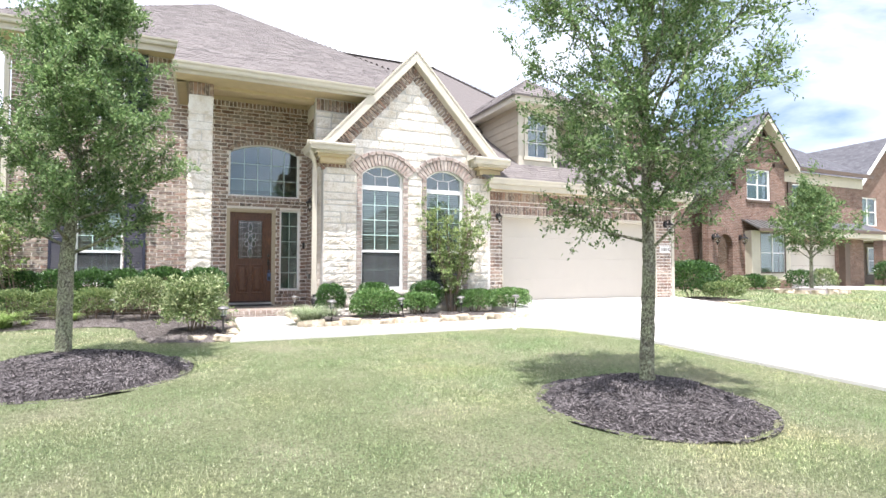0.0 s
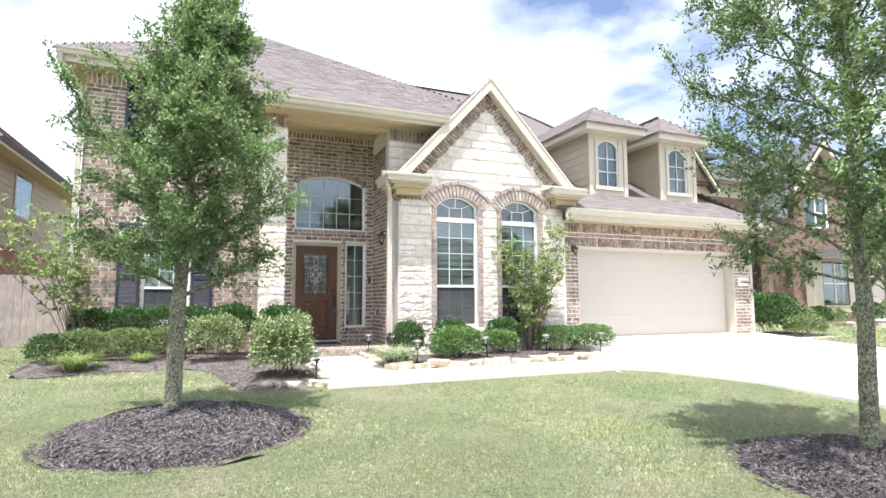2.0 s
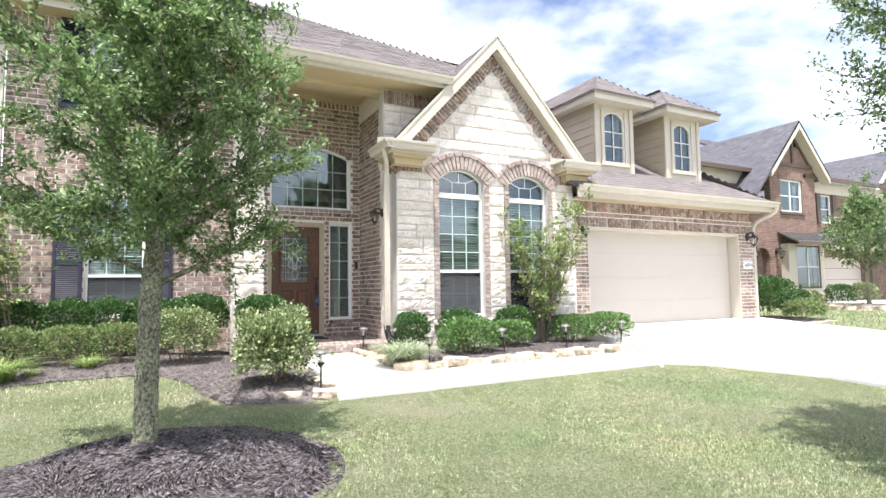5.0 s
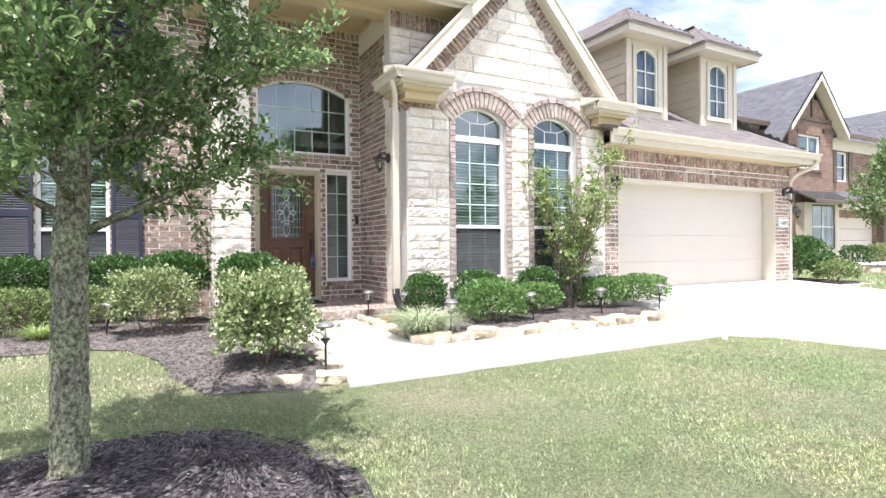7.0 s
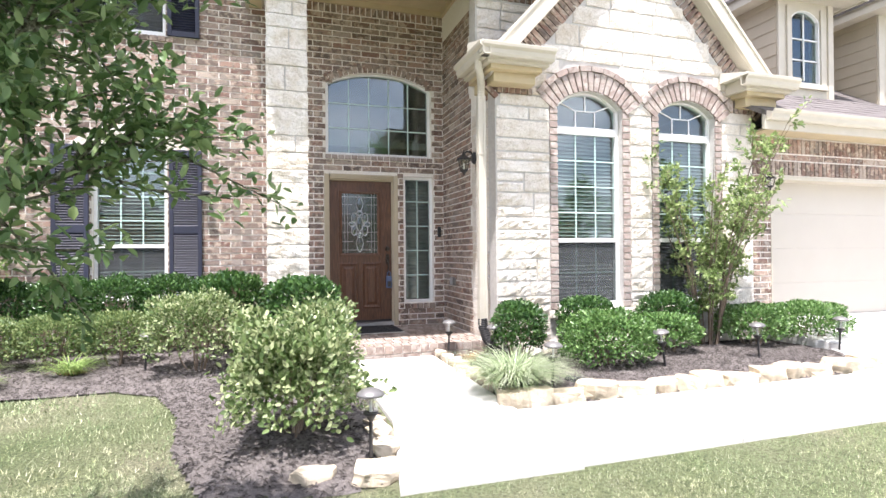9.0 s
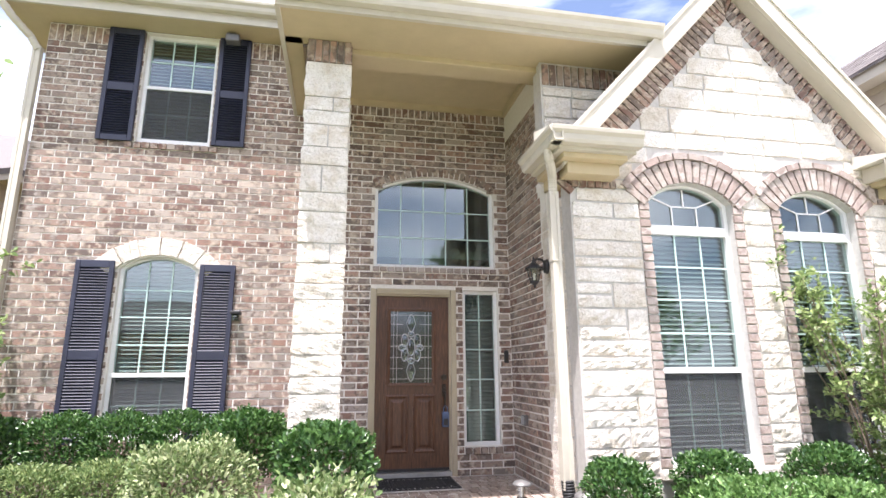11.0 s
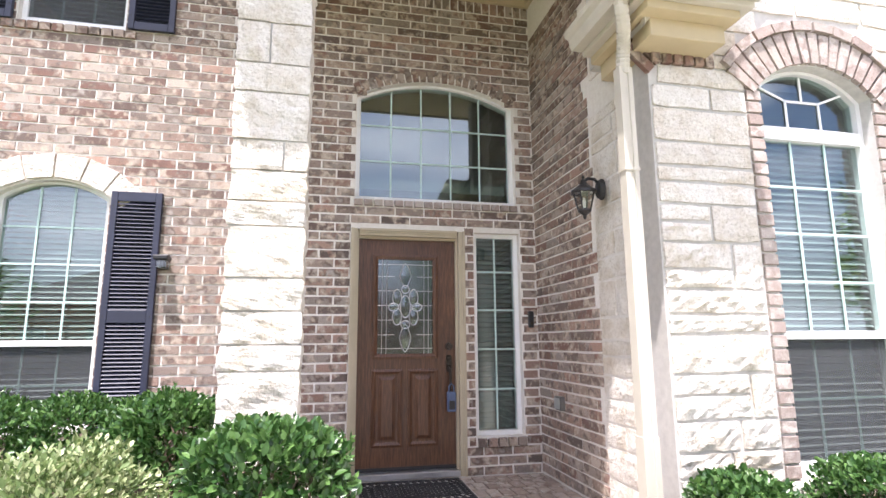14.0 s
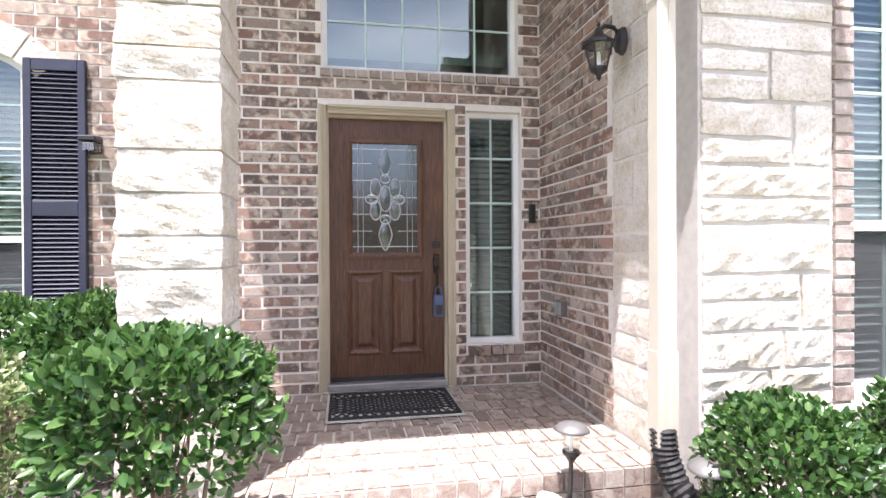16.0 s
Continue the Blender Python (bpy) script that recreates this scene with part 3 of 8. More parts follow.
def drive_z(y):
    return 0.2 if y > 10.6 else max(ground_z(7, y) + 0.02, 0.2 - 0.09 * (10.6 - y))


def steps(stops):
    out = []
    for (a, b, d) in stops:
        k = max(1, round((b - a) / d))
        out += [a + (b - a) * i / k for i in range(k)]
    return out + [stops[-1][1]]


gx = steps([(-400, -40, 60), (-40, -8, 4), (-8, 14, 0.5), (14, 60, 4), (60, 400, 60)])
gy = steps([(-300, -20, 50), (-20, -4, 2), (-4, 13, 0.5), (13, 40, 3), (40, 500, 60)])
gv = [(x, y, ground_z(x, y) + 0.012 * noise.noise(Vector((x * 0.7, y * 0.7, 0)))) for y in gy for x in gx]
gw = len(gx)
gf = [(j * gw + i, j * gw + i + 1, (j + 1) * gw + i + 1, (j + 1) * gw + i) for j in range(len(gy) - 1) for i in range(gw - 1)]
ground = tagged(raw_part("ground", gv, gf, M_SOIL, smooth=True), "sunlit front lawn ground with patchy green and dry turf", "ground", kind="structure")

# driveway and walk, cast in separate panels
def slab_panel(name, corners, thick, parent=None):
    """A concrete panel with a chamfered rim; corners are (x, y, z)."""
    bm = bmesh.new()
    c = Vector((sum(p[0] for p in corners) / len(corners), sum(p[1] for p in corners) / len(corners), 0))
    lo, mid, hi = [], [], []
    for x, y, z in corners:
        d = (Vector((x, y, 0)) - c).normalized() * 0.012
        lo.append(bm.verts.new((x, y, z - thick)))
        mid.append(bm.verts.new((x, y, z - 0.012)))
        hi.append(bm.verts.new((x - d.x, y - d.y, z)))
    k = len(corners)
    for ra, rb in ((lo, mid), (mid, hi)):
        for i in range(k):
            bm.faces.new((ra[i], ra[(i + 1) % k], rb[(i + 1) % k], rb[i]))
    bm.faces.new(hi)
    bm.faces.new(lo[::-1])
    return part(name, bm, M_CONCRETE, parent)


driveway = tagged(new("driveway"), "pale concrete driveway leading to the garage door", "driveway", kind="structure")
dys = [10.98, 9.6, 7.2, 4.2, 1.2, -1.8, -4.8, -8.0]
for y1, y0 in zip(dys, dys[1:]):
    for x0, x1 in ((5.86, 8.85), (8.862, 11.85)):
        g = 0.006
        slab_panel("panel", [(x0, y0 + g, drive_z(y0) + 0.03), (x1, y0 + g, drive_z(y0) + 0.03), (x1, y1 - g, drive_z(y1) + 0.03), (x0, y1 - g, drive_z(y1) + 0.03)], 0.14, driveway)
walkway = tagged(new("walkway"), "pale concrete path from the driveway to the porch", "path", kind="structure")
slab_panel("panel", [(0.56, 8.79, 0.032), (1.5, 8.79, 0.032), (1.5, 10.91, 0.045), (0.56, 10.91, 0.045)], 0.14, walkway)
slab_panel("panel", [(0.36, 7.72, 0.022), (1.42, 7.72, 0.022), (1.5, 8.78, 0.032), (0.56, 8.78, 0.032)], 0.14, walkway)
wx = [1.432, 2.6, 3.75, 4.9, 5.85]
for a, b in zip(wx, wx[1:]):
    slab_panel("panel", [(a, 7.75, 0.022), (b - 0.01, 7.75, 0.022), (b - 0.01, 8.74, 0.03), (a + 0.06 * (a < 2), 8.74, 0.03)], 0.14, walkway)
slab_panel("panel", [(4.9, 7.74, 0.02), (5.3, 7.45, 0.01), (5.85, 6.2, -0.03), (5.85, 7.74, 0.02)], 0.14, walkway)
slab_panel("panel", [(5.0, 8.75, 0.03), (5.855, 8.75, 0.03), (5.855, 9.6, 0.07), (5.6, 9.1, 0.04)], 0.14, walkway)

# ---- house walls ----
HOUSE = "brown-red brick two-storey house front"
WY, SY, GY, UY = 12.62, 10.62, 10.70, 10.95
front = Face(0, WY, 1, 0)
stone = Face(0, SY, 1, 0)
garage = Face(0, GY, 1, 0)
upper = Face(0, UY, 1, 0)
porch_side = Face(2.2, 0, 0, -1)      # u = -y
west = Face(-3.38, 0, 0, -1)
east = Face(11.5, 0, 0, 1)
GX, GZ, GS = 4.05, 5.20, 1.09         # gable: middle, inner peak, slope
WIN_L = (-2.30, -1.48, 0.62, 2.47, 0.14)
WIN_U = (-2.31, -1.49, 3.97, 5.40, 0.0)
DOOR = (0.475, 1.495, 0.17, 2.305, 0.0)
SIDE = (1.595, 2.035, 0.485, 2.305, 0.0)
TRANSOM = (0.50, 2.01, 2.58, 3.57, 0.185)
WIN_A = (2.94, 3.83, 0.52, 2.91, 0.19)
WIN_B = (4.36, 5.24, 0.52, 2.91, 0.19)
GARAGE = (6.29, 10.95, 0.18, 2.21, 0.0)

wall_front = wall("wall_front", front, -3.38, 2.2, -0.3, lambda u: 5.41 if u < -0.5 else 4.74, [WIN_L, WIN_U, DOOR, SIDE, TRANSOM], 0.22, M_MORTAR, "brown-red brick front wall with pale mortar, around the entry door")
wall_porch = wall("wall_porch", porch_side, -12.62, -10.96, -0.3, 4.76, [], 0.2, M_MORTAR, "porch side wall, brick with a limestone corner")
wall("wall_corner", porch_side, -10.958, -10.64, -0.3, 3.3, [], 0.2, M_STONE_JOINT, "limestone corner of the gable beside the porch")
wall_gable = wall("wall_gable", stone, 2.16, 5.86, -0.3, lambda u: GZ - GS * abs(u - GX), [WIN_A, WIN_B], 0.2, M_STONE_JOINT, "gabled front wall of rough white limestone")
wall_garage = wall("wall_garage", garage, 5.87, 11.5, -0.2, 2.80, [GARAGE], 0.32, M_MORTAR, "brick garage wall with soldier courses over the door")
wall_upper = wall("wall_upper", upper, 2.06, 3.9, 3.2, 4.5, [], 0.2, M_STONE_JOINT, "short upper wall of limestone and brick beside the gable roof")
wall_west = wall("wall_west", west, -24, -12.63, -0.3, 5.41, [], 0.2, M_BRICK, "brick side wall of the house")
wall_east = wall("wall_east", east, 11.03, 24, -0.3, 2.8, [], 0.2, M_BRICK, "brick side wall of the garage")
wall_back = wall("wall_back", Face(0, 24, -1, 0), -11.5, 3.38, -0.3, 5.45, [], 0.2, M_BRICK, "plain rear wall of the house")
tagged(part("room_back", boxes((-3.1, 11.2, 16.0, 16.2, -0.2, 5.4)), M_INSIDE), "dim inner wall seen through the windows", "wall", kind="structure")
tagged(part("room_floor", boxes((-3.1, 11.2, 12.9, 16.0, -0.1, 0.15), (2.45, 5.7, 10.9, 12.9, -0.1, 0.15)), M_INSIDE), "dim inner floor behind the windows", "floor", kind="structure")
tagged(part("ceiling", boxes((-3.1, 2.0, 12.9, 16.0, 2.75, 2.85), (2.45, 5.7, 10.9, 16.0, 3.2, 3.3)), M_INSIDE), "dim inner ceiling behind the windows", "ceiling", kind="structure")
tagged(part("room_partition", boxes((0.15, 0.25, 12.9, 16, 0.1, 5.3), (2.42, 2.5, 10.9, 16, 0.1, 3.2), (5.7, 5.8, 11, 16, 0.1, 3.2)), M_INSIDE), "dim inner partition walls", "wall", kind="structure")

# brick porch floor
porch = tagged(part("porch_floor", boxes((0.12, 2.19, 10.94, 12.6, -0.2, 0.155)), M_MORTAR), "brick-paved porch floor, one step above the path", "porch floor", kind="structure")

# ---- roofs ----
def roof_plane(bm, pts, thick=0.06):
    """A roof board from its outline."""
    vs = [bm.verts.new(p) for p in pts]
    ws = [bm.verts.new((p[0], p[1], p[2] - thick)) for p in pts]
    bm.faces.new(vs)
    bm.faces.new(ws[::-1])
    k = len(pts)
    for i in range(k):
        bm.faces.new((vs[i], ws[i], ws[(i + 1) % k], vs[(i + 1) % k]))
    return bm


ROOFS = []


def add_roof(name, planes, label, material=None):
    bm = bmesh.new()
    for p in planes:
        roof_plane(bm, p)
    bmesh.ops.recalc_face_normals(bm, faces=bm.faces)
    ob = tagged(part(name, bm, material or M_SHINGLE), label, "roof", kind="structure")
    ROOFS.append((ob, planes, material or M_SHINGLE))
    return ob


def rz(y):
    return 4.62 + 0.60 * (y - 10.45)


PEAK = (0.21, 18.6, rz(18.6))
K1 = (4.6, 11.9, rz(11.9))
main_roof = add_roof("main_roof", [
    [(-3.78, 12.22, rz(12.22)), (-0.52, 12.22, rz(12.22)), (-0.52, 10.45, 4.62), (3.3, 10.45, 4.62), (4.2, 11.6, rz(11.6)), K1, PEAK],
    [(-3.78, 12.22, rz(12.22)), PEAK, (0.21, 19.5, rz(18.6)), (-3.78, 24.3, rz(12.22))],
    [PEAK, K1, (5.2, 24.3, 5.6), (0.21, 19.5, rz(18.6))],
], "weathered brown-grey shingled hip roof")
ridge_roof = add_roof("ridge_roof", [
    [(2.2, 16.0, 7.58), (2.2, 13.0, 5.0), (11.6, 13.0, 4.55), (6.8, 16.0, 7.58)],
    [(6.8, 16.0, 7.58), (11.6, 13.0, 4.55), (11.9, 24, 4.5), (6.8, 19.0, 7.58)],
], "rear shingled roof ridge behind the gable")
garage_roof = add_roof("garage_roof", [
    [(5.72, 10.28, 2.97), (11.82, 10.28, 2.97), (9.2, 12.9, 4.6), (9.2, 14.0, 5.25), (5.2, 14.0, 5.25), (5.2, 11.2, 3.54)],
    [(11.82, 10.28, 2.97), (11.82, 24.0, 2.97), (9.2, 14.0, 5.25), (9.2, 12.9, 4.6)],
], "shingled garage roof under the dormers")
gz = 5.57
gable_roof = add_roof("gable_roof", [
    [(GX, 10.45, gz), (1.98, 10.45, gz - GS * (GX - 1.98)), (1.98, 11.0, gz - GS * (GX - 1.98)), (GX, 12.6, gz)],
    [(GX, 10.45, gz), (6.05, 10.45, gz - GS * (6.05 - GX)), (6.05, 11.9, gz - GS * (6.05 - GX)), (GX, 12.6, gz)],
], "steep shingled roof of the stone gable")

# eaves: soffits, fascias, gutters
def gutter(name, a, b, z, parent=None, label="cream painted gutter along the eave"):
    """A moulded gutter from a to b (x, y), its back on that line, hanging outward to the right of the way."""
    a, b = Vector((*a, 0)), Vector((*b, 0))
    d = (b - a).normalized()
    o = Vector((d.y, -d.x, 0))
    prof = [(0, 0), (0, -0.125), (0.075, -0.125), (0.09, -0.10), (0.095, -0.055), (0.125, -0.03), (0.13, 0.0), (0.118, 0.0), (0.11, -0.02), (0.08, -0.05), (0.075, -0.11), (0.012, -0.11), (0.012, 0)]
    bm = bmesh.new()
    ra = [bm.verts.new(a + o * p + Vector((0, 0, z + q))) for p, q in prof]
    rb = [bm.verts.new(b + o * p + Vector((0, 0, z + q))) for p, q in prof]
    k = len(prof)
    for i in range(k):
        bm.faces.new((ra[i], rb[i], rb[(i + 1) % k], ra[(i + 1) % k]))
    bm.faces.new(ra[::-1])
    bm.faces.new(rb)
    bmesh.ops.recalc_face_normals(bm, faces=bm.faces)
    ob = part(name, bm, M_TRIM, parent)
    return ob if parent else tagged(ob, label, "gutter")


def structure(name, bm, material, label, category):
    return tagged(part(name, bm, material), label, category, kind="structure")


structure("soffit_west", boxes((-3.75, -0.5, 12.27, 12.62, 5.415, 5.44), (-3.75, -3.38, 12.62, 24, 5.415, 5.44)), M_SOFFIT, "tan painted soffit under the upper eave", "soffit")
structure("fascia_west", boxes((-3.75, -0.53, 12.24, 12.27, 5.40, 5.63)), M_TRIM, "cream fascia board of the upper eave", "fascia")
gutter("gutter", (-3.78, 12.24), (-0.53, 12.24), 5.64)
structure("fascia_west_side", boxes((-3.78, -3.75, 12.24, 24, 5.40, 5.63)), M_TRIM, "cream fascia board on the house side", "fascia")
structure("soffit_porch", boxes((-0.5, 3.2, 10.5, UY + 0.1, 4.46, 4.49), (-0.5, -0.33, UY, 12.6, 4.46, 4.49)), M_SOFFIT, "tan painted soffit round the porch", "soffit")
structure("porch_beam", boxes((-0.28, 2.2, UY + 0.1, UY + 0.36, 4.40, 4.75), bevel=0.006), M_SOFFIT, "tan boxed beam over the porch opening", "beam")
structure("ceiling_porch", boxes((-0.28, 2.2, UY + 0.36, 12.62, 4.74, 4.78)), M_SOFFIT, "tan painted porch ceiling", "ceiling")
structure("ceiling_trim", boxes((0.0, 2.2, 12.58, 12.62, 4.66, 4.74), (2.16, 2.2, UY + 0.36, 12.58, 4.66, 4.74)), M_SOFFIT, "tan trim board round the porch ceiling", "trim")
structure("fascia_porch", boxes((-0.53, 3.25, 10.46, 10.5, 4.44, 4.61), (-0.53, -0.49, 10.5, 12.6, 4.44, 4.61)), M_TRIM, "cream fascia of the porch eave", "fascia")
structure("porch_end_wall", prism(bmesh.new(), [(UY + 0.2, 4.49), (12.6, 4.49), (12.6, rz(12.6) - 0.1), (UY + 0.2, rz(UY + 0.2) - 0.1)], -0.49, -0.3, "x"), M_SIDING, "tan boarded end of the porch roof", "wall")
gutter("gutter", (-0.53, 10.46), (3.12, 10.46), 4.62)
structure("soffit_garage", boxes((5.9, 11.75, 10.33, 10.69, 2.76, 2.79)), M_SOFFIT, "tan soffit over the garage wall", "soffit")
structure("fascia_garage", boxes((5.72, 11.8, 10.29, 10.33, 2.74, 2.95), (11.77, 11.8, 10.33, 22, 2.74, 2.95)), M_TRIM, "cream fascia of the garage eave", "fascia")
gutter("gutter", (5.74, 10.29), (11.82, 10.29), 2.97)

# gable rakes and returns
def rake(name, side):
    bm = bmesh.new()
    x1 = GX + side * 2.02
    z1 = gz - GS * 2.02
    for (ya, yb, top, low) in ((10.42, 10.46, -0.02, -0.25), (10.46, 10.62, -0.22, -0.26)):
        prism(bm, [(GX, gz + top), (x1, z1 + top), (x1, z1 + low), (GX, gz + low)], ya, yb)
    prism(bm, [(GX, gz + 0.03), (x1, z1 + 0.03), (x1, z1 - 0.02), (GX, gz - 0.02)], 10.405, 10.46)
    return structure(name, bm, M_TRIM, "cream painted rake board of the stone gable", "fascia")


rake("rake_left", -1)
rake("rake_right", 1)


def cornice(side):
    """Boxed return at the foot of the gable with its gutter and flashing."""
    xo = 1.93 if side < 0 else 6.17       # outer edge
    xi = 2.66 if side < 0 else 5.42
    lo, hi = min(xo, xi), max(xo, xi)
    yb = 11.0 if side < 0 else 10.75
    ob = thing("cornice_return", (lo + hi) / 2, 10.4, 3.0, "cream boxed cornice return at the gable foot", "cornice", "cornice returns")
    part("soffit_box", boxes((lo + 0.06, hi - 0.06, 10.33, yb, 3.16, 3.22), bevel=0.004), M_SOFFIT, ob)
    part("frieze", boxes((lo + 0.13, hi - 0.10, 10.42, yb, 3.05, 3.17), bevel=0.004), M_SOFFIT, ob)
    part("fascia_board", boxes((lo, hi, 10.28, yb, 3.21, 3.36), bevel=0.004), M_TRIM, ob)
    bm = bmesh.new()
    vs = [bm.verts.new(p) for p in ((lo - 0.1, 10.17, 3.385), (hi + 0.02, 10.17, 3.385), (hi + 0.02, 10.61, 3.50), (lo - 0.1, 10.61, 3.50))]
    ws = [bm.verts.new((v.co.x, v.co.y, 3.362)) for v in vs]
    bm.faces.new(vs)
    bm.faces.new(ws[::-1])
    for i in range(4):
        bm.faces.new((vs[i], ws[i], ws[(i + 1) % 4], vs[(i + 1) % 4]))
    bmesh.ops.recalc_face_normals(bm, faces=bm.faces)
    part("flashing", bm, M_FLASH, ob)
    gutter("front_gutter", (lo - 0.10, 10.28), (hi + 0.02, 10.28), 3.37, ob)
    if side < 0:
        gutter("side_gutter", (xo, yb), (xo, 10.17), 3.37, ob)
    return ob


cornice(-1)
cornice(1)

# ---- garage door ----
gd = thing("garage_door", 8.62, 10.95, 0.2, "closed cream sectional garage door", "garage door")
for k in range(4):
    z = 0.22 + k * 0.5
    bm = boxes((GARAGE[0] + 0.02, GARAGE[1] - 0.02, 10.96, 11.0, z + 0.0008, z + 0.4992), bevel=0.0015)
    part("panel", bm, M_GARAGE, gd)
part("bottom_seal", boxes((GARAGE[0] + 0.02, GARAGE[1] - 0.02, 10.955, 11.0, 0.2, 0.222)), M_RUBBER, gd)
structure("garage_jamb", boxes((GARAGE[1] - 0.004, GARAGE[1] + 0.02, 10.69, 11.02, 0.2, 2.2), (GARAGE[0] - 0.02, GARAGE[0] + 0.004, 10.69, 11.02, 0.2, 2.2), (GARAGE[0] - 0.02, GARAGE[1] + 0.02, 10.69, 11.02, 2.17, 2.22)), M_TRIM, "cream boards lining the garage opening", "trim")
structure("garage_room", boxes((6.1, 11.2, 11.05, 11.1, 0.1, 2.7)), M_INSIDE, "dark backing behind the garage door", "wall")
structure("garage_apron", boxes((5.9, 11.5, 10.6, 11.05, 0.0, 0.215)), M_CONCRETE, "concrete threshold under the garage door", "floor")

# ---- dormers ----
def dormer(x0, x1):
    ob = thing("dormer", (x0 + x1) / 2, 11.2, 3.5, "tan sided dormer with a hipped shingle roof", "dormer", "roof dormers")
    zc, yb, yf = 5.02, 14.0, 11.2
    f = Face(0, yf, 1, 0)
    xm = (x0 + x1) / 2
    o = (xm - 0.30, xm + 0.30, 3.74, 4.72, 0.15)
    w = wall("front_wall", f, x0, x1, 3.3, zc, [o], 0.12, M_TRIM, "")
    for key in list(w.keys()):
        del w[key]
    w.parent = ob
    w.matrix_parent_inverse = ob.matrix_world.inverted()
    for xs in (x0, x1 - 0.1):
        part("corner_board", boxes((xs - 0.006 if xs == x0 else xs, xs + 0.1 + (0.006 if xs != x0 else 0), yf - 0.025, yf - 0.001, 3.42, zc)), M_TRIM, ob)
    for xs, sgn in ((x0, -1), (x1, 1)):
        part("side_wall", boxes((xs if sgn < 0 else xs - 0.1, xs + 0.1 if sgn < 0 else xs, yf + 0.12, yb, 3.4, zc)), M_SIDING, ob)
        for k in range(9):
            z = 3.38 + k * 0.19
            bm = bmesh.new()
            prism(bm, [(xs, z), (xs + sgn * 0.02, z), (xs + sgn * 0.004, z + 0.2), (xs, z + 0.2)], yf + 0.01, yb)
            part("siding_board", bm, M_SIDING, ob)
    part("window_trim", boxes((o[0] - 0.09, o[0], yf - 0.03, yf - 0.001, 3.74, 4.9), (o[1], o[1] + 0.09, yf - 0.03, yf - 0.001, 3.74, 4.9), (o[0] - 0.12, o[1] + 0.12, yf - 0.045, yf - 0.001, 3.66, 3.74)), M_TRIM, ob)
    win = part("window_frame", arch_frame(f, o, 0.022, -0.06, 0.0), M_VINYL, ob)
    part("pane", pane_mesh(f, o, -0.045), M_GLASS, win)
    part("grille", boxes((xm - 0.009, xm + 0.009, yf + 0.02, yf + 0.038, 3.8, 4.82), (o[0], o[1], yf + 0.02, yf + 0.038, 4.1, 4.118), (o[0], o[1], yf + 0.02, yf + 0.038, 4.42, 4.438)), M_VINYL, win)
    # near-black board stands in for the shade inside the dormer
    part("dark_backing", boxes((o[0] - 0.05, o[1] + 0.05, yf + 0.22, yf + 0.24, 3.7, 4.95)), M_SHUTTER, ob)
    bm = boxes((x0 - 0.3, x1 + 0.3, yf - 0.36, yf - 0.33, zc - 0.04, zc + 0.13), (x0 - 0.3, x0 - 0.27, yf - 0.33, yb, zc - 0.04, zc + 0.13), (x1 + 0.27, x1 + 0.3, yf - 0.33, yb, zc - 0.04, zc + 0.13))
    part("fascia_board", bm, M_TRIM, ob)
    part("soffit_board", boxes((x0 - 0.27, x1 + 0.27, yf - 0.33, yf + 0.02, zc - 0.02, zc), (x0 - 0.27, x0, yf, yb, zc - 0.02, zc), (x1, x1 + 0.27, yf, yb, zc - 0.02, zc)), M_TRIM, ob)
    xa, xb, ya, ze, zp = x0 - 0.34, x1 + 0.34, yf - 0.40, zc + 0.13, zc + 0.86
    yp = ya + (xb - xa) / 2
    bm = bmesh.new()
    planes = [[(xa, ya, ze), (xb, ya, ze), (xm, yp, zp)], [(xa, yb, ze), (xa, ya, ze), (xm, yp, zp), (xm, yb, zp)], [(xb, ya, ze), (xb, yb, ze), (xm, yb, zp), (xm, yp, zp)]]
    for p in planes:
        roof_plane(bm, p, 0.04)
    bmesh.ops.recalc_face_normals(bm, faces=bm.faces)
    rf = part("roof", bm, M_SHINGLE, ob)
    ROOFS.append((rf, planes, M_SHINGLE))
    part("apron_flashing", boxes((x0 - 0.05, x1 + 0.05, yf - 0.10, yf - 0.03, 3.40, 3.45)), M_FLASH, ob)
    return ob


def outline(o, k=14, grow=0.0):
    """(u, z) round an opening, arched or square."""
    a, b, c = o[0] - grow, o[1] + grow, o[2] - grow
    if o[4] <= 0:
        return [(a, c), (b, c), (b, o[3] + grow), (a, o[3] + grow)]
    top = [(o[0] + (o[1] - o[0]) * i / k, arch_top(o, o[0] + (o[1] - o[0]) * i / k)) for i in range(k, -1, -1)]
    mid = (o[0] + o[1]) / 2
    top = [(u + grow * (u - mid) / ((o[1] - o[0]) / 2), z + grow) for u, z in top]
    return [(a, c), (b, c)] + top


def arch_frame(fc, o, width, d0, d1):
    """A frame that lines an opening, of one width, between two depths."""
    bm = bmesh.new()
    inner = (o[0] + width, o[1] - width, o[2] + width, o[3] - width * 0.2 if o[4] > 0 else o[3] - width, o[4] * 0.93 if o[4] > 0 else 0.0)
    a, b = outline(o), outline(inner)
    rings = [[bm.verts.new(fc.at(u, z, d)) for u, z in pts] for pts, d in ((a, d0), (a, d1), (b, d1), (b, d0))]
    k = len(a)
    for r, s in zip(rings, rings[1:] + rings[:1]):
        for i in range(k):
            bm.faces.new((r[i], r[(i + 1) % k], s[(i + 1) % k], s[i]))
    bmesh.ops.recalc_face_normals(bm, faces=bm.faces)
    return bm


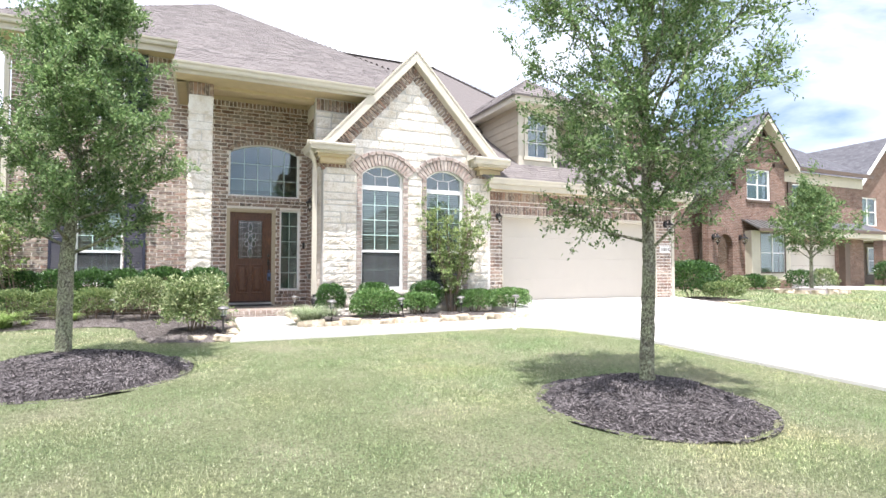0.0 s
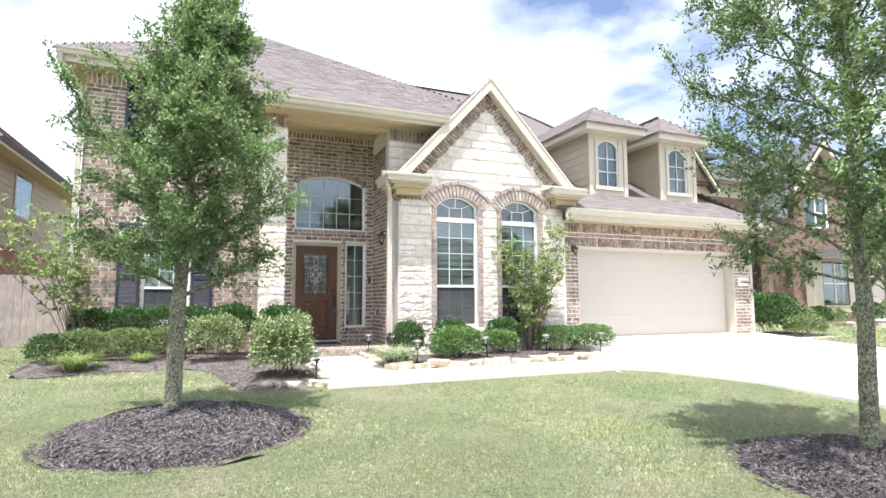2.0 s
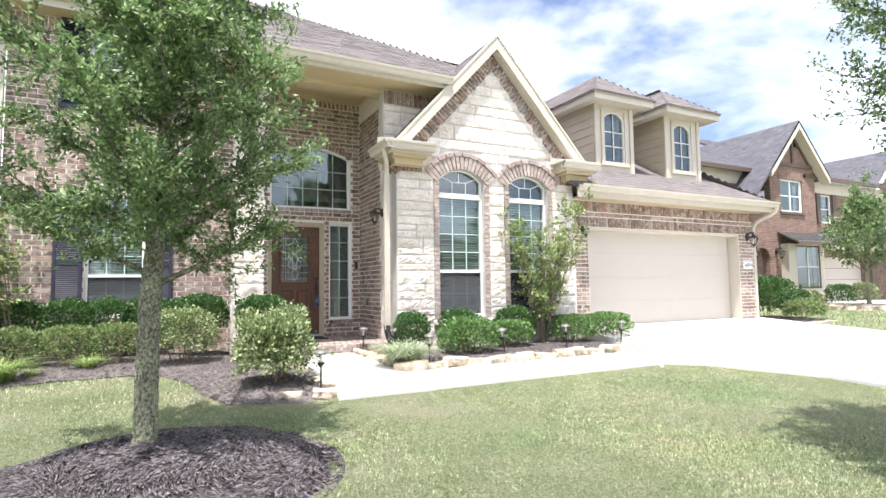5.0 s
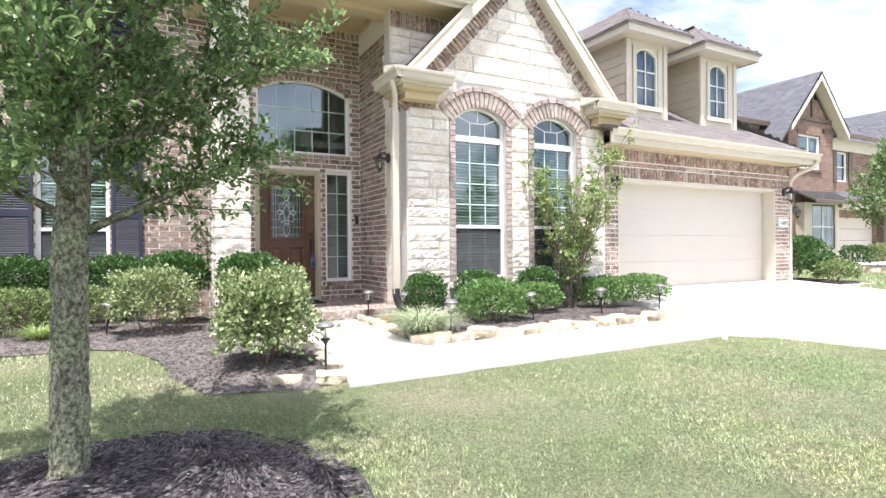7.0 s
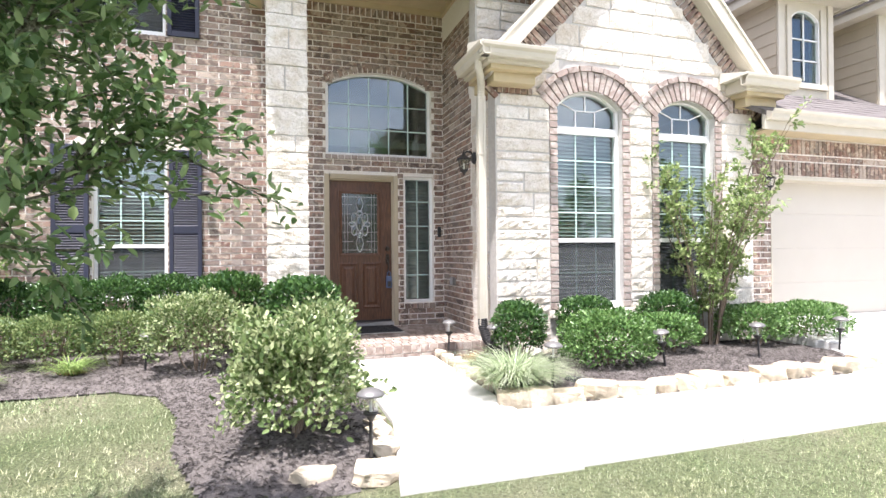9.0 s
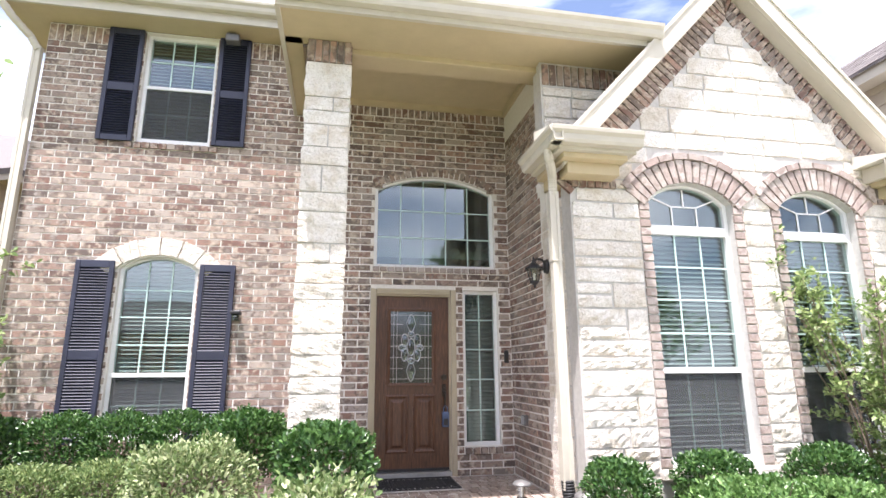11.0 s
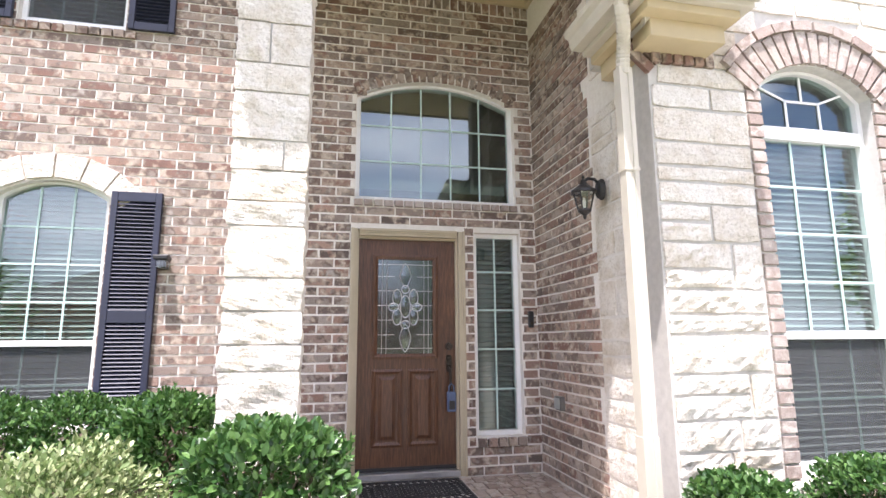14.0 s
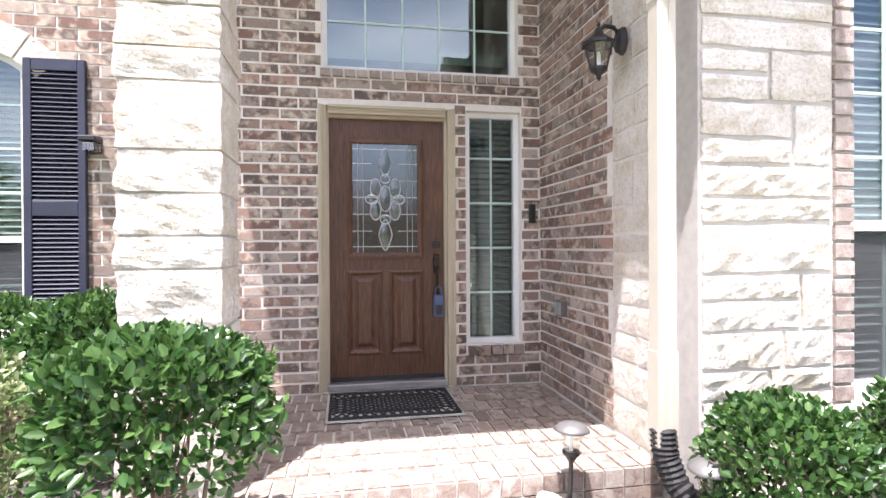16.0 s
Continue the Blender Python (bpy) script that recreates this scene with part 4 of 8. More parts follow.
def pane_mesh(fc, o, d, inset=0.02):
    bm = bmesh.new()
    q = (o[0] + inset, o[1] - inset, o[2] + inset, o[3] - inset * 0.2 if o[4] > 0 else o[3] - inset, o[4] * 0.95)
    front_ring = [bm.verts.new(fc.at(u, z, d)) for u, z in outline(q)]
    back_ring = [bm.verts.new(fc.at(u, z, d - 0.004)) for u, z in outline(q)]
    bm.faces.new(front_ring)
    bm.faces.new(back_ring[::-1])
    return bm


dormer(7.03, 8.15)
dormer(9.18, 10.38)

# ---- windows ----
def bar(bm, fc, a, b, w, d0, d1):
    """A straight glazing bar from a to b, both (u, z)."""
    a, b = Vector(a), Vector(b)
    t = (b - a).normalized()
    s = Vector((-t.y, t.x)) * (w / 2)
    pts = [a - s, b - s, b + s, a + s]
    lo = [bm.verts.new(fc.at(p.x, p.y, d0)) for p in pts]
    hi = [bm.verts.new(fc.at(p.x, p.y, d1)) for p in pts]
    bm.faces.new(hi)
    bm.faces.new(lo[::-1])
    for i in range(4):
        bm.faces.new((lo[i], lo[(i + 1) % 4], hi[(i + 1) % 4], hi[i]))


def blinds(parent, fc, u0, u1, z0, z1, d, gap=0.045):
    verts, faces = [], []
    z = z0
    while z < z1:
        k = len(verts)
        verts += [fc.at(u0, z, d)[:], fc.at(u1, z, d)[:], fc.at(u1, z + 0.032, d - 0.036)[:], fc.at(u0, z + 0.032, d - 0.036)[:]]
        verts += [(x, y, q - 0.0045) for x, y, q in verts[k:k + 4]]
        faces += [(k, k + 1, k + 2, k + 3), (k + 7, k + 6, k + 5, k + 4), (k, k + 4, k + 5, k + 1), (k + 2, k + 6, k + 7, k + 3)]
        z += gap
    tagged(raw_part("blind_slats", verts, faces, M_BLIND, parent, "pale horizontal blind slats"), kind="stuff")


def window(name, fc, o, label, cols, top_rows, low_rows=0, meet=None, band=None, burst=False, deep=0.075, blind=True):
    w = tagged(part(name, arch_frame(fc, o, 0.038, -deep - 0.06, -deep + 0.012), M_VINYL), label, "window", kind="structure")
    d = -deep - 0.02
    z_top = band[0] if band else o[3] + o[4]
    base = meet[1] if meet else o[2] + 0.04
    if meet:
        part("meeting_rail", boxes_on(fc, o[0] + 0.03, o[1] - 0.03, meet[0], meet[1], d - 0.03, d + 0.03), M_VINYL, w)
        part("bottom_rail", boxes_on(fc, o[0] + 0.03, o[1] - 0.03, o[2] + 0.035, o[2] + 0.075, d - 0.025, d + 0.025), M_VINYL, w)
        part("screen_pane", flat_on(fc, o[0] + 0.03, o[1] - 0.03, o[2] + 0.04, meet[0], d + 0.012), M_SCREEN, w, "pane behind a dark insect screen").visible_shadow = False
    if band:
        part("transom_bar", boxes_on(fc, o[0] + 0.02, o[1] - 0.02, band[0], band[1], d - 0.03, d + 0.035), M_VINYL, w)
    part("pane", pane_mesh(fc, (o[0], o[1], base - 0.02, o[3], o[4]), d - 0.004), M_GLASS, w).visible_shadow = False

    def grid(z0, z1, n_c, n_r, arched):
        for i in range(1, n_c):
            u = o[0] + 0.038 + (o[1] - o[0] - 0.076) * i / n_c
            bm = bmesh.new()
            bar(bm, fc, (u, z0), (u, (arch_top(o, u) - 0.03) if arched else z1), 0.015, d - 0.003, d + 0.005)
            part("glazing_bar", bm, M_GRILLE, w)
        for j in range(1, n_r):
            z = z0 + (z1 - z0) * j / n_r
            bm = bmesh.new()
            bar(bm, fc, (o[0] + 0.03, z), (o[1] - 0.03, z), 0.015, d - 0.003, d + 0.004)
            part("glazing_bar", bm, M_GRILLE, w)

    grid(base, z_top if band else o[3] + o[4] * 0.5, cols, top_rows, not band)
    if meet:
        grid(o[2] + 0.07, meet[0], cols, low_rows, False)
    if burst:
        m, h = (o[0] + o[1]) / 2, (o[1] - o[0]) / 2
        z0 = band[1]
        for a, b in (((m - h * 0.3, z0), (m - h * 0.3, z0 + 0.2)), ((m + h * 0.3, z0), (m + h * 0.3, z0 + 0.2)), ((m - h * 0.31, z0 + 0.2), (m + h * 0.31, z0 + 0.2)), ((m, z0 + 0.2), (m, o[3] + o[4] - 0.03)), ((m - h * 0.3, z0 + 0.2), (o[0] + 0.04, z0 + 0.31)), ((m + h * 0.3, z0 + 0.2), (o[1] - 0.04, z0 + 0.31))):
            bm = bmesh.new()
            bar(bm, fc, a, b, 0.015, d - 0.003, d + 0.005)
            part("glazing_bar", bm, M_VINYL, w)
    if blind:
        blinds(w, fc, o[0] + 0.05, o[1] - 0.05, o[2] + 0.06, (band[0] if band else o[3] + o[4] * 0.4), d - 0.034)
    return w


def boxes_on(fc, u0, u1, z0, z1, d0, d1, bevel=0.003):
    verts, faces = [], []
    slab(verts, faces, fc, u0, u1, z0, z1, d0, d1)
    bm = bmesh.new()
    vs = [bm.verts.new(v) for v in verts]
    for f in faces:
        bm.faces.new([vs[i] for i in f])
    bmesh.ops.recalc_face_normals(bm, faces=bm.faces)
    if bevel:
        bmesh.ops.bevel(bm, geom=list(bm.edges), offset=bevel, segments=1, affect='EDGES')
    return bm


def flat_on(fc, u0, u1, z0, z1, d):
    return boxes_on(fc, u0, u1, z0, z1, d - 0.004, d, 0)


window("window_1", front, WIN_L, "arched white window with pale grilles and blinds, between dark shutters", 3, 4, 2, (1.29, 1.335))
window("window_2", front, WIN_U, "upper white sash window with grilles and blinds", 3, 2, 2, (4.69, 4.73))
window("window_3", front, TRANSOM, "wide arched fixed window above the entry door, reflecting clouds", 5, 3, blind=False)
window("window_4", front, SIDE, "narrow white sidelight with grilles beside the door", 2, 5)
window("window_5", stone, WIN_A, "tall arched white window with a sunburst top, in limestone", 3, 4, 2, (1.31, 1.36), (2.60, 2.69), True, 0.09)
window("window_6", stone, WIN_B, "tall arched white window behind a thin shrub, in limestone", 3, 4, 2, (1.31, 1.36), (2.60, 2.69), True, 0.09)

# ---- shutters ----
def shutter(x0, x1, z0, z1):
    ob = thing("shutter", (x0 + x1) / 2, WY, z0, "dark navy louvred shutter fixed beside a window", "shutter", "window shutters")
    y0, y1 = WY - 0.05, WY - 0.012
    zm = z0 + (z1 - z0) * 0.47
    for a in (x0, x1 - 0.05):
        part("stile", boxes((a, a + 0.05, y0, y1, z0, z1), bevel=0.004), M_SHUTTER, ob)
    for a, b in ((z0, z0 + 0.07), (zm - 0.05, zm + 0.05), (z1 - 0.08, z1)):
        part("rail", boxes((x0 + 0.05, x1 - 0.05, y0 + 0.003, y1, a, b), bevel=0.003), M_SHUTTER, ob)
    part("backing", boxes((x0 + 0.03, x1 - 0.03, y1 - 0.006, y1, z0 + 0.02, z1 - 0.02)), M_SHUTTER, ob)
    for a, b in ((z0 + 0.07, zm - 0.05), (zm + 0.05, z1 - 0.08)):
        k = int((b - a) / 0.031)
        for i in range(k):
            z = a + (b - a) * i / k
            bm = bmesh.new()
            prism(bm, [(y0 + 0.004, z + 0.004), (y0 + 0.010, z + 0.001), (y1 - 0.006, z + 0.026), (y1 - 0.006, z + 0.031)], x0 + 0.05, x1 - 0.05, "x")
            part("slat", bm, M_SHUTTER, ob)
    for z in (z0 + 0.12, zm, z1 - 0.12):
        for x in (x0 + 0.02, x1 - 0.02):
            bm = bmesh.new()
            rod(bm, (x, y0 - 0.003, z), (x, y0 + 0.002, z), 0.007, seg=6)
            part("screw", bm, M_BLACK, ob)
    return ob


for a, b, c, d in ((-2.72, -2.33, 0.62, 2.545), (-1.45, -1.07, 0.62, 2.53), (-2.715, -2.33, 3.96, 5.405), (-1.46, -1.09, 3.97, 5.405)):
    shutter(a, b, c, d)

# ---- stone column at the porch ----
column = thing("porch_column", -0.065, 11.15, 0, "square porch column of rough white limestone blocks", "column")
CX0, CX1, CY0, CY1 = -0.275, 0.145, UY, UY + 0.40
part("core", boxes((CX0 + 0.012, CX1 - 0.012, CY0 + 0.012, CY1 - 0.012, -0.1, 4.46)), M_STONE_JOINT, column)
cz, ck = 0.0, 0
crnd = random.Random(5)
while cz < 4.2:
    h = crnd.choice((0.14, 0.18, 0.22, 0.26, 0.29))
    if cz + h > 4.12:
        h = 4.22 - cz
    split = crnd.random() < 0.45
    mid = crnd.uniform(0.3, 0.7)
    ck += 1
    pieces = [(CX0, CX0 + (CX1 - CX0) * mid), (CX0 + (CX1 - CX0) * mid, CX1)] if split else [(CX0, CX1)]
    for a, b in pieces:
        q = bmesh.new()
        box(q, a + 0.006, b - 0.006, CY0 + 0.0, CY1, cz + 0.006, cz + h - 0.006)
        bmesh.ops.subdivide_edges(q, edges=list(q.edges), cuts=7, use_grid_fill=True)
        off = Vector((ck * 3.1, a * 7, 1.7))
        for v in q.verts:
            c = v.co
            wob = noise.noise(c * 7 + off) * 0.016 + abs(noise.noise(c * 11 + off)) * 0.018 + noise.noise(c * 34 + off) * 0.004
            tz = min(abs(c.z - cz - 0.006), abs(c.z - cz - h + 0.006))
            k = 0.6 if tz < 0.004 else 1.0
            nx = -1 if abs(c.x - a - 0.006) < 1e-4 and a == CX0 else (1 if abs(c.x - b + 0.006) < 1e-4 and b == CX1 else 0)
            ny = -1 if abs(c.y - CY0) < 1e-4 else (1 if abs(c.y - CY1) < 1e-4 else 0)
            v.co = c + Vector((nx, ny, 0)) * wob * k
        part("stone_block", q, M_STONE, column)
    cz += h
for k in range(6):
    a = CX0 + 0.005 + k * (CX1 - CX0 - 0.01) / 6
    part("cap_brick", boxes((a + 0.004, a + (CX1 - CX0 - 0.01) / 6 - 0.004, CY0 - 0.006, CY0 + 0.05, 4.225, 4.455), bevel=0.003), M_BRICK, column)
for k in range(6):
    a = CY0 + 0.05 + k * (CY1 - CY0 - 0.05) / 6
    for xs in (CX0 - 0.006, CX1 - 0.045):
        part("cap_brick", boxes((xs, xs + 0.051, a + 0.004, a + (CY1 - CY0 - 0.05) / 6 - 0.004, 4.225, 4.455), bevel=0.003), M_BRICK, column)

# ---- entry door ----
door = tagged(new("door_1"), "closed dark-stained wooden entry door with leaded glass", "door", kind="structure")
DX0, DX1, DZ0, DZ1, DY = 0.545, 1.425, 0.225, 2.225, 12.70
bm = bmesh.new()
GX0, GX1, GZ0, GZ1 = 0.715, 1.225, 1.20, 2.05
for r in ((DX0, GX0 - 0.03, DY, DY + 0.045, DZ0, DZ1), (GX1 + 0.03, DX1, DY, DY + 0.045, DZ0, DZ1), (GX0 - 0.03, GX1 + 0.03, DY, DY + 0.045, GZ1 + 0.03, DZ1), (GX0 - 0.03, GX1 + 0.03, DY, DY + 0.045, DZ0, GZ0 - 0.03)):
    box(bm, *r)
part("door_leaf", bm, M_WOOD, door)
def moulding(x0, x1, z0, z1, w, y0, y1):
    bm = bmesh.new()
    ra = [(x0, z0), (x1, z0), (x1, z1), (x0, z1)]
    rm = [(x0 + w * 0.45, z0 + w * 0.45), (x1 - w * 0.45, z0 + w * 0.45), (x1 - w * 0.45, z1 - w * 0.45), (x0 + w * 0.45, z1 - w * 0.45)]
    rb = [(x0 + w, z0 + w), (x1 - w, z0 + w), (x1 - w, z1 - w), (x0 + w, z1 - w)]
    rings = [[bm.verts.new((x, y, z)) for x, z in r] for r, y in ((ra, y1), (ra, y0 + 0.006), (rm, y0), (rb, y0 + 0.012), (rb, y1))]
    for r, s in zip(rings, rings[1:]):
        for i in range(4):
            bm.faces.new((r[i], r[(i + 1) % 4], s[(i + 1) % 4], s[i]))
    bmesh.ops.recalc_face_normals(bm, faces=bm.faces)
    return bm


part("glass_moulding", moulding(GX0 - 0.04, GX1 + 0.04, GZ0 - 0.04, GZ1 + 0.04, 0.045, DY - 0.02, DY + 0.02), M_WOOD, door)
for a, b in ((0.675, 0.945), (0.995, 1.265)):
    part("panel_moulding", moulding(a, b, 0.42, 1.07, 0.04, DY - 0.016, DY + 0.01), M_WOOD, door)
    bm = bmesh.new()
    lo = [(a + 0.06, 0.48), (b - 0.06, 0.48), (b - 0.06, 1.01), (a + 0.06, 1.01)]
    hi = [(a + 0.09, 0.51), (b - 0.09, 0.51), (b - 0.09, 0.98), (a + 0.09, 0.98)]
    rl = [bm.verts.new((x, DY - 0.001, z)) for x, z in lo]
    rh = [bm.verts.new((x, DY - 0.013, z)) for x, z in hi]
    bm.faces.new(rh)
    for i in range(4):
        bm.faces.new((rl[i], rl[(i + 1) % 4], rh[(i + 1) % 4], rh[i]))
    bmesh.ops.recalc_face_normals(bm, faces=bm.faces)
    part("raised_panel", bm, M_WOOD, door)
glass = part("leaded_pane", boxes((GX0 - 0.005, GX1 + 0.005, DY + 0.014, DY + 0.02, GZ0 - 0.005, GZ1 + 0.005)), M_OBSCURE, door, "leaded glass with a bevelled flower pattern")
glass.visible_shadow = False
def came(pts, r=0.0045, name="came"):
    bm = bmesh.new()
    tube(bm, [(x, DY + 0.010, z) for x, z in pts], r, 5)
    part(name, bm, M_CAME, glass)


gm = (GX0 + GX1) / 2
for x in (GX0 + 0.045, GX0 + 0.085, GX1 - 0.045, GX1 - 0.085):
    came([(x, GZ0), (x, GZ1)], 0.003)
for z in (GZ0 + 0.05, GZ0 + 0.17, GZ0 + 0.30, GZ0 + 0.43, GZ0 + 0.56, GZ0 + 0.69, GZ1 - 0.05):
    came([(GX0, z), (gm - 0.10 if GZ0 + 0.1 < z < GZ1 - 0.1 else gm, z)], 0.003)
    came([(gm + 0.10 if GZ0 + 0.1 < z < GZ1 - 0.1 else gm, z), (GX1, z)], 0.003)
for cx, cz, rx, rz_, point in ((gm, 1.90, 0.052, 0.11, 1), (gm, 1.34, 0.052, 0.12, 1), (gm, 1.62, 0.045, 0.10, 0), (gm - 0.075, 1.70, 0.04, 0.075, 0), (gm + 0.075, 1.70, 0.04, 0.075, 0), (gm - 0.075, 1.53, 0.04, 0.075, 0), (gm + 0.075, 1.53, 0.04, 0.075, 0), (gm - 0.105, 1.615, 0.045, 0.035, 0), (gm + 0.105, 1.615, 0.045, 0.035, 0), (gm, 1.46, 0.04, 0.035, 0), (gm, 1.775, 0.035, 0.035, 0)):
    pts = []
    for k in range(17):
        t = 2 * math.pi * k / 16
        s, c = math.sin(t), math.cos(t)
        pts.append((cx + rx * s * (1 - 0.45 * abs(c) if point else 1), cz + rz_ * c))
    came(pts, 0.005)
    bm = bmesh.new()
    vs = [bm.verts.new((x, DY + 0.0075, z)) for x, z in pts[:-1]]
    ctr = bm.verts.new((cx, DY + 0.002, cz))
    for i in range(16):
        bm.faces.new((vs[i], vs[(i + 1) % 16], ctr))
    bmesh.ops.recalc_face_normals(bm, faces=bm.faces)
    part("bevelled_glass", bm, M_OBSCURE, glass).visible_shadow = False
part("threshold", boxes((0.53, 1.44, 12.60, 12.76, 0.172, 0.222), bevel=0.006), M_SILL, door, "aluminium threshold")
part("sweep", boxes((DX0, DX1, DY - 0.004, DY, DZ0 + 0.002, DZ0 + 0.03)), M_RUBBER, door)
def jamb_strip(x0, x1, z0, z1, steps_y):
    bm = bmesh.new()
    for k, (w0, w1, y) in enumerate(steps_y):
        box(bm, x0 + (x1 - x0) * w0, x0 + (x1 - x0) * w1, y, 12.76, z0, z1)
    return bm


prof = ((0.0, 0.26, 12.585), (0.262, 0.44, 12.60), (0.442, 0.74, 12.612), (0.742, 1.0, 12.66))
part("jamb", jamb_strip(0.47, 0.545, 0.172, 2.305, prof), M_JAMB, door)
part("jamb", jamb_strip(1.50, 1.425, 0.172, 2.305, prof), M_JAMB, door)
bm = bmesh.new()
for w0, w1, y in prof:
    box(bm, 0.545, 1.425, y, 12.76, 2.305 - 0.08 * w1, 2.305 - 0.08 * w0)
part("head_jamb", bm, M_JAMB, door)
# lock set
hx = 1.365
bm = bmesh.new()
rod(bm, (hx, DY - 0.03, 1.265), (hx, DY, 1.265), 0.030, 0.034, 14)
rod(bm, (hx, DY - 0.042, 1.265), (hx, DY - 0.03, 1.265), 0.018, 0.02, 10)
part("deadbolt", bm, M_BRONZE, door, "dark bronze deadbolt")
handle = part("handle_set", boxes((hx - 0.024, hx + 0.024, DY - 0.012, DY, 1.04, 1.19), bevel=0.01), M_BRONZE, door, "dark bronze grip handle")
bm = bmesh.new()
tube(bm, [(hx, DY - 0.02, 1.09), (hx, DY - 0.055, 1.07), (hx, DY - 0.062, 1.0), (hx, DY - 0.058, 0.93), (hx, DY - 0.035, 0.885), (hx, DY, 0.87)], [0.011, 0.013, 0.012, 0.012, 0.011, 0.013], 8)
part("grip", bm, M_BRONZE, handle)
bm = bmesh.new()
rod(bm, (hx, DY - 0.03, 1.125), (hx, DY - 0.01, 1.125), 0.022, 0.026, 12)
part("rose", bm, M_BRONZE, handle)
lockbox = thing("key_lockbox", hx + 0.01, DY - 0.07, 0.72, "blue key lockbox hanging from the door handle", "lockbox")
part("body", boxes((hx - 0.033, hx + 0.045, DY - 0.095, DY - 0.045, 0.705, 0.875), bevel=0.008), M_BLUE, lockbox)
part("face_plate", boxes((hx - 0.02, hx + 0.032, DY - 0.099, DY - 0.094, 0.725, 0.80), bevel=0.002), M_BLACK, lockbox)
bm = bmesh.new()
tube(bm, [(hx - 0.016, DY - 0.068, 0.87), (hx - 0.016, DY - 0.068, 0.92), (hx + 0.006, DY - 0.066, 0.945), (hx + 0.028, DY - 0.068, 0.92), (hx + 0.028, DY - 0.068, 0.87)], 0.006, 6)
part("shackle", bm, M_BLUE, lockbox)

# ---- small fittings on the walls ----
bell = thing("doorbell", 2.12, 12.61, 1.5, "small dark doorbell on the brick beside the sidelight", "doorbell")
part("housing", boxes((2.095, 2.145, 12.58, 12.613, 1.43, 1.58), bevel=0.006), M_BLACK, bell)
bm = bmesh.new()
rod(bm, (2.12, 12.574, 1.47), (2.12, 12.581, 1.47), 0.016, seg=12)
part("button", bm, M_BRONZE, bell)
spot = thing("wall_light", -1.02, 12.6, 1.93, "small dark floodlight on the brick beside a shutter", "wall light")
part("bracket", boxes((-1.055, -0.985, 12.585, 12.613, 1.90, 2.02), bevel=0.005), M_BLACK, spot)
part("hood", boxes((-1.075, -0.965, 12.46, 12.585, 1.965, 2.0), bevel=0.006), M_BLACK, spot)
part("lens", boxes((-1.06, -0.98, 12.49, 12.585, 1.90, 1.963), bevel=0.004), M_LAMP_GLASS, spot)
eye_box = thing("eave_light", -1.28, 12.3, 5.3, "small brown floodlight under the upper eave", "wall light")
part("housing", boxes((-1.36, -1.20, 12.36, 12.48, 5.25, 5.338), bevel=0.01), M_LAMP_GREY, eye_box)
outlet = thing("outlet_box", 2.19, 12.14, 0.8, "grey weatherproof outlet box on the porch brick", "outlet")
part("cover", boxes((2.145, 2.192, 12.08, 12.20, 0.75, 0.86), bevel=0.008), M_LAMP_GREY, outlet)
part("flap", boxes((2.138, 2.146, 12.09, 12.19, 0.76, 0.85), bevel=0.003), M_SILL, outlet)

def lantern(x, y, z, turn, scale=1.0):
    """Wall lantern; its arm leaves the wall along local -y."""
    ob = thing("wall_lantern", x, y, z, "black metal wall lantern with clear glass panes", "wall lantern", "wall lanterns")
    bm = bmesh.new()
    lathe(bm, [(0.004, -0.04), (0.045, -0.035), (0.055, 0.0), (0.055, 0.01)], seg=12)
    bmesh.ops.rotate(bm, verts=bm.verts, matrix=Matrix.Rotation(radians(-90), 3, 'X'))
    for v in bm.verts:
        v.co.y = -abs(v.co.y) if v.co.y > 0 else v.co.y
        v.co.z *= 1.5
    plate = part("back_plate", bm, M_BLACK, None)
    bm = bmesh.new()
    tube(bm, [(0, -0.02, 0.03), (0, -0.06, 0.075), (0, -0.11, 0.08), (0, -0.15, 0.05)], [0.014, 0.013, 0.012, 0.012], 8)
    arm = part("arm", bm, M_BLACK, None)
    bm = bmesh.new()
    lathe(bm, [(0.10, -0.035), (0.098, -0.02), (0.06, 0.005), (0.03, 0.03), (0.02, 0.05), (0.022, 0.06), (0.008, 0.075), (0.012, 0.088), (0.004, 0.10)], 0, -0.15, 8)
    roof = part("cap", bm, M_BLACK, None)
    bm = bmesh.new()
    lathe(bm, [(0.075, -0.036), (0.045, -0.16)], 0, -0.15, 8)
    glass_ = part("glass_cage", bm, M_LAMP_GLASS, None)
    glass_.visible_shadow = False
    kids = [plate, arm, roof, glass_]
    for k in range(4):
        t = math.pi / 4 + k * math.pi / 2
        bm = bmesh.new()
        rod(bm, (0.077 * math.cos(t), -0.15 + 0.077 * math.sin(t), -0.036), (0.047 * math.cos(t), -0.15 + 0.047 * math.sin(t), -0.162), 0.006, seg=5)
        kids.append(part("cage_bar", bm, M_BLACK, None))
    bm = bmesh.new()
    lathe(bm, [(0.05, -0.158), (0.052, -0.172), (0.03, -0.19), (0.012, -0.205), (0.016, -0.215), (0.003, -0.235)], 0, -0.15, 8)
    kids.append(part("base_finial", bm, M_BLACK, None))
    bm = bmesh.new()
    lathe(bm, [(0.012, -0.16), (0.012, -0.10), (0.006, -0.07)], 0, -0.15, 8)
    kids.append(part("bulb", bm, M_VINYL, None))
    for k in kids:
        k.parent = ob
    ob.matrix_world = pose(x, y, z, 0, 0, turn) @ Matrix.Diagonal((scale, scale, scale, 1))
    return ob


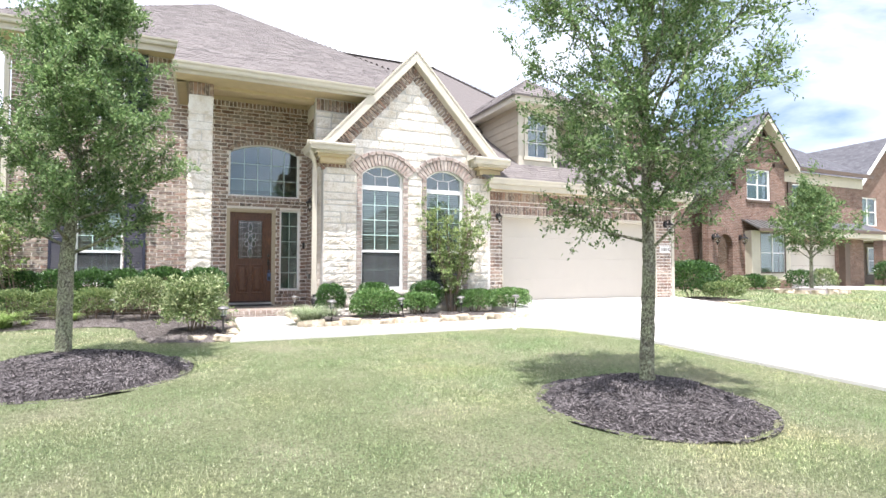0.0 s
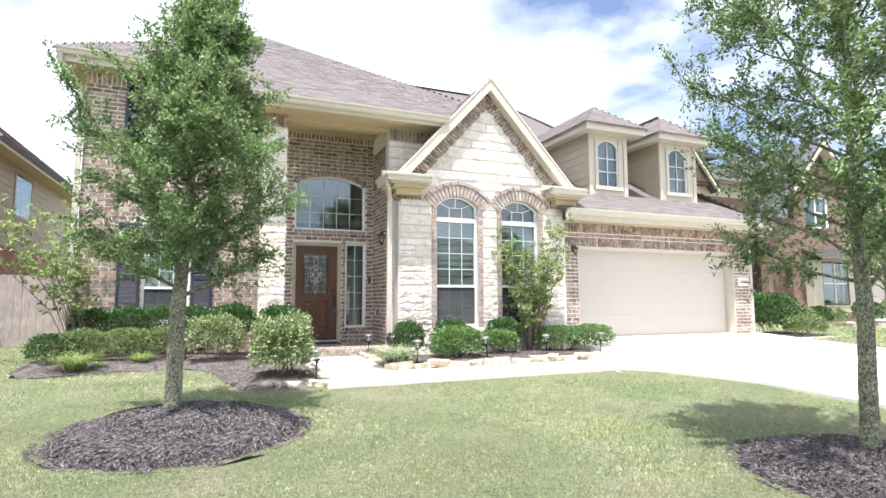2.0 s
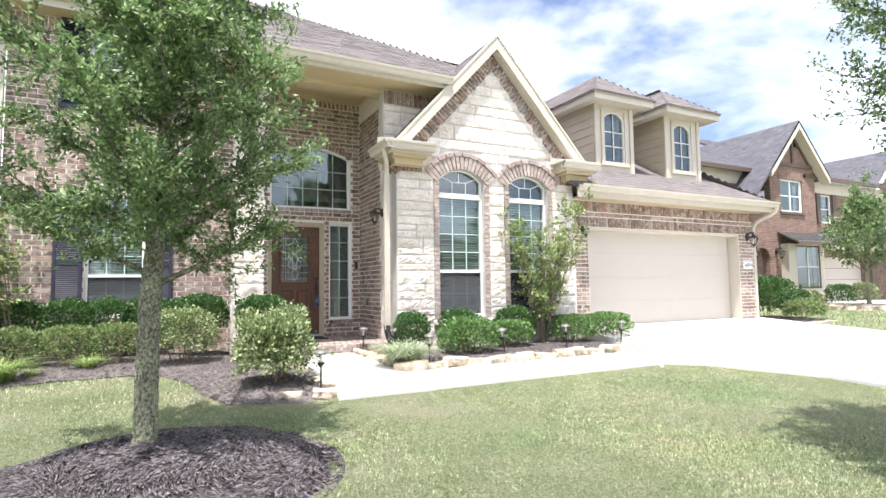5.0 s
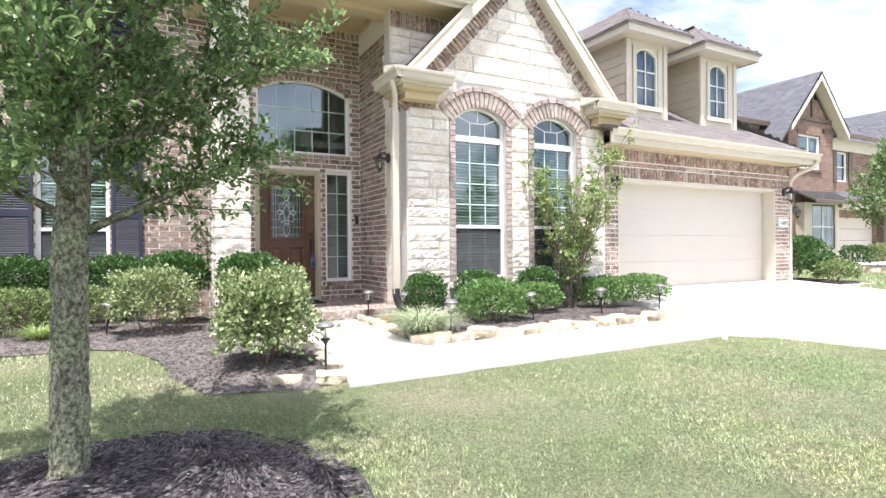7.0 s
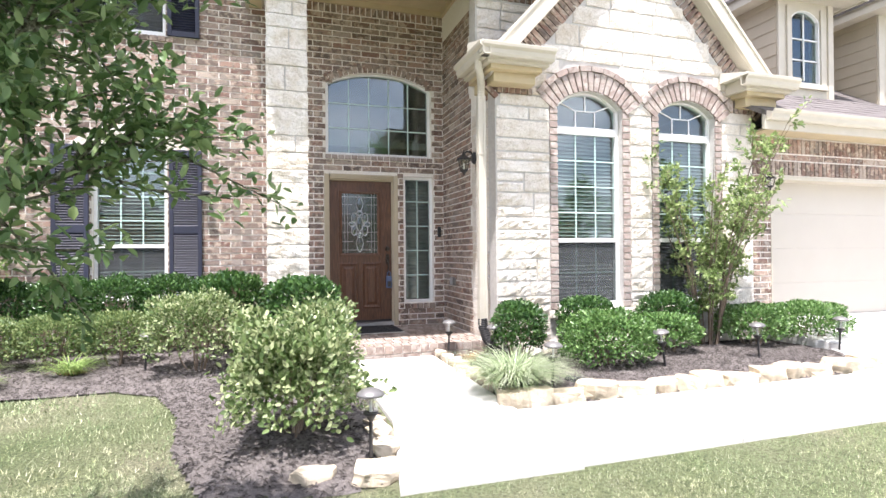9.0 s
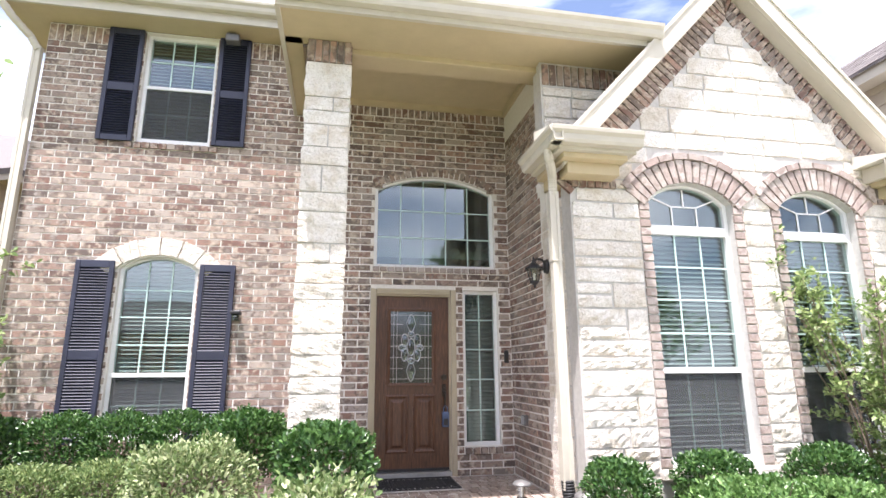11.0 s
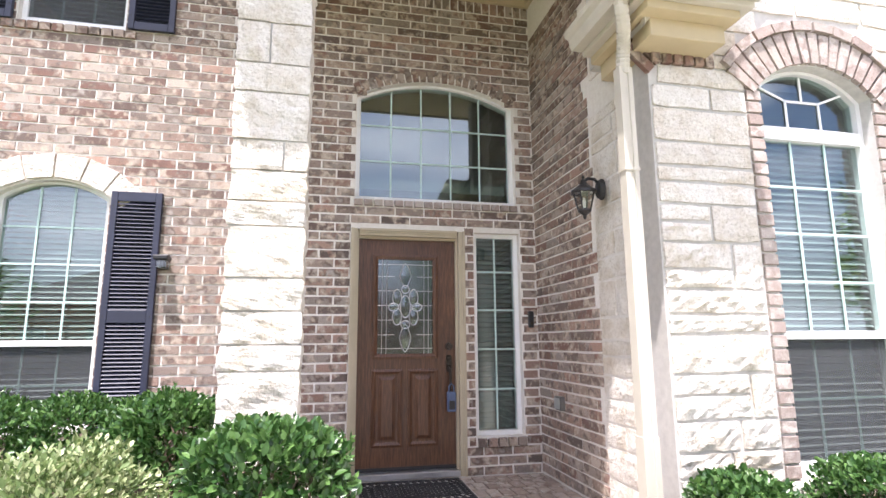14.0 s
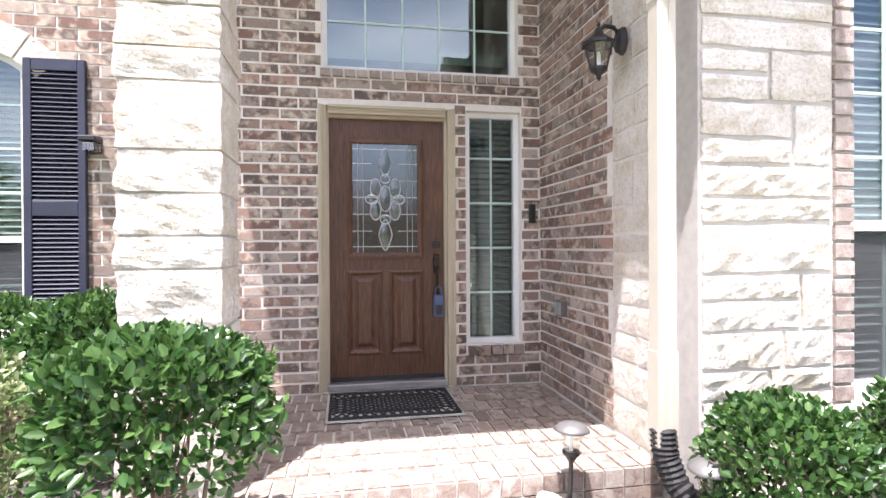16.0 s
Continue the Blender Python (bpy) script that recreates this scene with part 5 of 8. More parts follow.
lantern(2.155, 11.24, 2.36, -90, 0.95)
lantern(11.28, GY - 0.005, 2.17, 0, 1.15)
lantern(6.14, GY - 0.005, 2.18, 0, 0.75)
plaque = thing("house_number", 11.24, GY, 1.52, "white address plaque with dark numerals on the garage brick", "house number")
part("plate", boxes((11.08, 11.42, GY - 0.03, GY - 0.008, 1.40, 1.62), bevel=0.004), M_WHITE, plaque)
num = bpy.data.curves.new("numerals", 'FONT')
num.body, num.size, num.align_x, num.extrude = "16810", 0.12, 'CENTER', 0.002
num_ob = new("numerals", num)
num_ob.parent = plaque
num_ob.matrix_parent_inverse = plaque.matrix_world.inverted()
num_ob.matrix_basis = pose(11.25, GY - 0.034, 1.455, 90, 0, 0)
num.materials.append(M_BROWN)
part("red_line", boxes((11.10, 11.40, GY - 0.033, GY - 0.029, 1.585, 1.60)), M_BRICK_DARK, plaque)

flood = thing("eave_floodlight", -1.3, 12.5, 5.36, "small taupe floodlight under the upper soffit", "floodlight")
part("mount", boxes((-1.33, -1.27, 12.46, 12.54, 5.395, 5.414), bevel=0.003), M_JAMB, flood)
part("housing", boxes((-1.37, -1.23, 12.42, 12.56, 5.325, 5.396), bevel=0.012), M_JAMB, flood)
part("lens", boxes((-1.355, -1.245, 12.412, 12.419, 5.34, 5.382), bevel=0.002), M_LAMP_GREY, flood)

# ---- downspouts ----
def square_pipe(pts, w, d, parent, name, material):
    bm = bmesh.new()
    rings = []
    for i, p in enumerate(pts):
        rings.append([bm.verts.new((p[0] + a * w / 2, p[1] + b * d / 2, p[2])) for a, b in ((-1, -1), (-0.35, -1), (-0.3, -0.82), (0.3, -0.82), (0.35, -1), (1, -1), (1, 1), (-1, 1))])
    for r, s in zip(rings, rings[1:]):
        for k in range(8):
            bm.faces.new((r[k], r[(k + 1) % 8], s[(k + 1) % 8], s[k]))
    bm.faces.new(rings[0][::-1])
    bm.faces.new(rings[-1])
    bmesh.ops.recalc_face_normals(bm, faces=bm.faces)
    return part(name, bm, material, parent)


def round_elbow(pts, r, parent, ribs=True):
    bm = bmesh.new()
    fine, rad = [], []
    path = [Vector(p) for p in pts]
    for i in range(len(path) - 1):
        for k in range(6):
            fine.append(path[i].lerp(path[i + 1], k / 6))
            rad.append(r * (1.0 if k % 2 else 0.9) if ribs else r)
    fine.append(path[-1])
    rad.append(r)
    tube(bm, fine, rad, 10)
    return part("elbow", bm, M_TRIM, parent)


ds = thing("downspout", 2.10, 10.66, 0.4, "cream painted downspout at the limestone corner", "downspout")
round_elbow([(1.88, 10.42, 3.26), (1.89, 10.43, 3.19), (1.92, 10.47, 3.13), (1.95, 10.52, 3.09), (1.975, 10.57, 3.05), (1.985, 10.60, 2.99), (1.99, 10.62, 2.90)], 0.043, ds)
square_pipe([(1.99, 10.62, 2.93), (1.99, 10.62, 0.78)], 0.085, 0.07, ds, "pipe", M_TRIM)
square_pipe([(1.99, 10.62, 0.80), (1.99, 10.62, 0.40)], 0.095, 0.08, ds, "lower_sleeve", M_TRIM)
part("strap", boxes((1.942, 2.038, 10.580, 10.66, 2.285, 2.305)), M_TRIM, ds)
hose = thing("drain_hose", 2.1, 10.6, 0.1, "black corrugated drain hose under the downspout", "drain hose")
pts = [(1.99, 10.62, 0.47), (1.993, 10.61, 0.36), (2.02, 10.58, 0.25), (2.075, 10.50, 0.15), (2.12, 10.38, 0.09), (2.18, 10.24, 0.07)]
fine, rad = [], []
for i in range(len(pts) - 1):
    for k in range(10):
        fine.append(Vector(pts[i]).lerp(Vector(pts[i + 1]), k / 10))
        rad.append(0.058 if k % 2 else 0.05)
part("corrugated_tube", tube(bmesh.new(), fine, rad, 12), M_RUBBER, hose)
ds2 = thing("downspout", -3.45, 12.5, 0, "cream painted downspout at the brick corner", "downspout")
round_elbow([(-3.72, 12.19, 5.52), (-3.71, 12.22, 5.40), (-3.62, 12.34, 5.26), (-3.49, 12.50, 5.12), (-3.43, 12.55, 5.0)], 0.045, ds2)
square_pipe([(-3.43, 12.56, 5.03), (-3.43, 12.56, 0.1)], 0.085, 0.07, ds2, "pipe", M_TRIM)
ds3 = thing("downspout", 11.55, 10.4, 2.6, "cream painted downspout elbow at the garage corner", "downspout")
round_elbow([(11.76, 10.22, 2.86), (11.75, 10.26, 2.76), (11.70, 10.36, 2.67), (11.62, 10.50, 2.61), (11.57, 10.62, 2.53), (11.56, 10.70, 2.42)], 0.05, ds3)
square_pipe([(11.56, 10.72, 2.45), (11.56, 10.72, 0.1)], 0.085, 0.07, ds3, "pipe", M_TRIM)

# ---- door mat ----
mat_ = thing("door_mat", 0.97, 12.16, 0.185, "black rubber lattice door mat on a pale edge", "door mat")
part("underlay", boxes((0.535, 1.405, 11.86, 12.49, 0.178, 0.186)), M_STONE_JOINT, mat_)
def mat_bar(bm, a, b, w=0.016):
    rod(bm, (a[0], a[1], 0.192), (b[0], b[1], 0.192), w / 2, seg=5)


for r in ((0.55, 1.39, 11.88, 11.90), (0.55, 1.39, 12.45, 12.47), (0.55, 0.57, 11.90, 12.45), (1.37, 1.39, 11.90, 12.45), (0.68, 1.26, 11.995, 12.007), (0.68, 1.26, 12.343, 12.355), (0.68, 0.692, 12.007, 12.343), (1.248, 1.26, 12.007, 12.343)):
    part("border", boxes((*r, 0.186, 0.20), bevel=0.003), M_RUBBER, mat_)
for k in range(-6, 14):
    x = 0.68 + k * 0.058
    for s in (1, -1):
        a = (x if s > 0 else x + 0.348, 12.0)
        b = (x + 0.348 if s > 0 else x, 12.35)
        p, q = Vector(a), Vector(b)
        def clip(u):
            return max(0, min(1, u))
        t0, t1 = sorted(((0.685 - p.x) / (q.x - p.x), (1.255 - p.x) / (q.x - p.x)))
        t0, t1 = clip(t0), clip(t1)
        if t1 - t0 > 0.05:
            bm = bmesh.new()
            mat_bar(bm, p.lerp(q, t0), p.lerp(q, t1), 0.012)
            part("lattice_bar", bm, M_RUBBER, mat_)
for k in range(14):
    x = 0.575 + k * 0.058
    for y0, y1 in ((11.90, 11.995), (12.355, 12.45)):
        for s in (0, 1):
            bm = bmesh.new()
            mat_bar(bm, (x + 0.058 * s, y0), (x + 0.058 * (1 - s), y1), 0.011)
            part("lattice_bar", bm, M_RUBBER, mat_)
for k in range(6):
    y = 12.0 + k * 0.058
    for x0, x1 in ((0.57, 0.68), (1.26, 1.37)):
        for s in (0, 1):
            bm = bmesh.new()
            mat_bar(bm, (x0, y + 0.058 * s), (x1, y + 0.058 * (1 - s)), 0.011)
            part("lattice_bar", bm, M_RUBBER, mat_)

# ---- plants ----
def leaf_mesh(name, base, axis, normal, length, width, material, parent=None, label="", fold=0.25):
    """Many small folded leaves as one mesh. base, axis, normal: arrays (n, 3); length, width: arrays (n)."""
    n = len(base)
    axis = axis / np.maximum(np.linalg.norm(axis, axis=1, keepdims=True), 1e-6)
    side = np.cross(axis, normal)
    side /= np.maximum(np.linalg.norm(side, axis=1, keepdims=True), 1e-6)
    up = np.cross(side, axis)
    L, W = length[:, None], width[:, None]
    v = np.empty((n, 6, 3))
    v[:, 0] = base
    v[:, 1] = base + axis * L * 0.33 + side * W * 0.85 + up * W * fold
    v[:, 2] = base + axis * L * 0.72 + side * W * 0.72 + up * W * fold * 0.7
    v[:, 3] = base + axis * L - up * W * 0.3
    v[:, 4] = base + axis * L * 0.72 - side * W * 0.72 + up * W * fold * 0.7
    v[:, 5] = base + axis * L * 0.33 - side * W * 0.85 + up * W * fold
    tri = np.array([[0, 1, 2], [0, 2, 3], [0, 3, 4], [0, 4, 5]])
    f = (np.arange(n)[:, None, None] * 6 + tri[None]).reshape(-1, 3)
    return tri_mesh(name, v.reshape(-1, 3), f, material, parent, label)


def tri_mesh(name, v, f, material, parent=None, label=""):
    me = bpy.data.meshes.new(name)
    me.vertices.add(len(v))
    me.vertices.foreach_set("co", np.asarray(v, np.float32).ravel())
    me.loops.add(f.size)
    me.loops.foreach_set("vertex_index", f.astype(np.int32).ravel())
    me.polygons.add(len(f))
    me.polygons.foreach_set("loop_start", np.arange(len(f), dtype=np.int32) * 3)
    me.update()
    me.validate()
    me.materials.append(material)
    ob = new(name, me)
    if parent is not None:
        ob.parent = parent
        ob.matrix_parent_inverse = parent.matrix_world.inverted()
    if label:
        ob["label"] = label
    return ob


def unit_noise(rng, n):
    d = rng.normal(size=(n, 3))
    return d / np.linalg.norm(d, axis=1, keepdims=True)


def profile_at(profile, z):
    return float(np.interp(z, [p[0] for p in profile], [p[1] for p in profile]))


def bark_trunk(pts, radii, rng, seg=18):
    """A trunk with a rough, flaking skin."""
    bm = bmesh.new()
    fine, rad = [], []
    for i in range(len(pts) - 1):
        k = max(2, int((Vector(pts[i + 1]) - Vector(pts[i])).length / 0.025))
        for j in range(k):
            fine.append(Vector(pts[i]).lerp(Vector(pts[i + 1]), j / k))
            rad.append(radii[i] + (radii[i + 1] - radii[i]) * j / k)
    fine.append(Vector(pts[-1]))
    rad.append(radii[-1])
    tube(bm, fine, rad, seg)
    for v in bm.verts:
        c = v.co
        w = noise.noise(Vector((c.x * 45, c.y * 45, c.z * 16))) * 0.006 + noise.noise(Vector((c.x * 110, c.y * 110, c.z * 60))) * 0.005
        zz = [p[2] for p in pts]
        d = Vector((c.x - np.interp(c.z, zz, [p[0] for p in pts]), c.y - np.interp(c.z, zz, [p[1] for p in pts]), 0))
        if d.length > 1e-4:
            v.co = c + d.normalized() * w
    return bm


def oak(x, y, z0, top, radius, profile, limbs, leaves, seed, label, low=1.05, lean=0.0):
    rng = np.random.default_rng(seed)
    ob = thing("oak_tree", x, y, z0, label, "tree", "front lawn trees")
    zs = [z0 - 0.15, z0 + 0.12, 1.0, 1.9, 2.9, top - 0.25]
    wob = [(x + lean * max(0, zs[k] - z0) + rng.normal() * 0.008 * k, y + rng.normal() * 0.008 * k) for k in range(6)]
    rs = [radius * 1.3, radius * 1.08, radius * 0.96, radius * 0.66, radius * 0.34, radius * 0.08]
    spine = [(wob[k][0], wob[k][1], zs[k]) for k in range(6)]
    part("trunk", bark_trunk(spine, rs, rng), M_BARK, ob, "grey-brown trunk flecked with pale lichen", smooth=True)
    branches = bmesh.new()
    spots, ways = [], []

    def at_z(z):
        return Vector((np.interp(z, zs, [p[0] for p in spine]), np.interp(z, zs, [p[1] for p in spine]), z))

    for k in range(limbs):
        f = (k + 0.5) / limbs
        zb = low + (top - low - 0.3) * f ** 0.9
        az = k * 2.399963 + rng.normal() * 0.25
        rise = 0.55 + 0.75 * f + rng.normal() * 0.12
        reach = profile_at(profile, zb + 0.25) * rng.uniform(0.78, 1.12)
        a = at_z(zb)
        pts = [a]
        for s in (0.35, 0.7, 1.0):
            bend = s * reach
            pts.append(a + Vector((math.cos(az) * bend, math.sin(az) * bend, bend * rise * (0.75 + 0.25 * s))) + Vector(rng.normal(size=3) * 0.035))
        r0 = max(0.007, radius * 0.30 * (1 - 0.6 * f))
        tube(branches, pts, [r0, r0 * 0.72, r0 * 0.45, 0.003], 6)
        n_t = int(11 + 13 * reach)
        for j in range(n_t):
            s = rng.uniform(0.22, 1.0)
            i = min(2, int(s * 3))
            base = pts[i].lerp(pts[i + 1], s * 3 - i if s < 1 else 1)
            d = Vector((math.cos(az), math.sin(az), 0.45)) * 0.55 + Vector(rng.normal(size=3) * 0.62) + Vector((0, 0, 0.18))
            d.normalize()
            ln = rng.uniform(0.16, 0.46) * (0.7 + 0.3 * min(1, reach))
            mid = base + d * ln * 0.5 + Vector(rng.normal(size=3) * 0.02)
            tip = base + d * ln + Vector((0, 0, rng.normal() * 0.03))
            tube(branches, [base, mid, tip], [0.0045, 0.0032, 0.0015], 4)
            spots.append((base, mid, tip))
    for _ in range(int(limbs * 1.2)):
        zb = rng.uniform(low + 0.5, top - 0.15)
        d = Vector(rng.normal(size=3))
        d.z = abs(d.z) * 0.6 + 0.3
        d.normalize()
        base = at_z(min(zb, top - 0.27))
        ln = rng.uniform(0.2, 0.42)
        tube(branches, [base, base + d * ln * 0.5, base + d * ln], [0.005, 0.003, 0.0015], 4)
        spots.append((base, base + d * ln * 0.5, base + d * ln))
    tagged(part("branchwork", branches, M_BARK, ob, smooth=True), kind="stuff")
    per = leaves // len(spots)
    n = per * len(spots)
    A = np.repeat(np.array([[p[:] for p in s] for s in spots]), per, axis=0)
    t = rng.uniform(0.12, 1.06, n)[:, None]
    pos = np.where(t < 0.5, A[:, 0] + (A[:, 1] - A[:, 0]) * t * 2, A[:, 1] + (A[:, 2] - A[:, 1]) * (t * 2 - 1))
    out = A[:, 2] - A[:, 0]
    out /= np.linalg.norm(out, axis=1, keepdims=True)
    axis = out * 0.75 + unit_noise(rng, n) * 0.95 + np.array([0, 0, 0.12])
    pos = pos + unit_noise(rng, n) * rng.uniform(0, 0.075, (n, 1))
    normal = unit_noise(rng, n) * 0.8 + np.array([0, 0, 1.0])
    leaf_mesh("crown", pos, axis, normal, rng.uniform(0.026, 0.047, n), rng.uniform(0.0068, 0.0115, n), M_OAK, ob, "crown of small dark green oak leaves with gaps")
    return ob


oak(-1.27, 6.48, 0.05, 4.2, 0.067, [(1.0, 0.4), (1.4, 0.74), (1.9, 0.88), (2.4, 0.80), (2.9, 0.57), (3.4, 0.38), (3.8, 0.22), (4.3, 0.08)], 50, 78000, 4, "young oak tree on a dark mulch mound, lichen on its trunk", lean=0.055)
oak(3.44, 3.46, 0.02, 4.9, 0.055, [(1.0, 0.5), (1.4, 0.9), (2.0, 1.12), (2.8, 1.12), (3.6, 0.9), (4.3, 0.55), (4.9, 0.2)], 56, 66000, 9, "slender young oak tree on a dark mulch mound near the driveway")


def shrub(name, x, y, z0, rx, ry, z_lo, z_hi, count, length, width, material, seed, label, category="shrub", group="", lumps=0.16, stems=7, shell=0.2):
    """A clipped or loose bush: stems, and leaves that face outwards in uneven lumps."""
    rng = np.random.default_rng(seed)
    ob = thing(name, x, y, z0, label, category, group)
    zc, h = (z_lo + z_hi) / 2, (z_hi - z_lo) / 2
    bm = bmesh.new()
    for k in range(stems):
        a = rng.uniform(0, 6.28)
        r = rng.uniform(0.02, 0.07)
        foot = Vector((x + r * math.cos(a), y + r * math.sin(a), z0 - 0.05))
        tip = Vector((x + rx * 0.7 * math.cos(a + 0.3) * rng.uniform(0.3, 1), y + ry * 0.7 * math.sin(a + 0.3) * rng.uniform(0.3, 1), zc + h * rng.uniform(-0.1, 0.75)))
        mid = foot.lerp(tip, 0.5) + Vector(rng.normal(size=3) * 0.03)
        tube(bm, [foot, mid, tip], [0.011, 0.008, 0.003], 5)
        for _ in range(4):
            b = mid.lerp(tip, rng.uniform(0, 0.8))
            d = Vector(rng.normal(size=3))
            d.z = abs(d.z)
            d.normalize()
            tube(bm, [b, b + d * min(rx, h) * 0.35, b + d * min(rx, h) * 0.6], [0.005, 0.0035, 0.002], 4)
    tagged(part("branchwork", bm, M_TWIG, ob), kind="stuff")
    d = unit_noise(rng, count)
    d[:, 2] = np.where(d[:, 2] < -0.55, -d[:, 2], d[:, 2])
    off = rng.uniform(0, 50, 3)
    bulge = np.array([noise.noise(Vector((q[0] * 2.2 + off[0], q[1] * 2.2 + off[1], q[2] * 2.2 + off[2]))) + 0.5 * noise.noise(Vector((q[0] * 5 + off[1], q[1] * 5, q[2] * 5 + off[2]))) for q in d])
    r = (1 + lumps * bulge) * (1 - np.abs(rng.normal(0, shell, count)).clip(0, 0.8))
    box_out = 1.0 / np.maximum((np.abs(d) ** 3).sum(1) ** (1 / 3), 1e-3)
    pos = d * (r * (0.4 + 0.6 * box_out))[:, None] * np.array([rx, ry, h]) + np.array([x, y, zc])
    axis = d * 0.7 + unit_noise(rng, count) * 0.75 + np.array([0, 0, 0.45])
    normal = d * 0.8 + unit_noise(rng, count) * 0.5 + np.array([0, 0, 0.5])
    leaf_mesh("foliage", pos, axis, normal, rng.uniform(0.65, 1.2, count) * length, rng.uniform(0.7, 1.15, count) * width, material, ob)
    return ob


HEDGE = "window hedge bushes"
for k, (x, y, zt) in enumerate(((-3.0, 12.2, 0.93), (-2.45, 12.22, 0.97), (-1.92, 12.2, 0.95), (-1.38, 12.18, 0.96), (-0.82, 12.0, 0.98))):
    shrub("hedge_bush", x, y, 0.0, 0.36, 0.30, 0.2, zt, 3600, 0.042, 0.013, M_BOX, 20 + k, "dark green glossy hedge bush under the brick wall window", "hedge bush", HEDGE, stems=5)
for k, (x, y, zt) in enumerate(((-2.95, 11.5, 0.60), (-2.35, 11.48, 0.60), (-1.75, 11.45, 0.62))):
    shrub("low_bush", x, y, 0.02, 0.37, 0.30, 0.1, zt, 3400, 0.034, 0.010, M_OLIVE, 30 + k, "dull green low bush in front of the hedge", "bush", "low hedge bushes", stems=5)
shrub("pale_bush", -0.95, 10.85, 0.03, 0.44, 0.40, 0.10, 0.82, 4600, 0.042, 0.013, M_PALE, 41, "loose pale yellow-green bush in dark mulch", lumps=0.3)
shrub("pale_bush", -0.12, 8.58, 0.03, 0.40, 0.38, 0.06, 0.78, 6000, 0.046, 0.0155, M_PALE, 42, "large loose pale green bush beside the path", lumps=0.7, shell=0.26)
shrub("pale_bush", 0.05, 8.84, 0.03, 0.28, 0.25, 0.30, 0.88, 1500, 0.042, 0.013, M_PALE, 45, "smaller upright pale green bush beside the path", lumps=0.5, stems=4)
shrub("glossy_bush", 0.06, 10.46, 0.05, 0.36, 0.33, 0.42, 0.97, 3300, 0.052, 0.0175, M_BOX, 43, "dense glossy green bush on bare stems by the stone column", "bush", stems=12)
shrub("glossy_bush", -0.62, 11.6, 0.05, 0.34, 0.32, 0.36, 0.98, 3200, 0.048, 0.016, M_BOX, 44, "glossy green bush against the brick wall", "bush")
for k, (x, y, rx, zl, zt, n) in enumerate(((2.24, 10.24, 0.27, 0.10, 0.68, 3400), (3.12, 10.32, 0.33, 0.18, 0.70, 3000), (4.25, 10.36, 0.36, 0.16, 0.70, 3200))):
    shrub("clipped_bush", x, y, 0.03, rx, 0.27, zl, zt, n, 0.038, 0.014, M_BOX, 50 + k, "clipped dark green bush against the limestone", "bush", "clipped bed bushes", lumps=0.1)
for k, (x, y, rx, zl, zt, n) in enumerate(((2.98, 9.72, 0.48, 0.02, 0.60, 5600), (3.98, 10.05, 0.36, 0.10, 0.50, 3000), (5.28, 10.12, 0.44, 0.08, 0.54, 3600), (6.0, 9.98, 0.46, 0.10, 0.56, 4200))):
    shrub("round_bush", x, y, 0.03, rx, rx * 0.85, zl, zt, n, 0.040, 0.014, M_ROUND, 60 + k, "rounded bright green bush in the mulch bed", "bush", "round bed bushes", lumps=0.12)
shrub("round_bush", 13.3, 11.6, 0.06, 0.92, 0.7, 0.1, 1.22, 6500, 0.065, 0.024, M_BOX, 70, "large rounded bright green bush beside the garage", "bush")
shrub("low_bush", 13.55, 10.75, 0.06, 0.65, 0.4, 0.1, 0.62, 2600, 0.055, 0.018, M_OLIVE, 71, "low grey-green bush past the driveway", "bush")
shrub("small_bush", -3.42, 11.55, 0.03, 0.34, 0.3, 0.05, 0.52, 2200, 0.042, 0.014, M_BOX, 72, "small dark green bush at the corner of the bed", "bush")


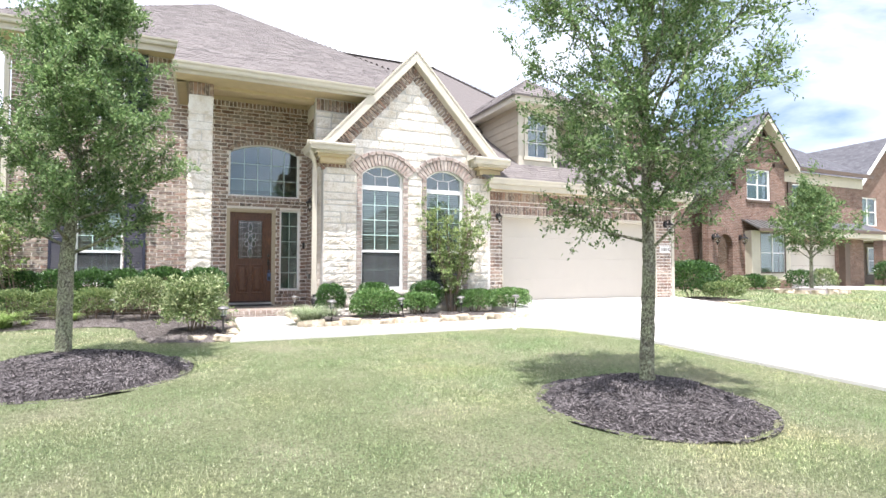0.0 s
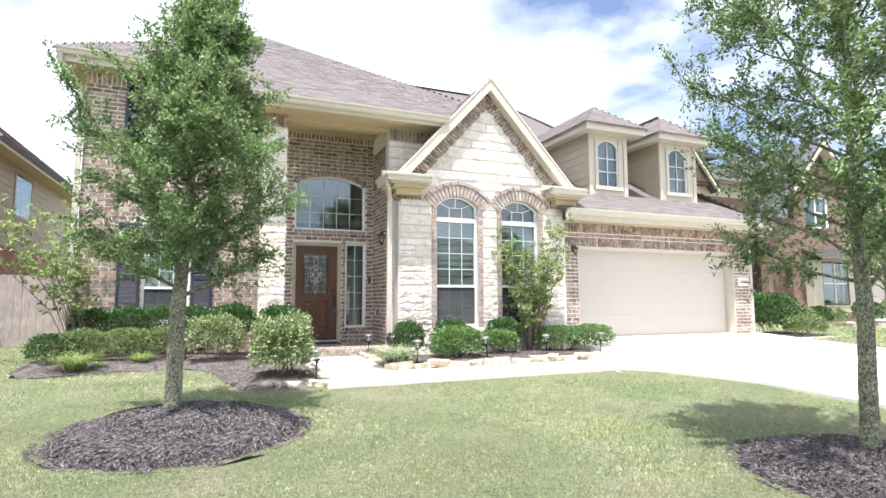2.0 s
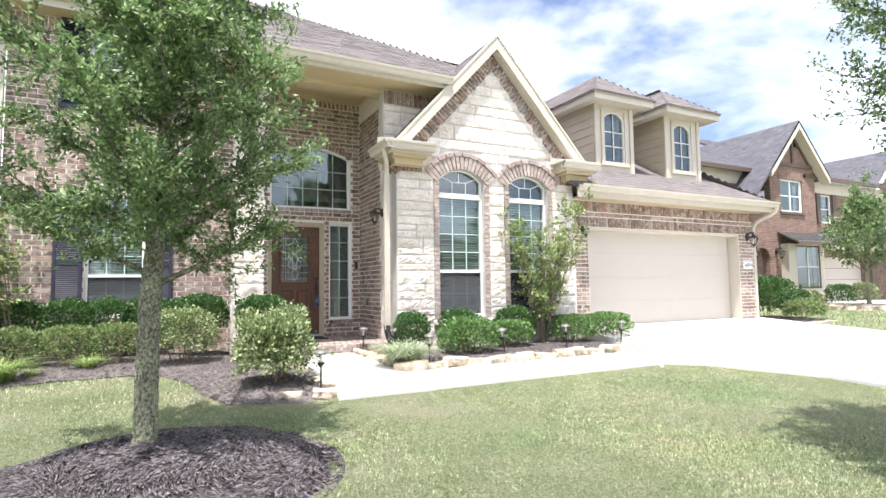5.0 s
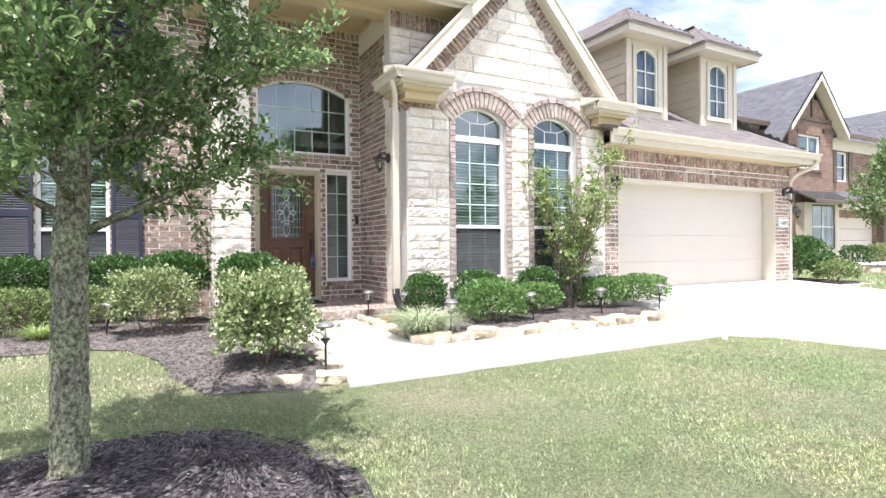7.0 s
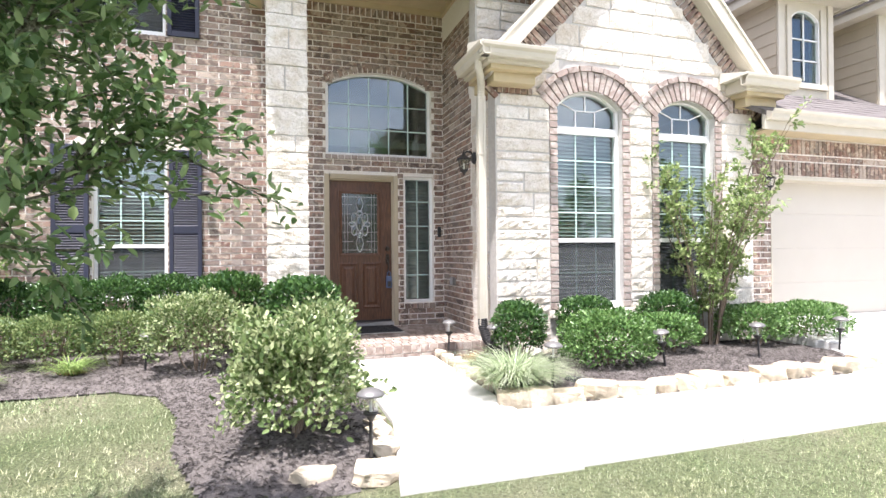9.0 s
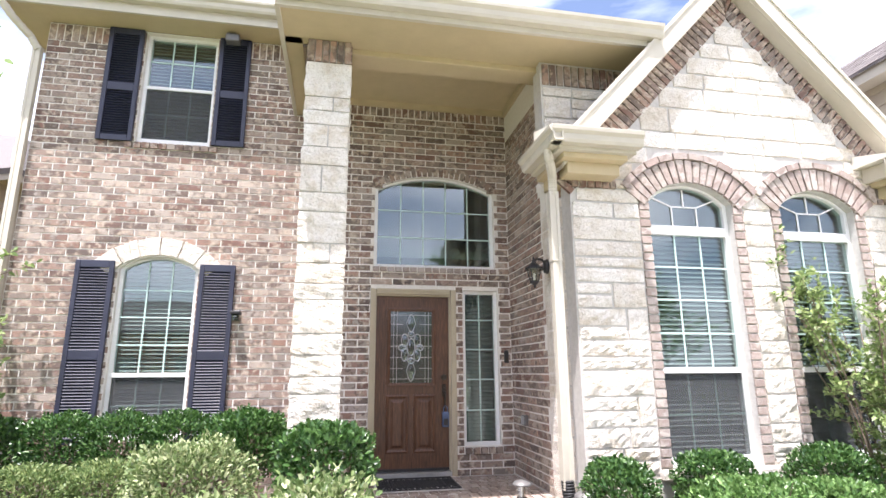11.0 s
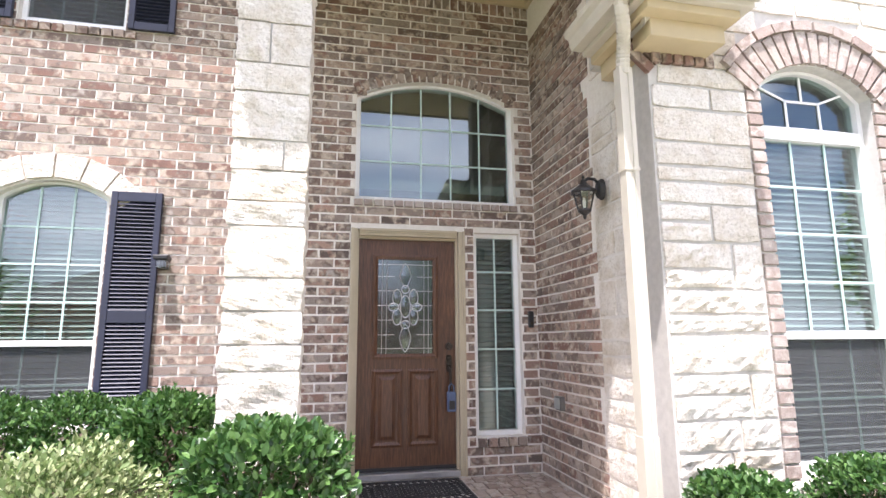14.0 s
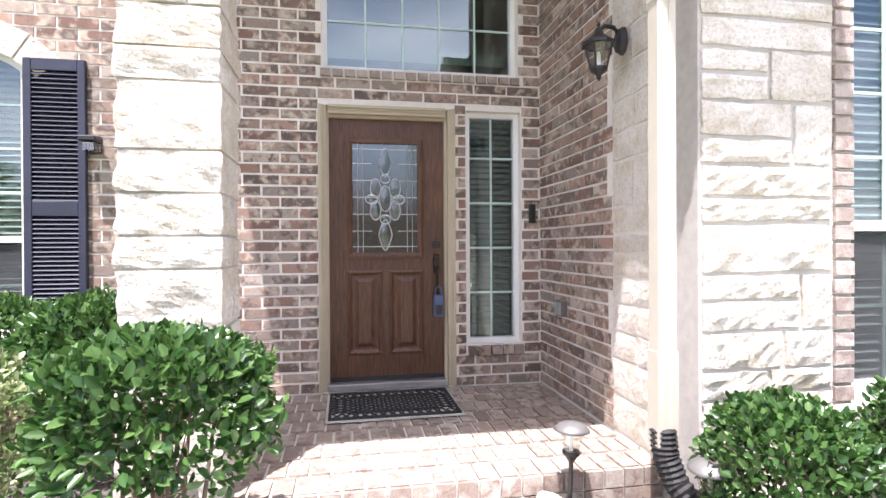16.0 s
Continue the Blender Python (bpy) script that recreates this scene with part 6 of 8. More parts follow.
def stem_shrub(x, y, z0, height, lean, spread, stems, leaves, length, width, material, seed, label, bare=0.3):
    """An open multi-stemmed shrub with loose sprays of leaves."""
    rng = np.random.default_rng(seed)
    ob = thing("tall_shrub", x, y, z0, label, "shrub")
    bm = bmesh.new()
    spots = []
    for k in range(stems):
        a = k * 2.4 + rng.normal() * 0.3
        h = height * rng.uniform(0.6, 1.0)
        s = spread * rng.uniform(0.3, 1.0)
        foot = Vector((x + 0.07 * math.cos(a), y + 0.07 * math.sin(a), z0 - 0.05))
        p1 = foot + Vector((math.cos(a) * s * 0.25 + lean[0] * 0.3, math.sin(a) * s * 0.25, h * 0.45))
        p2 = foot + Vector((math.cos(a) * s * 0.65 + lean[0] * 0.7, math.sin(a) * s * 0.65 + lean[1] * 0.6, h * 0.78))
        p3 = foot + Vector((math.cos(a) * s + lean[0], math.sin(a) * s + lean[1], h))
        tube(bm, [foot, p1, p2, p3], [0.009, 0.007, 0.0045, 0.002], 6)
        for _ in range(int(10 + 8 * rng.random())):
            t = rng.uniform(bare, 1.0)
            q = [foot, p1, p2, p3]
            i = min(2, int(t * 3))
            b = q[i].lerp(q[i + 1], min(1, t * 3 - i))
            d = Vector((rng.normal(), rng.normal(), abs(rng.normal()) * 0.7 + 0.15)).normalized()
            ln = rng.uniform(0.12, 0.34)
            tube(bm, [b, b + d * ln * 0.5, b + d * ln - Vector((0, 0, 0.03))], [0.004, 0.003, 0.0015], 4)
            spots.append((b, b + d * ln))
    tagged(part("branchwork", bm, M_TWIG, ob), kind="stuff")
    per = max(1, leaves // len(spots))
    n = per * len(spots)
    A = np.repeat(np.array([[p[:] for p in s] for s in spots]), per, axis=0)
    t = rng.uniform(0.2, 1.1, n)[:, None]
    pos = A[:, 0] + (A[:, 1] - A[:, 0]) * t + unit_noise(rng, n) * rng.uniform(0, 0.05, (n, 1))
    out = A[:, 1] - A[:, 0]
    out /= np.linalg.norm(out, axis=1, keepdims=True)
    axis = out * 0.6 + unit_noise(rng, n) * 0.8 + np.array([0, 0, -0.1])
    leaf_mesh("foliage", pos, axis, unit_noise(rng, n) * 0.7 + np.array([0, 0, 0.9]), rng.uniform(0.7, 1.2, n) * length, rng.uniform(0.7, 1.2, n) * width, material, ob)
    return ob


stem_shrub(4.80, 10.28, 0.03, 2.75, (0.05, -0.05), 0.95, 22, 7600, 0.058, 0.0165, M_SPRAY, 81, "tall airy multi-stemmed yellow-green shrub before the limestone window", 0.16)
stem_shrub(-3.05, 11.85, 0.03, 2.85, (-0.75, -0.1), 0.85, 13, 2600, 0.075, 0.021, M_SPRAY, 82, "tall straggly thin-leaved shrub at the brick corner", 0.3)


def grass_tuft(name, x, y, z0, r, h, count, seed, material, label, dry=0):
    rng = np.random.default_rng(seed)
    ob = thing(name, x, y, z0, label, "grass clump")
    for nm, cnt, mt, hh in (("green_foliage", count, material, h), ("dry_foliage", dry, M_DRY, h * 0.45)):
        if not cnt:
            continue
        verts, faces = [], []
        for _ in range(cnt):
            a = rng.uniform(0, 6.283)
            out = Vector((math.cos(a), math.sin(a), 0))
            side = Vector((-out.y, out.x, 0))
            ln = hh * rng.uniform(0.75, 1.5)
            w = rng.uniform(0.0025, 0.0055)
            lift = rng.uniform(1.12, 1.56)
            b = Vector((x, y, z0 - 0.01)) + Vector((rng.normal() * r * 0.18, rng.normal() * r * 0.18, 0))
            k = len(verts)
            for i in range(6):
                s = i / 5
                ang = lift * (1 - s) - 0.5 * s * (1.2 - lift * 0.5)
                if i:
                    p = p + (out * math.cos(max(ang, -1.2)) + Vector((0, 0, math.sin(ang)))) * (ln / 5)
                else:
                    p = b
                p.z = max(p.z, z0 + 0.005) if i else p.z
                ww = w * (1 - s) ** 0.6
                verts += [(p - side * ww)[:], (p + side * ww)[:]]
                p = p.copy()
            for i in range(5):
                j = k + 2 * i
                faces.append((j, j + 1, j + 3, j + 2))
        tagged(raw_part(nm, verts, faces, mt, ob), kind="stuff")
    return ob


grass_tuft("liriope_clump", 1.66, 9.16, 0.05, 0.30, 0.50, 1500, 91, M_BLADE, "variegated strap-leaf grass clump at the path corner")
grass_tuft("daylily_clump", -2.85, 10.5, 0.05, 0.3, 0.44, 520, 92, M_LILY, "arching green grass clump at the bed edge")
grass_tuft("daylily_clump", -2.05, 11.05, 0.05, 0.2, 0.32, 260, 93, M_LILY, "small green grass clump with dry brown leaves", 70)
grass_tuft("daylily_clump", -2.6, 10.75, 0.05, 0.14, 0.18, 70, 94, M_LILY, "tiny green grass clump at the bed edge", 20)
grass_tuft("liriope_clump", 1.78, 10.45, 0.05, 0.16, 0.16, 60, 95, M_DRY, "short dry grass clump beside the path light")

# ---- beds, mounds and lawn ----
LEFT_BED = [(0.52, 10.9), (0.52, 8.8), (0.34, 7.85), (0.0, 7.82), (-0.6, 7.98), (-0.82, 8.65), (-0.9, 9.4), (-1.15, 10.12), (-1.55, 10.42), (-2.35, 10.42), (-3.2, 10.05), (-3.62, 10.3), (-3.75, 12.6), (0.1, 12.6), (0.1, 10.95)]
RIGHT_BED = [(1.52, 10.92), (1.5, 8.95), (1.46, 8.80), (5.0, 8.80), (5.75, 9.05), (6.12, 9.15), (6.05, 10.68), (2.1, 10.68), (2.1, 10.95)]
FAR_BED = [(11.9, 10.6), (12.3, 10.2), (14.2, 10.3), (14.4, 12.2), (11.6, 12.3)]


def inside(poly, px, py):
    px, py = np.asarray(px), np.asarray(py)
    hit = np.zeros(px.shape, bool)
    for (ax, ay), (bx, by) in zip(poly, poly[1:] + poly[:1]):
        cross = ((ay > py) != (by > py)) & (px < (bx - ax) * (py - ay) / ((by - ay) or 1e-9) + ax)
        hit ^= cross
    return hit


def gz_np(px, py):
    z = np.where(py > -6, -0.034 * np.maximum(0.0, 8.4 - py), -0.49)
    z = z + np.where((py > 8.4) & (px < -3.5), 0.02 * np.minimum(3.0, py - 8.4), 0)
    return z + np.where(px > 11.5, np.minimum(0.12, 0.03 * (px - 11.5)), 0)


def bed_height(poly, px, py):
    e = np.full(np.shape(px), 9.0)
    for (ax, ay), (bx, by) in zip(poly, poly[1:] + poly[:1]):
        L2 = (bx - ax) ** 2 + (by - ay) ** 2
        t = np.clip(((px - ax) * (bx - ax) + (py - ay) * (by - ay)) / L2, 0, 1)
        e = np.minimum(e, np.hypot(px - ax - t * (bx - ax), py - ay - t * (by - ay)))
    return gz_np(px, py) + 0.012 + 0.06 * np.minimum(1, e / 0.5)


def chips(name, px, py, pz, material, parent, seed, lo=0.02, hi=0.075, wide=0.009):
    """Loose bark slivers that lie about."""
    rng = np.random.default_rng(seed)
    n = len(px)
    a = rng.uniform(0, 6.283, n)
    tilt = rng.normal(0, 0.28, n)
    ax = np.stack([np.cos(a) * np.cos(tilt), np.sin(a) * np.cos(tilt), np.sin(tilt)], 1)
    sd = np.stack([-np.sin(a), np.cos(a), rng.normal(0, 0.4, n)], 1)
    L, W = rng.uniform(lo, hi, n)[:, None], (rng.uniform(0.4, 1.3, n) * wide)[:, None]
    c = np.stack([px, py, pz + 0.006], 1)
    v = np.empty((n, 5, 3))
    v[:, 0], v[:, 1] = c - ax * L / 2 - sd * W * 0.5, c + ax * L / 2 - sd * W * 0.35
    v[:, 2], v[:, 3] = c + ax * L / 2 + sd * W * 0.35, c - ax * L / 2 + sd * W * 0.5
    v[:, 4] = c + np.array([0, 0, 0.008])
    tri = np.array([[0, 1, 4], [1, 2, 4], [2, 3, 4], [3, 0, 4]])
    f = (np.arange(n)[:, None, None] * 5 + tri[None]).reshape(-1, 3)
    return tagged(tri_mesh(name, v.reshape(-1, 3), f, material, parent), kind="stuff")


def bed(name, poly, material, label, count, seed):
    xs = [p[0] for p in poly]
    ys = [p[1] for p in poly]
    step = 0.03
    X, Y = np.meshgrid(np.arange(min(xs) - step, max(xs) + step, step), np.arange(min(ys) - step, max(ys) + step, step))
    Z = bed_height(poly, X, Y) + np.array([[0.012 * noise.noise(Vector((a * 5, b * 5, 1))) for a, b in zip(ra, rb)] for ra, rb in zip(X, Y)])
    ok = inside(poly, X[:-1, :-1] + step / 2, Y[:-1, :-1] + step / 2)
    w = X.shape[1]
    j, i = np.nonzero(ok)
    k = j * w + i
    f = np.concatenate([np.stack([k, k + 1, k + w + 1], 1), np.stack([k, k + w + 1, k + w], 1)])
    ob = tagged(tri_mesh(name, np.stack([X, Y, Z], -1).reshape(-1, 3), f, material), label, "mulch bed", kind="stuff")
    rng = np.random.default_rng(seed)
    px, py = rng.uniform(min(xs), max(xs), count), rng.uniform(min(ys), max(ys), count)
    keep = inside(poly, px, py)
    px, py = px[keep], py[keep]
    tagged(chips("mulch_chips", px, py, bed_height(poly, px, py), material, None, seed, 0.015, 0.055, 0.006), "loose weathered bark chips over a planting bed", "mulch", kind="stuff")
    return ob


bed("mulch_bed", LEFT_BED, M_MULCH_OLD, "weathered brown mulch in the planting bed by the brick wall", 26000, 101)
bed("mulch_bed", RIGHT_BED, M_MULCH_OLD, "weathered dark mulch in the stone-edged bed", 20000, 102)
bed("mulch_bed", FAR_BED, M_MULCH_OLD, "mulch round the bushes past the driveway", 5000, 103)


def mound(x, y, r, h, seed):
    rings, seg = 22, 72
    verts, faces = [], []
    edge = [r * (1 + 0.05 * noise.noise(Vector((math.cos(2 * math.pi * k / seg) * 1.6, math.sin(2 * math.pi * k / seg) * 1.6, seed)))) for k in range(seg)]

    def height(px, py):
        d = math.hypot(px - x, py - y) / r
        base = ground_z(px, py)
        rise = h * (1 - min(1, d / 0.9) ** 2) if d < 0.9 else 0
        return base + rise - 0.035 * math.exp(-((d - 0.95) / 0.05) ** 2) + 0.018 + 0.022 * noise.noise(Vector((px * 4, py * 4, 2))) + 0.012 * noise.noise(Vector((px * 14, py * 14, 4)))

    for j in range(rings + 1):
        for k in range(seg):
            t = 2 * math.pi * k / seg
            rr = edge[k] * j / rings
            px, py = x + rr * math.cos(t), y + rr * math.sin(t)
            verts.append((px, py, height(px, py)))
    for j in range(rings):
        for k in range(seg):
            faces.append((j * seg + k, j * seg + (k + 1) % seg, (j + 1) * seg + (k + 1) % seg, (j + 1) * seg + k))
    ob = tagged(raw_part("mulch_mound", verts, faces, M_MULCH, smooth=True), "dark mulch mound ringed by a cut edge, round a tree", "mulch mound", kind="stuff")
    rng = np.random.default_rng(seed)
    n = 21000
    rr, t = r * 0.99 * np.sqrt(rng.uniform(0, 1, n)), rng.uniform(0, 6.283, n)
    px, py = x + rr * np.cos(t), y + rr * np.sin(t)
    pz = np.array([height(a, b) for a, b in zip(px, py)])
    tagged(chips("mulch_chips", px, py, pz, M_MULCH, None, seed, 0.014, 0.062, 0.009), "loose dark bark slivers on a tree mound", "mulch", kind="stuff")
    return ob


MOUNDS = [(-1.15, 6.30, 1.08, 0.17), (3.43, 3.43, 0.94, 0.17)]
for k, mm in enumerate(MOUNDS):
    mound(*mm, 110 + k)


def lawn(name, x0, x1, y0, y1, per_m2, seed, lo, hi, wide, label):
    rng = np.random.default_rng(seed)
    n = int((x1 - x0) * (y1 - y0) * per_m2)
    px, py = rng.uniform(x0, x1, n), rng.uniform(y0, y1, n)
    ok = ~inside(LEFT_BED, px, py) & ~inside(RIGHT_BED, px, py) & ~inside(FAR_BED, px, py)
    for mx, my, mr, _ in MOUNDS:
        ok &= np.hypot(px - mx, py - my) > mr * (0.985 + 0.03 * rng.normal(size=n))
    ok &= ~((px > 0.33) & (px < 5.9) & (py > 7.73 + 0.012 * rng.normal(size=n)) & (py < 13))
    ok &= ~((px > 4.85) & (px < 5.9) & (py > 7.74 - 1.3 * np.clip((px - 4.9) / 0.95, 0, 1) ** 2))
    ok &= ~((px > 5.85) & (px < 11.86)) & ~((px > -3.4) & (py > 12.6) & (px < 11.9))
    px, py = px[ok], py[ok]
    n = len(px)
    a = rng.uniform(0, 6.283, n)
    lean = rng.uniform(0.35, 1.4, n)
    L = rng.uniform(lo, hi, n)
    wave = rng.uniform(0, 6.283, (5, 2))
    patch = sum(np.sin(px * f + wave[k, 0] + 1.3 * np.sin(py * f * 0.7)) * np.sin(py * f * 1.1 + wave[k, 1] + 1.1 * np.sin(px * f * 0.8)) for k, f in enumerate((1.3, 5.0, 13.0, 29.0, 47.0))) / 2.2
    L = L * (1 + 0.28 * patch)
    d = np.stack([np.cos(a) * np.sin(lean), np.sin(a) * np.sin(lean), np.cos(lean)], 1)
    s = np.stack([-np.sin(a), np.cos(a), np.zeros(n)], 1) * (rng.uniform(0.6, 1.2, n) * wide / 2)[:, None]
    b = np.stack([px, py, gz_np(px, py) - 0.004], 1)
    v = np.empty((n, 3, 3))
    v[:, 0], v[:, 1], v[:, 2] = b - s, b + s, b + d * L[:, None]
    return tagged(tri_mesh(name, v.reshape(-1, 3), np.arange(n * 3).reshape(-1, 3), M_GRASS), label, "lawn grass", kind="stuff")


lawn("lawn_grass", -4.5, 5.95, 0.6, 8.4, 11500, 120, 0.014, 0.032, 0.0042, "short sunlit turf with green and dry straw blades")
lawn("lawn_grass", -9.0, 0.4, 8.4, 16.0, 1700, 121, 0.025, 0.05, 0.009, "short sunlit turf beside the planting bed")
lawn("lawn_grass", -9.0, -4.5, 2.0, 8.4, 1500, 122, 0.025, 0.05, 0.009, "short sunlit turf towards the fence")
lawn("lawn_grass", 11.86, 26.0, 2.5, 15.0, 700, 123, 0.03, 0.08, 0.018, "short sunlit turf of the neighbouring lawn")
lawn("lawn_grass", -4.5, 5.95, -1.2, 0.6, 1200, 124, 0.03, 0.062, 0.009, "short turf at the foot of the lawn")

# ---- edging stones ----
def edge_stone(x, y, z, lx, ly, h, turn, seed):
    rnd = random.Random(seed)
    bm = bmesh.new()
    box(bm, -lx / 2, lx / 2, -ly / 2, ly / 2, -0.03, h)
    bmesh.ops.subdivide_edges(bm, edges=list(bm.edges), cuts=2, use_grid_fill=True)
    off = Vector((seed * 1.7, seed * 0.3, 0))
    for v in bm.verts:
        c = v.co
        pull = 1 - 0.3 * (abs(c.x) / (lx / 2)) ** 3 * (abs(c.y) / (ly / 2)) ** 3
        v.co = Vector((c.x * pull, c.y * pull, c.z)) + Vector((noise.noise(c * 9 + off), noise.noise(c * 9 + off * 2), noise.noise(c * 8 + off * 3) * 0.5)) * 0.042
    bmesh.ops.bevel(bm, geom=list(bm.edges), offset=0.004, segments=1, affect='EDGES')
    ob = part("edging_stone", bm, M_EDGE_STONE)
    ob.matrix_world = pose(x, y, z, rnd.uniform(-6, 6), rnd.uniform(-6, 6), turn)
    return tagged(ob, "pale rough limestone edging stone at the bed", "edging stone", "bed edging stones")


srnd = random.Random(77)
sx, sk = 1.42, 0
while sx < 6.1:
    lx = srnd.uniform(0.26, 0.46)
    edge_y = 8.87 + (0.0 if sx < 4.9 else (sx - 4.9) * 0.22)
    edge_stone(sx + lx / 2, edge_y + srnd.uniform(-0.025, 0.025), 0.02, lx, srnd.uniform(0.19, 0.28), srnd.uniform(0.07, 0.12), srnd.uniform(-12, 12) + (0 if sx < 4.9 else 12), 200 + sk)
    sx += lx * 0.88
    sk += 1
sy = 9.0
while sy < 10.8:
    ly = srnd.uniform(0.16, 0.28)
    edge_stone(1.58 + srnd.uniform(-0.02, 0.02), sy + ly / 2, 0.03, srnd.uniform(0.14, 0.2), ly, srnd.uniform(0.05, 0.08), srnd.uniform(-14, 14), 300 + sk)
    sy += ly * 1.02
    sk += 1
for x, y, lx, ly, t in ((-0.05, 8.02, 0.24, 0.15, 10), (0.30, 7.97, 0.34, 0.22, 35), (0.40, 8.32, 0.30, 0.18, 80), (0.43, 8.60, 0.26, 0.17, 95), (0.43, 8.8, 0.19, 0.14, 100), (0.46, 9.6, 0.18, 0.13, 85), (0.45, 9.95, 0.2, 0.13, 92)):
    edge_stone(x, y, 0.01, lx, ly, 0.045, t, 400 + int(y * 10))
for k in range(9):
    edge_stone(12.15 + k * 0.27, 10.25 + 0.03 * (k % 2), 0.03, 0.26, 0.18, 0.06, k * 17 % 23 - 10, 500 + k)

# ---- path lights ----
def path_light(x, y, z, lean=(0, 0)):
    ob = thing("path_light", x, y, z, "grey solar path light with a domed cap, in mulch", "path light", "solar path lights")
    parts_ = []
    bm = bmesh.new()
    rod(bm, (0, 0, -0.06), (0, 0, 0.255), 0.011, seg=8)
    parts_.append(part("post", bm, M_BLACK))
    bm = bmesh.new()
    lathe(bm, [(0.014, 0.215), (0.03, 0.24), (0.042, 0.25), (0.042, 0.262), (0.02, 0.264)], seg=12)
    parts_.append(part("collar", bm, M_BLACK))
    bm = bmesh.new()
    lathe(bm, [(0.036, 0.262), (0.052, 0.36)], seg=14)
    g = part("lens", bm, M_LAMP_GLASS)
    g.visible_shadow = False
    parts_.append(g)
    bm = bmesh.new()
    lathe(bm, [(0.01, 0.262), (0.008, 0.33), (0.02, 0.352)], seg=8)
    parts_.append(part("led_stem", bm, M_VINYL))
    bm = bmesh.new()
    lathe(bm, [(0.072, 0.352), (0.082, 0.357), (0.076, 0.368), (0.055, 0.385), (0.02, 0.396), (0.004, 0.397)], seg=18)
    parts_.append(part("cap", bm, M_LAMP_GREY, smooth=True))
    for q in parts_:
        q.parent = ob
    ob.matrix_world = pose(x, y, z, lean[0], lean[1], 0)


for x, y, l in ((0.28, 8.09, (0, 0)), (2.02, 9.14, (3, 0)), (3.42, 9.42, (0, -9)), (4.63, 9.44, (0, -4)), (5.86, 9.49, (2, 2)), (1.66, 10.84, (0, 2)), (2.02, 10.36, (4, -3)), (-1.42, 11.0, (0, 5))):
    path_light(x, y, 0.05, l)
drain = thing("drain_pipe_end", 2.45, 9.02, 0.06, "black corrugated drain pipe end between edging stones", "drain pipe")
fine = [Vector((2.25, 9.3, 0.06)).lerp(Vector((2.42, 8.98, 0.075)), k / 14) for k in range(15)]
part("corrugated_tube", tube(bmesh.new(), fine, [0.05 if k % 2 else 0.043 for k in range(15)], 12), M_RUBBER, drain)
cap = thing("cleanout_cap", 4.7, 7.63, -0.01, "small white drain cap in the lawn", "drain cap")
part("lid", lathe(bmesh.new(), [(0.03, -0.05), (0.03, 0.01), (0.022, 0.02), (0.008, 0.022)], 4.7, 7.63, 12), M_WHITE, cap)

# ---- fence ----
fence = thing("fence", -5.9, 16.0, 0.0, "weathered grey wooden privacy fence across the side yard", "fence")
frnd = random.Random(8)
fx, fk = -9.4, 0
while fx < -3.45:
    w = 0.142
    top = 1.66 + frnd.uniform(-0.015, 0.015)
    bm = bmesh.new()
    prism(bm, [(fx, 0.0), (fx + w, 0.0), (fx + w, top - 0.03), (fx + w - 0.03, top), (fx + 0.03, top), (fx, top - 0.03)], 16.0 + frnd.uniform(-0.006, 0.006), 16.02 + frnd.uniform(0, 0.004))
    part("picket", bm, M_FENCE, fence)
    fx += w + frnd.uniform(0.003, 0.01)
for z in (0.35, 1.35):
    part("rail", boxes((-9.4, -3.45, 16.025, 16.065, z, z + 0.09)), M_FENCE, fence)
for x in (-9.0, -6.6, -4.2):
    part("post", boxes((x, x + 0.09, 16.07, 16.16, -0.1, 1.6)), M_FENCE, fence)


# ---- neighbouring houses ----
def far_brick_material(name, a, b, mortar):
    m, n, l, bs = shader(name, 0.9, spec=0.25)
    co = n.new("ShaderNodeTexCoord")
    sep = n.new("ShaderNodeSeparateXYZ")
    l.new(co.outputs["Object"], sep.inputs[0])
    add = n.new("ShaderNodeMath")
    add.operation = 'ADD'
    l.new(sep.outputs["X"], add.inputs[0])
    l.new(sep.outputs["Y"], add.inputs[1])
    cmb = n.new("ShaderNodeCombineXYZ")
    l.new(add.outputs[0], cmb.inputs["X"])
    l.new(sep.outputs["Z"], cmb.inputs["Y"])
    t = n.new("ShaderNodeTexBrick")
    t.inputs["Scale"].default_value = 1.0
    t.inputs["Brick Width"].default_value = 0.205
    t.inputs["Row Height"].default_value = 0.068
    t.inputs["Mortar Size"].default_value = 0.006
    t.inputs["Color1"].default_value = (*a, 1)
    t.inputs["Color2"].default_value = (*b, 1)
    t.inputs["Mortar"].default_value = (*mortar, 1)
    l.new(cmb.outputs[0], t.inputs["Vector"])
    mot = ramp(n, l, noise_node(n, l, 3.5, 6, 0.7), [(0.32, (0.7, 0.68, 0.66)), (0.68, (1.15, 1.12, 1.1))])
    l.new(blend(n, l, 'MULTIPLY', t.outputs["Color"], mot, 0.85), bs.inputs["Base Color"])
    bump(n, l, bs, t.outputs["Fac"], -0.3, 0.01)
    return m


M_FAR_BRICK = far_brick_material("far_brick", (0.15, 0.088, 0.068), (0.25, 0.155, 0.122), (0.36, 0.32, 0.28))
M_FAR_BRICK_WARM = far_brick_material("far_brick_warm", (0.25, 0.125, 0.085), (0.36, 0.215, 0.16), (0.46, 0.41, 0.36))
M_BRICK_SIDE = far_brick_material("house_side_brick", (0.30, 0.18, 0.13), (0.44, 0.31, 0.245), (0.55, 0.50, 0.43))
for w_ in (wall_west, wall_east, wall_back):
    w_.data.materials[0] = M_BRICK_SIDE


def plain_part(name, parent, material, *rows, bevel=0.0, label=""):
    return part(name, boxes(*rows, bevel=bevel), material, parent, label)


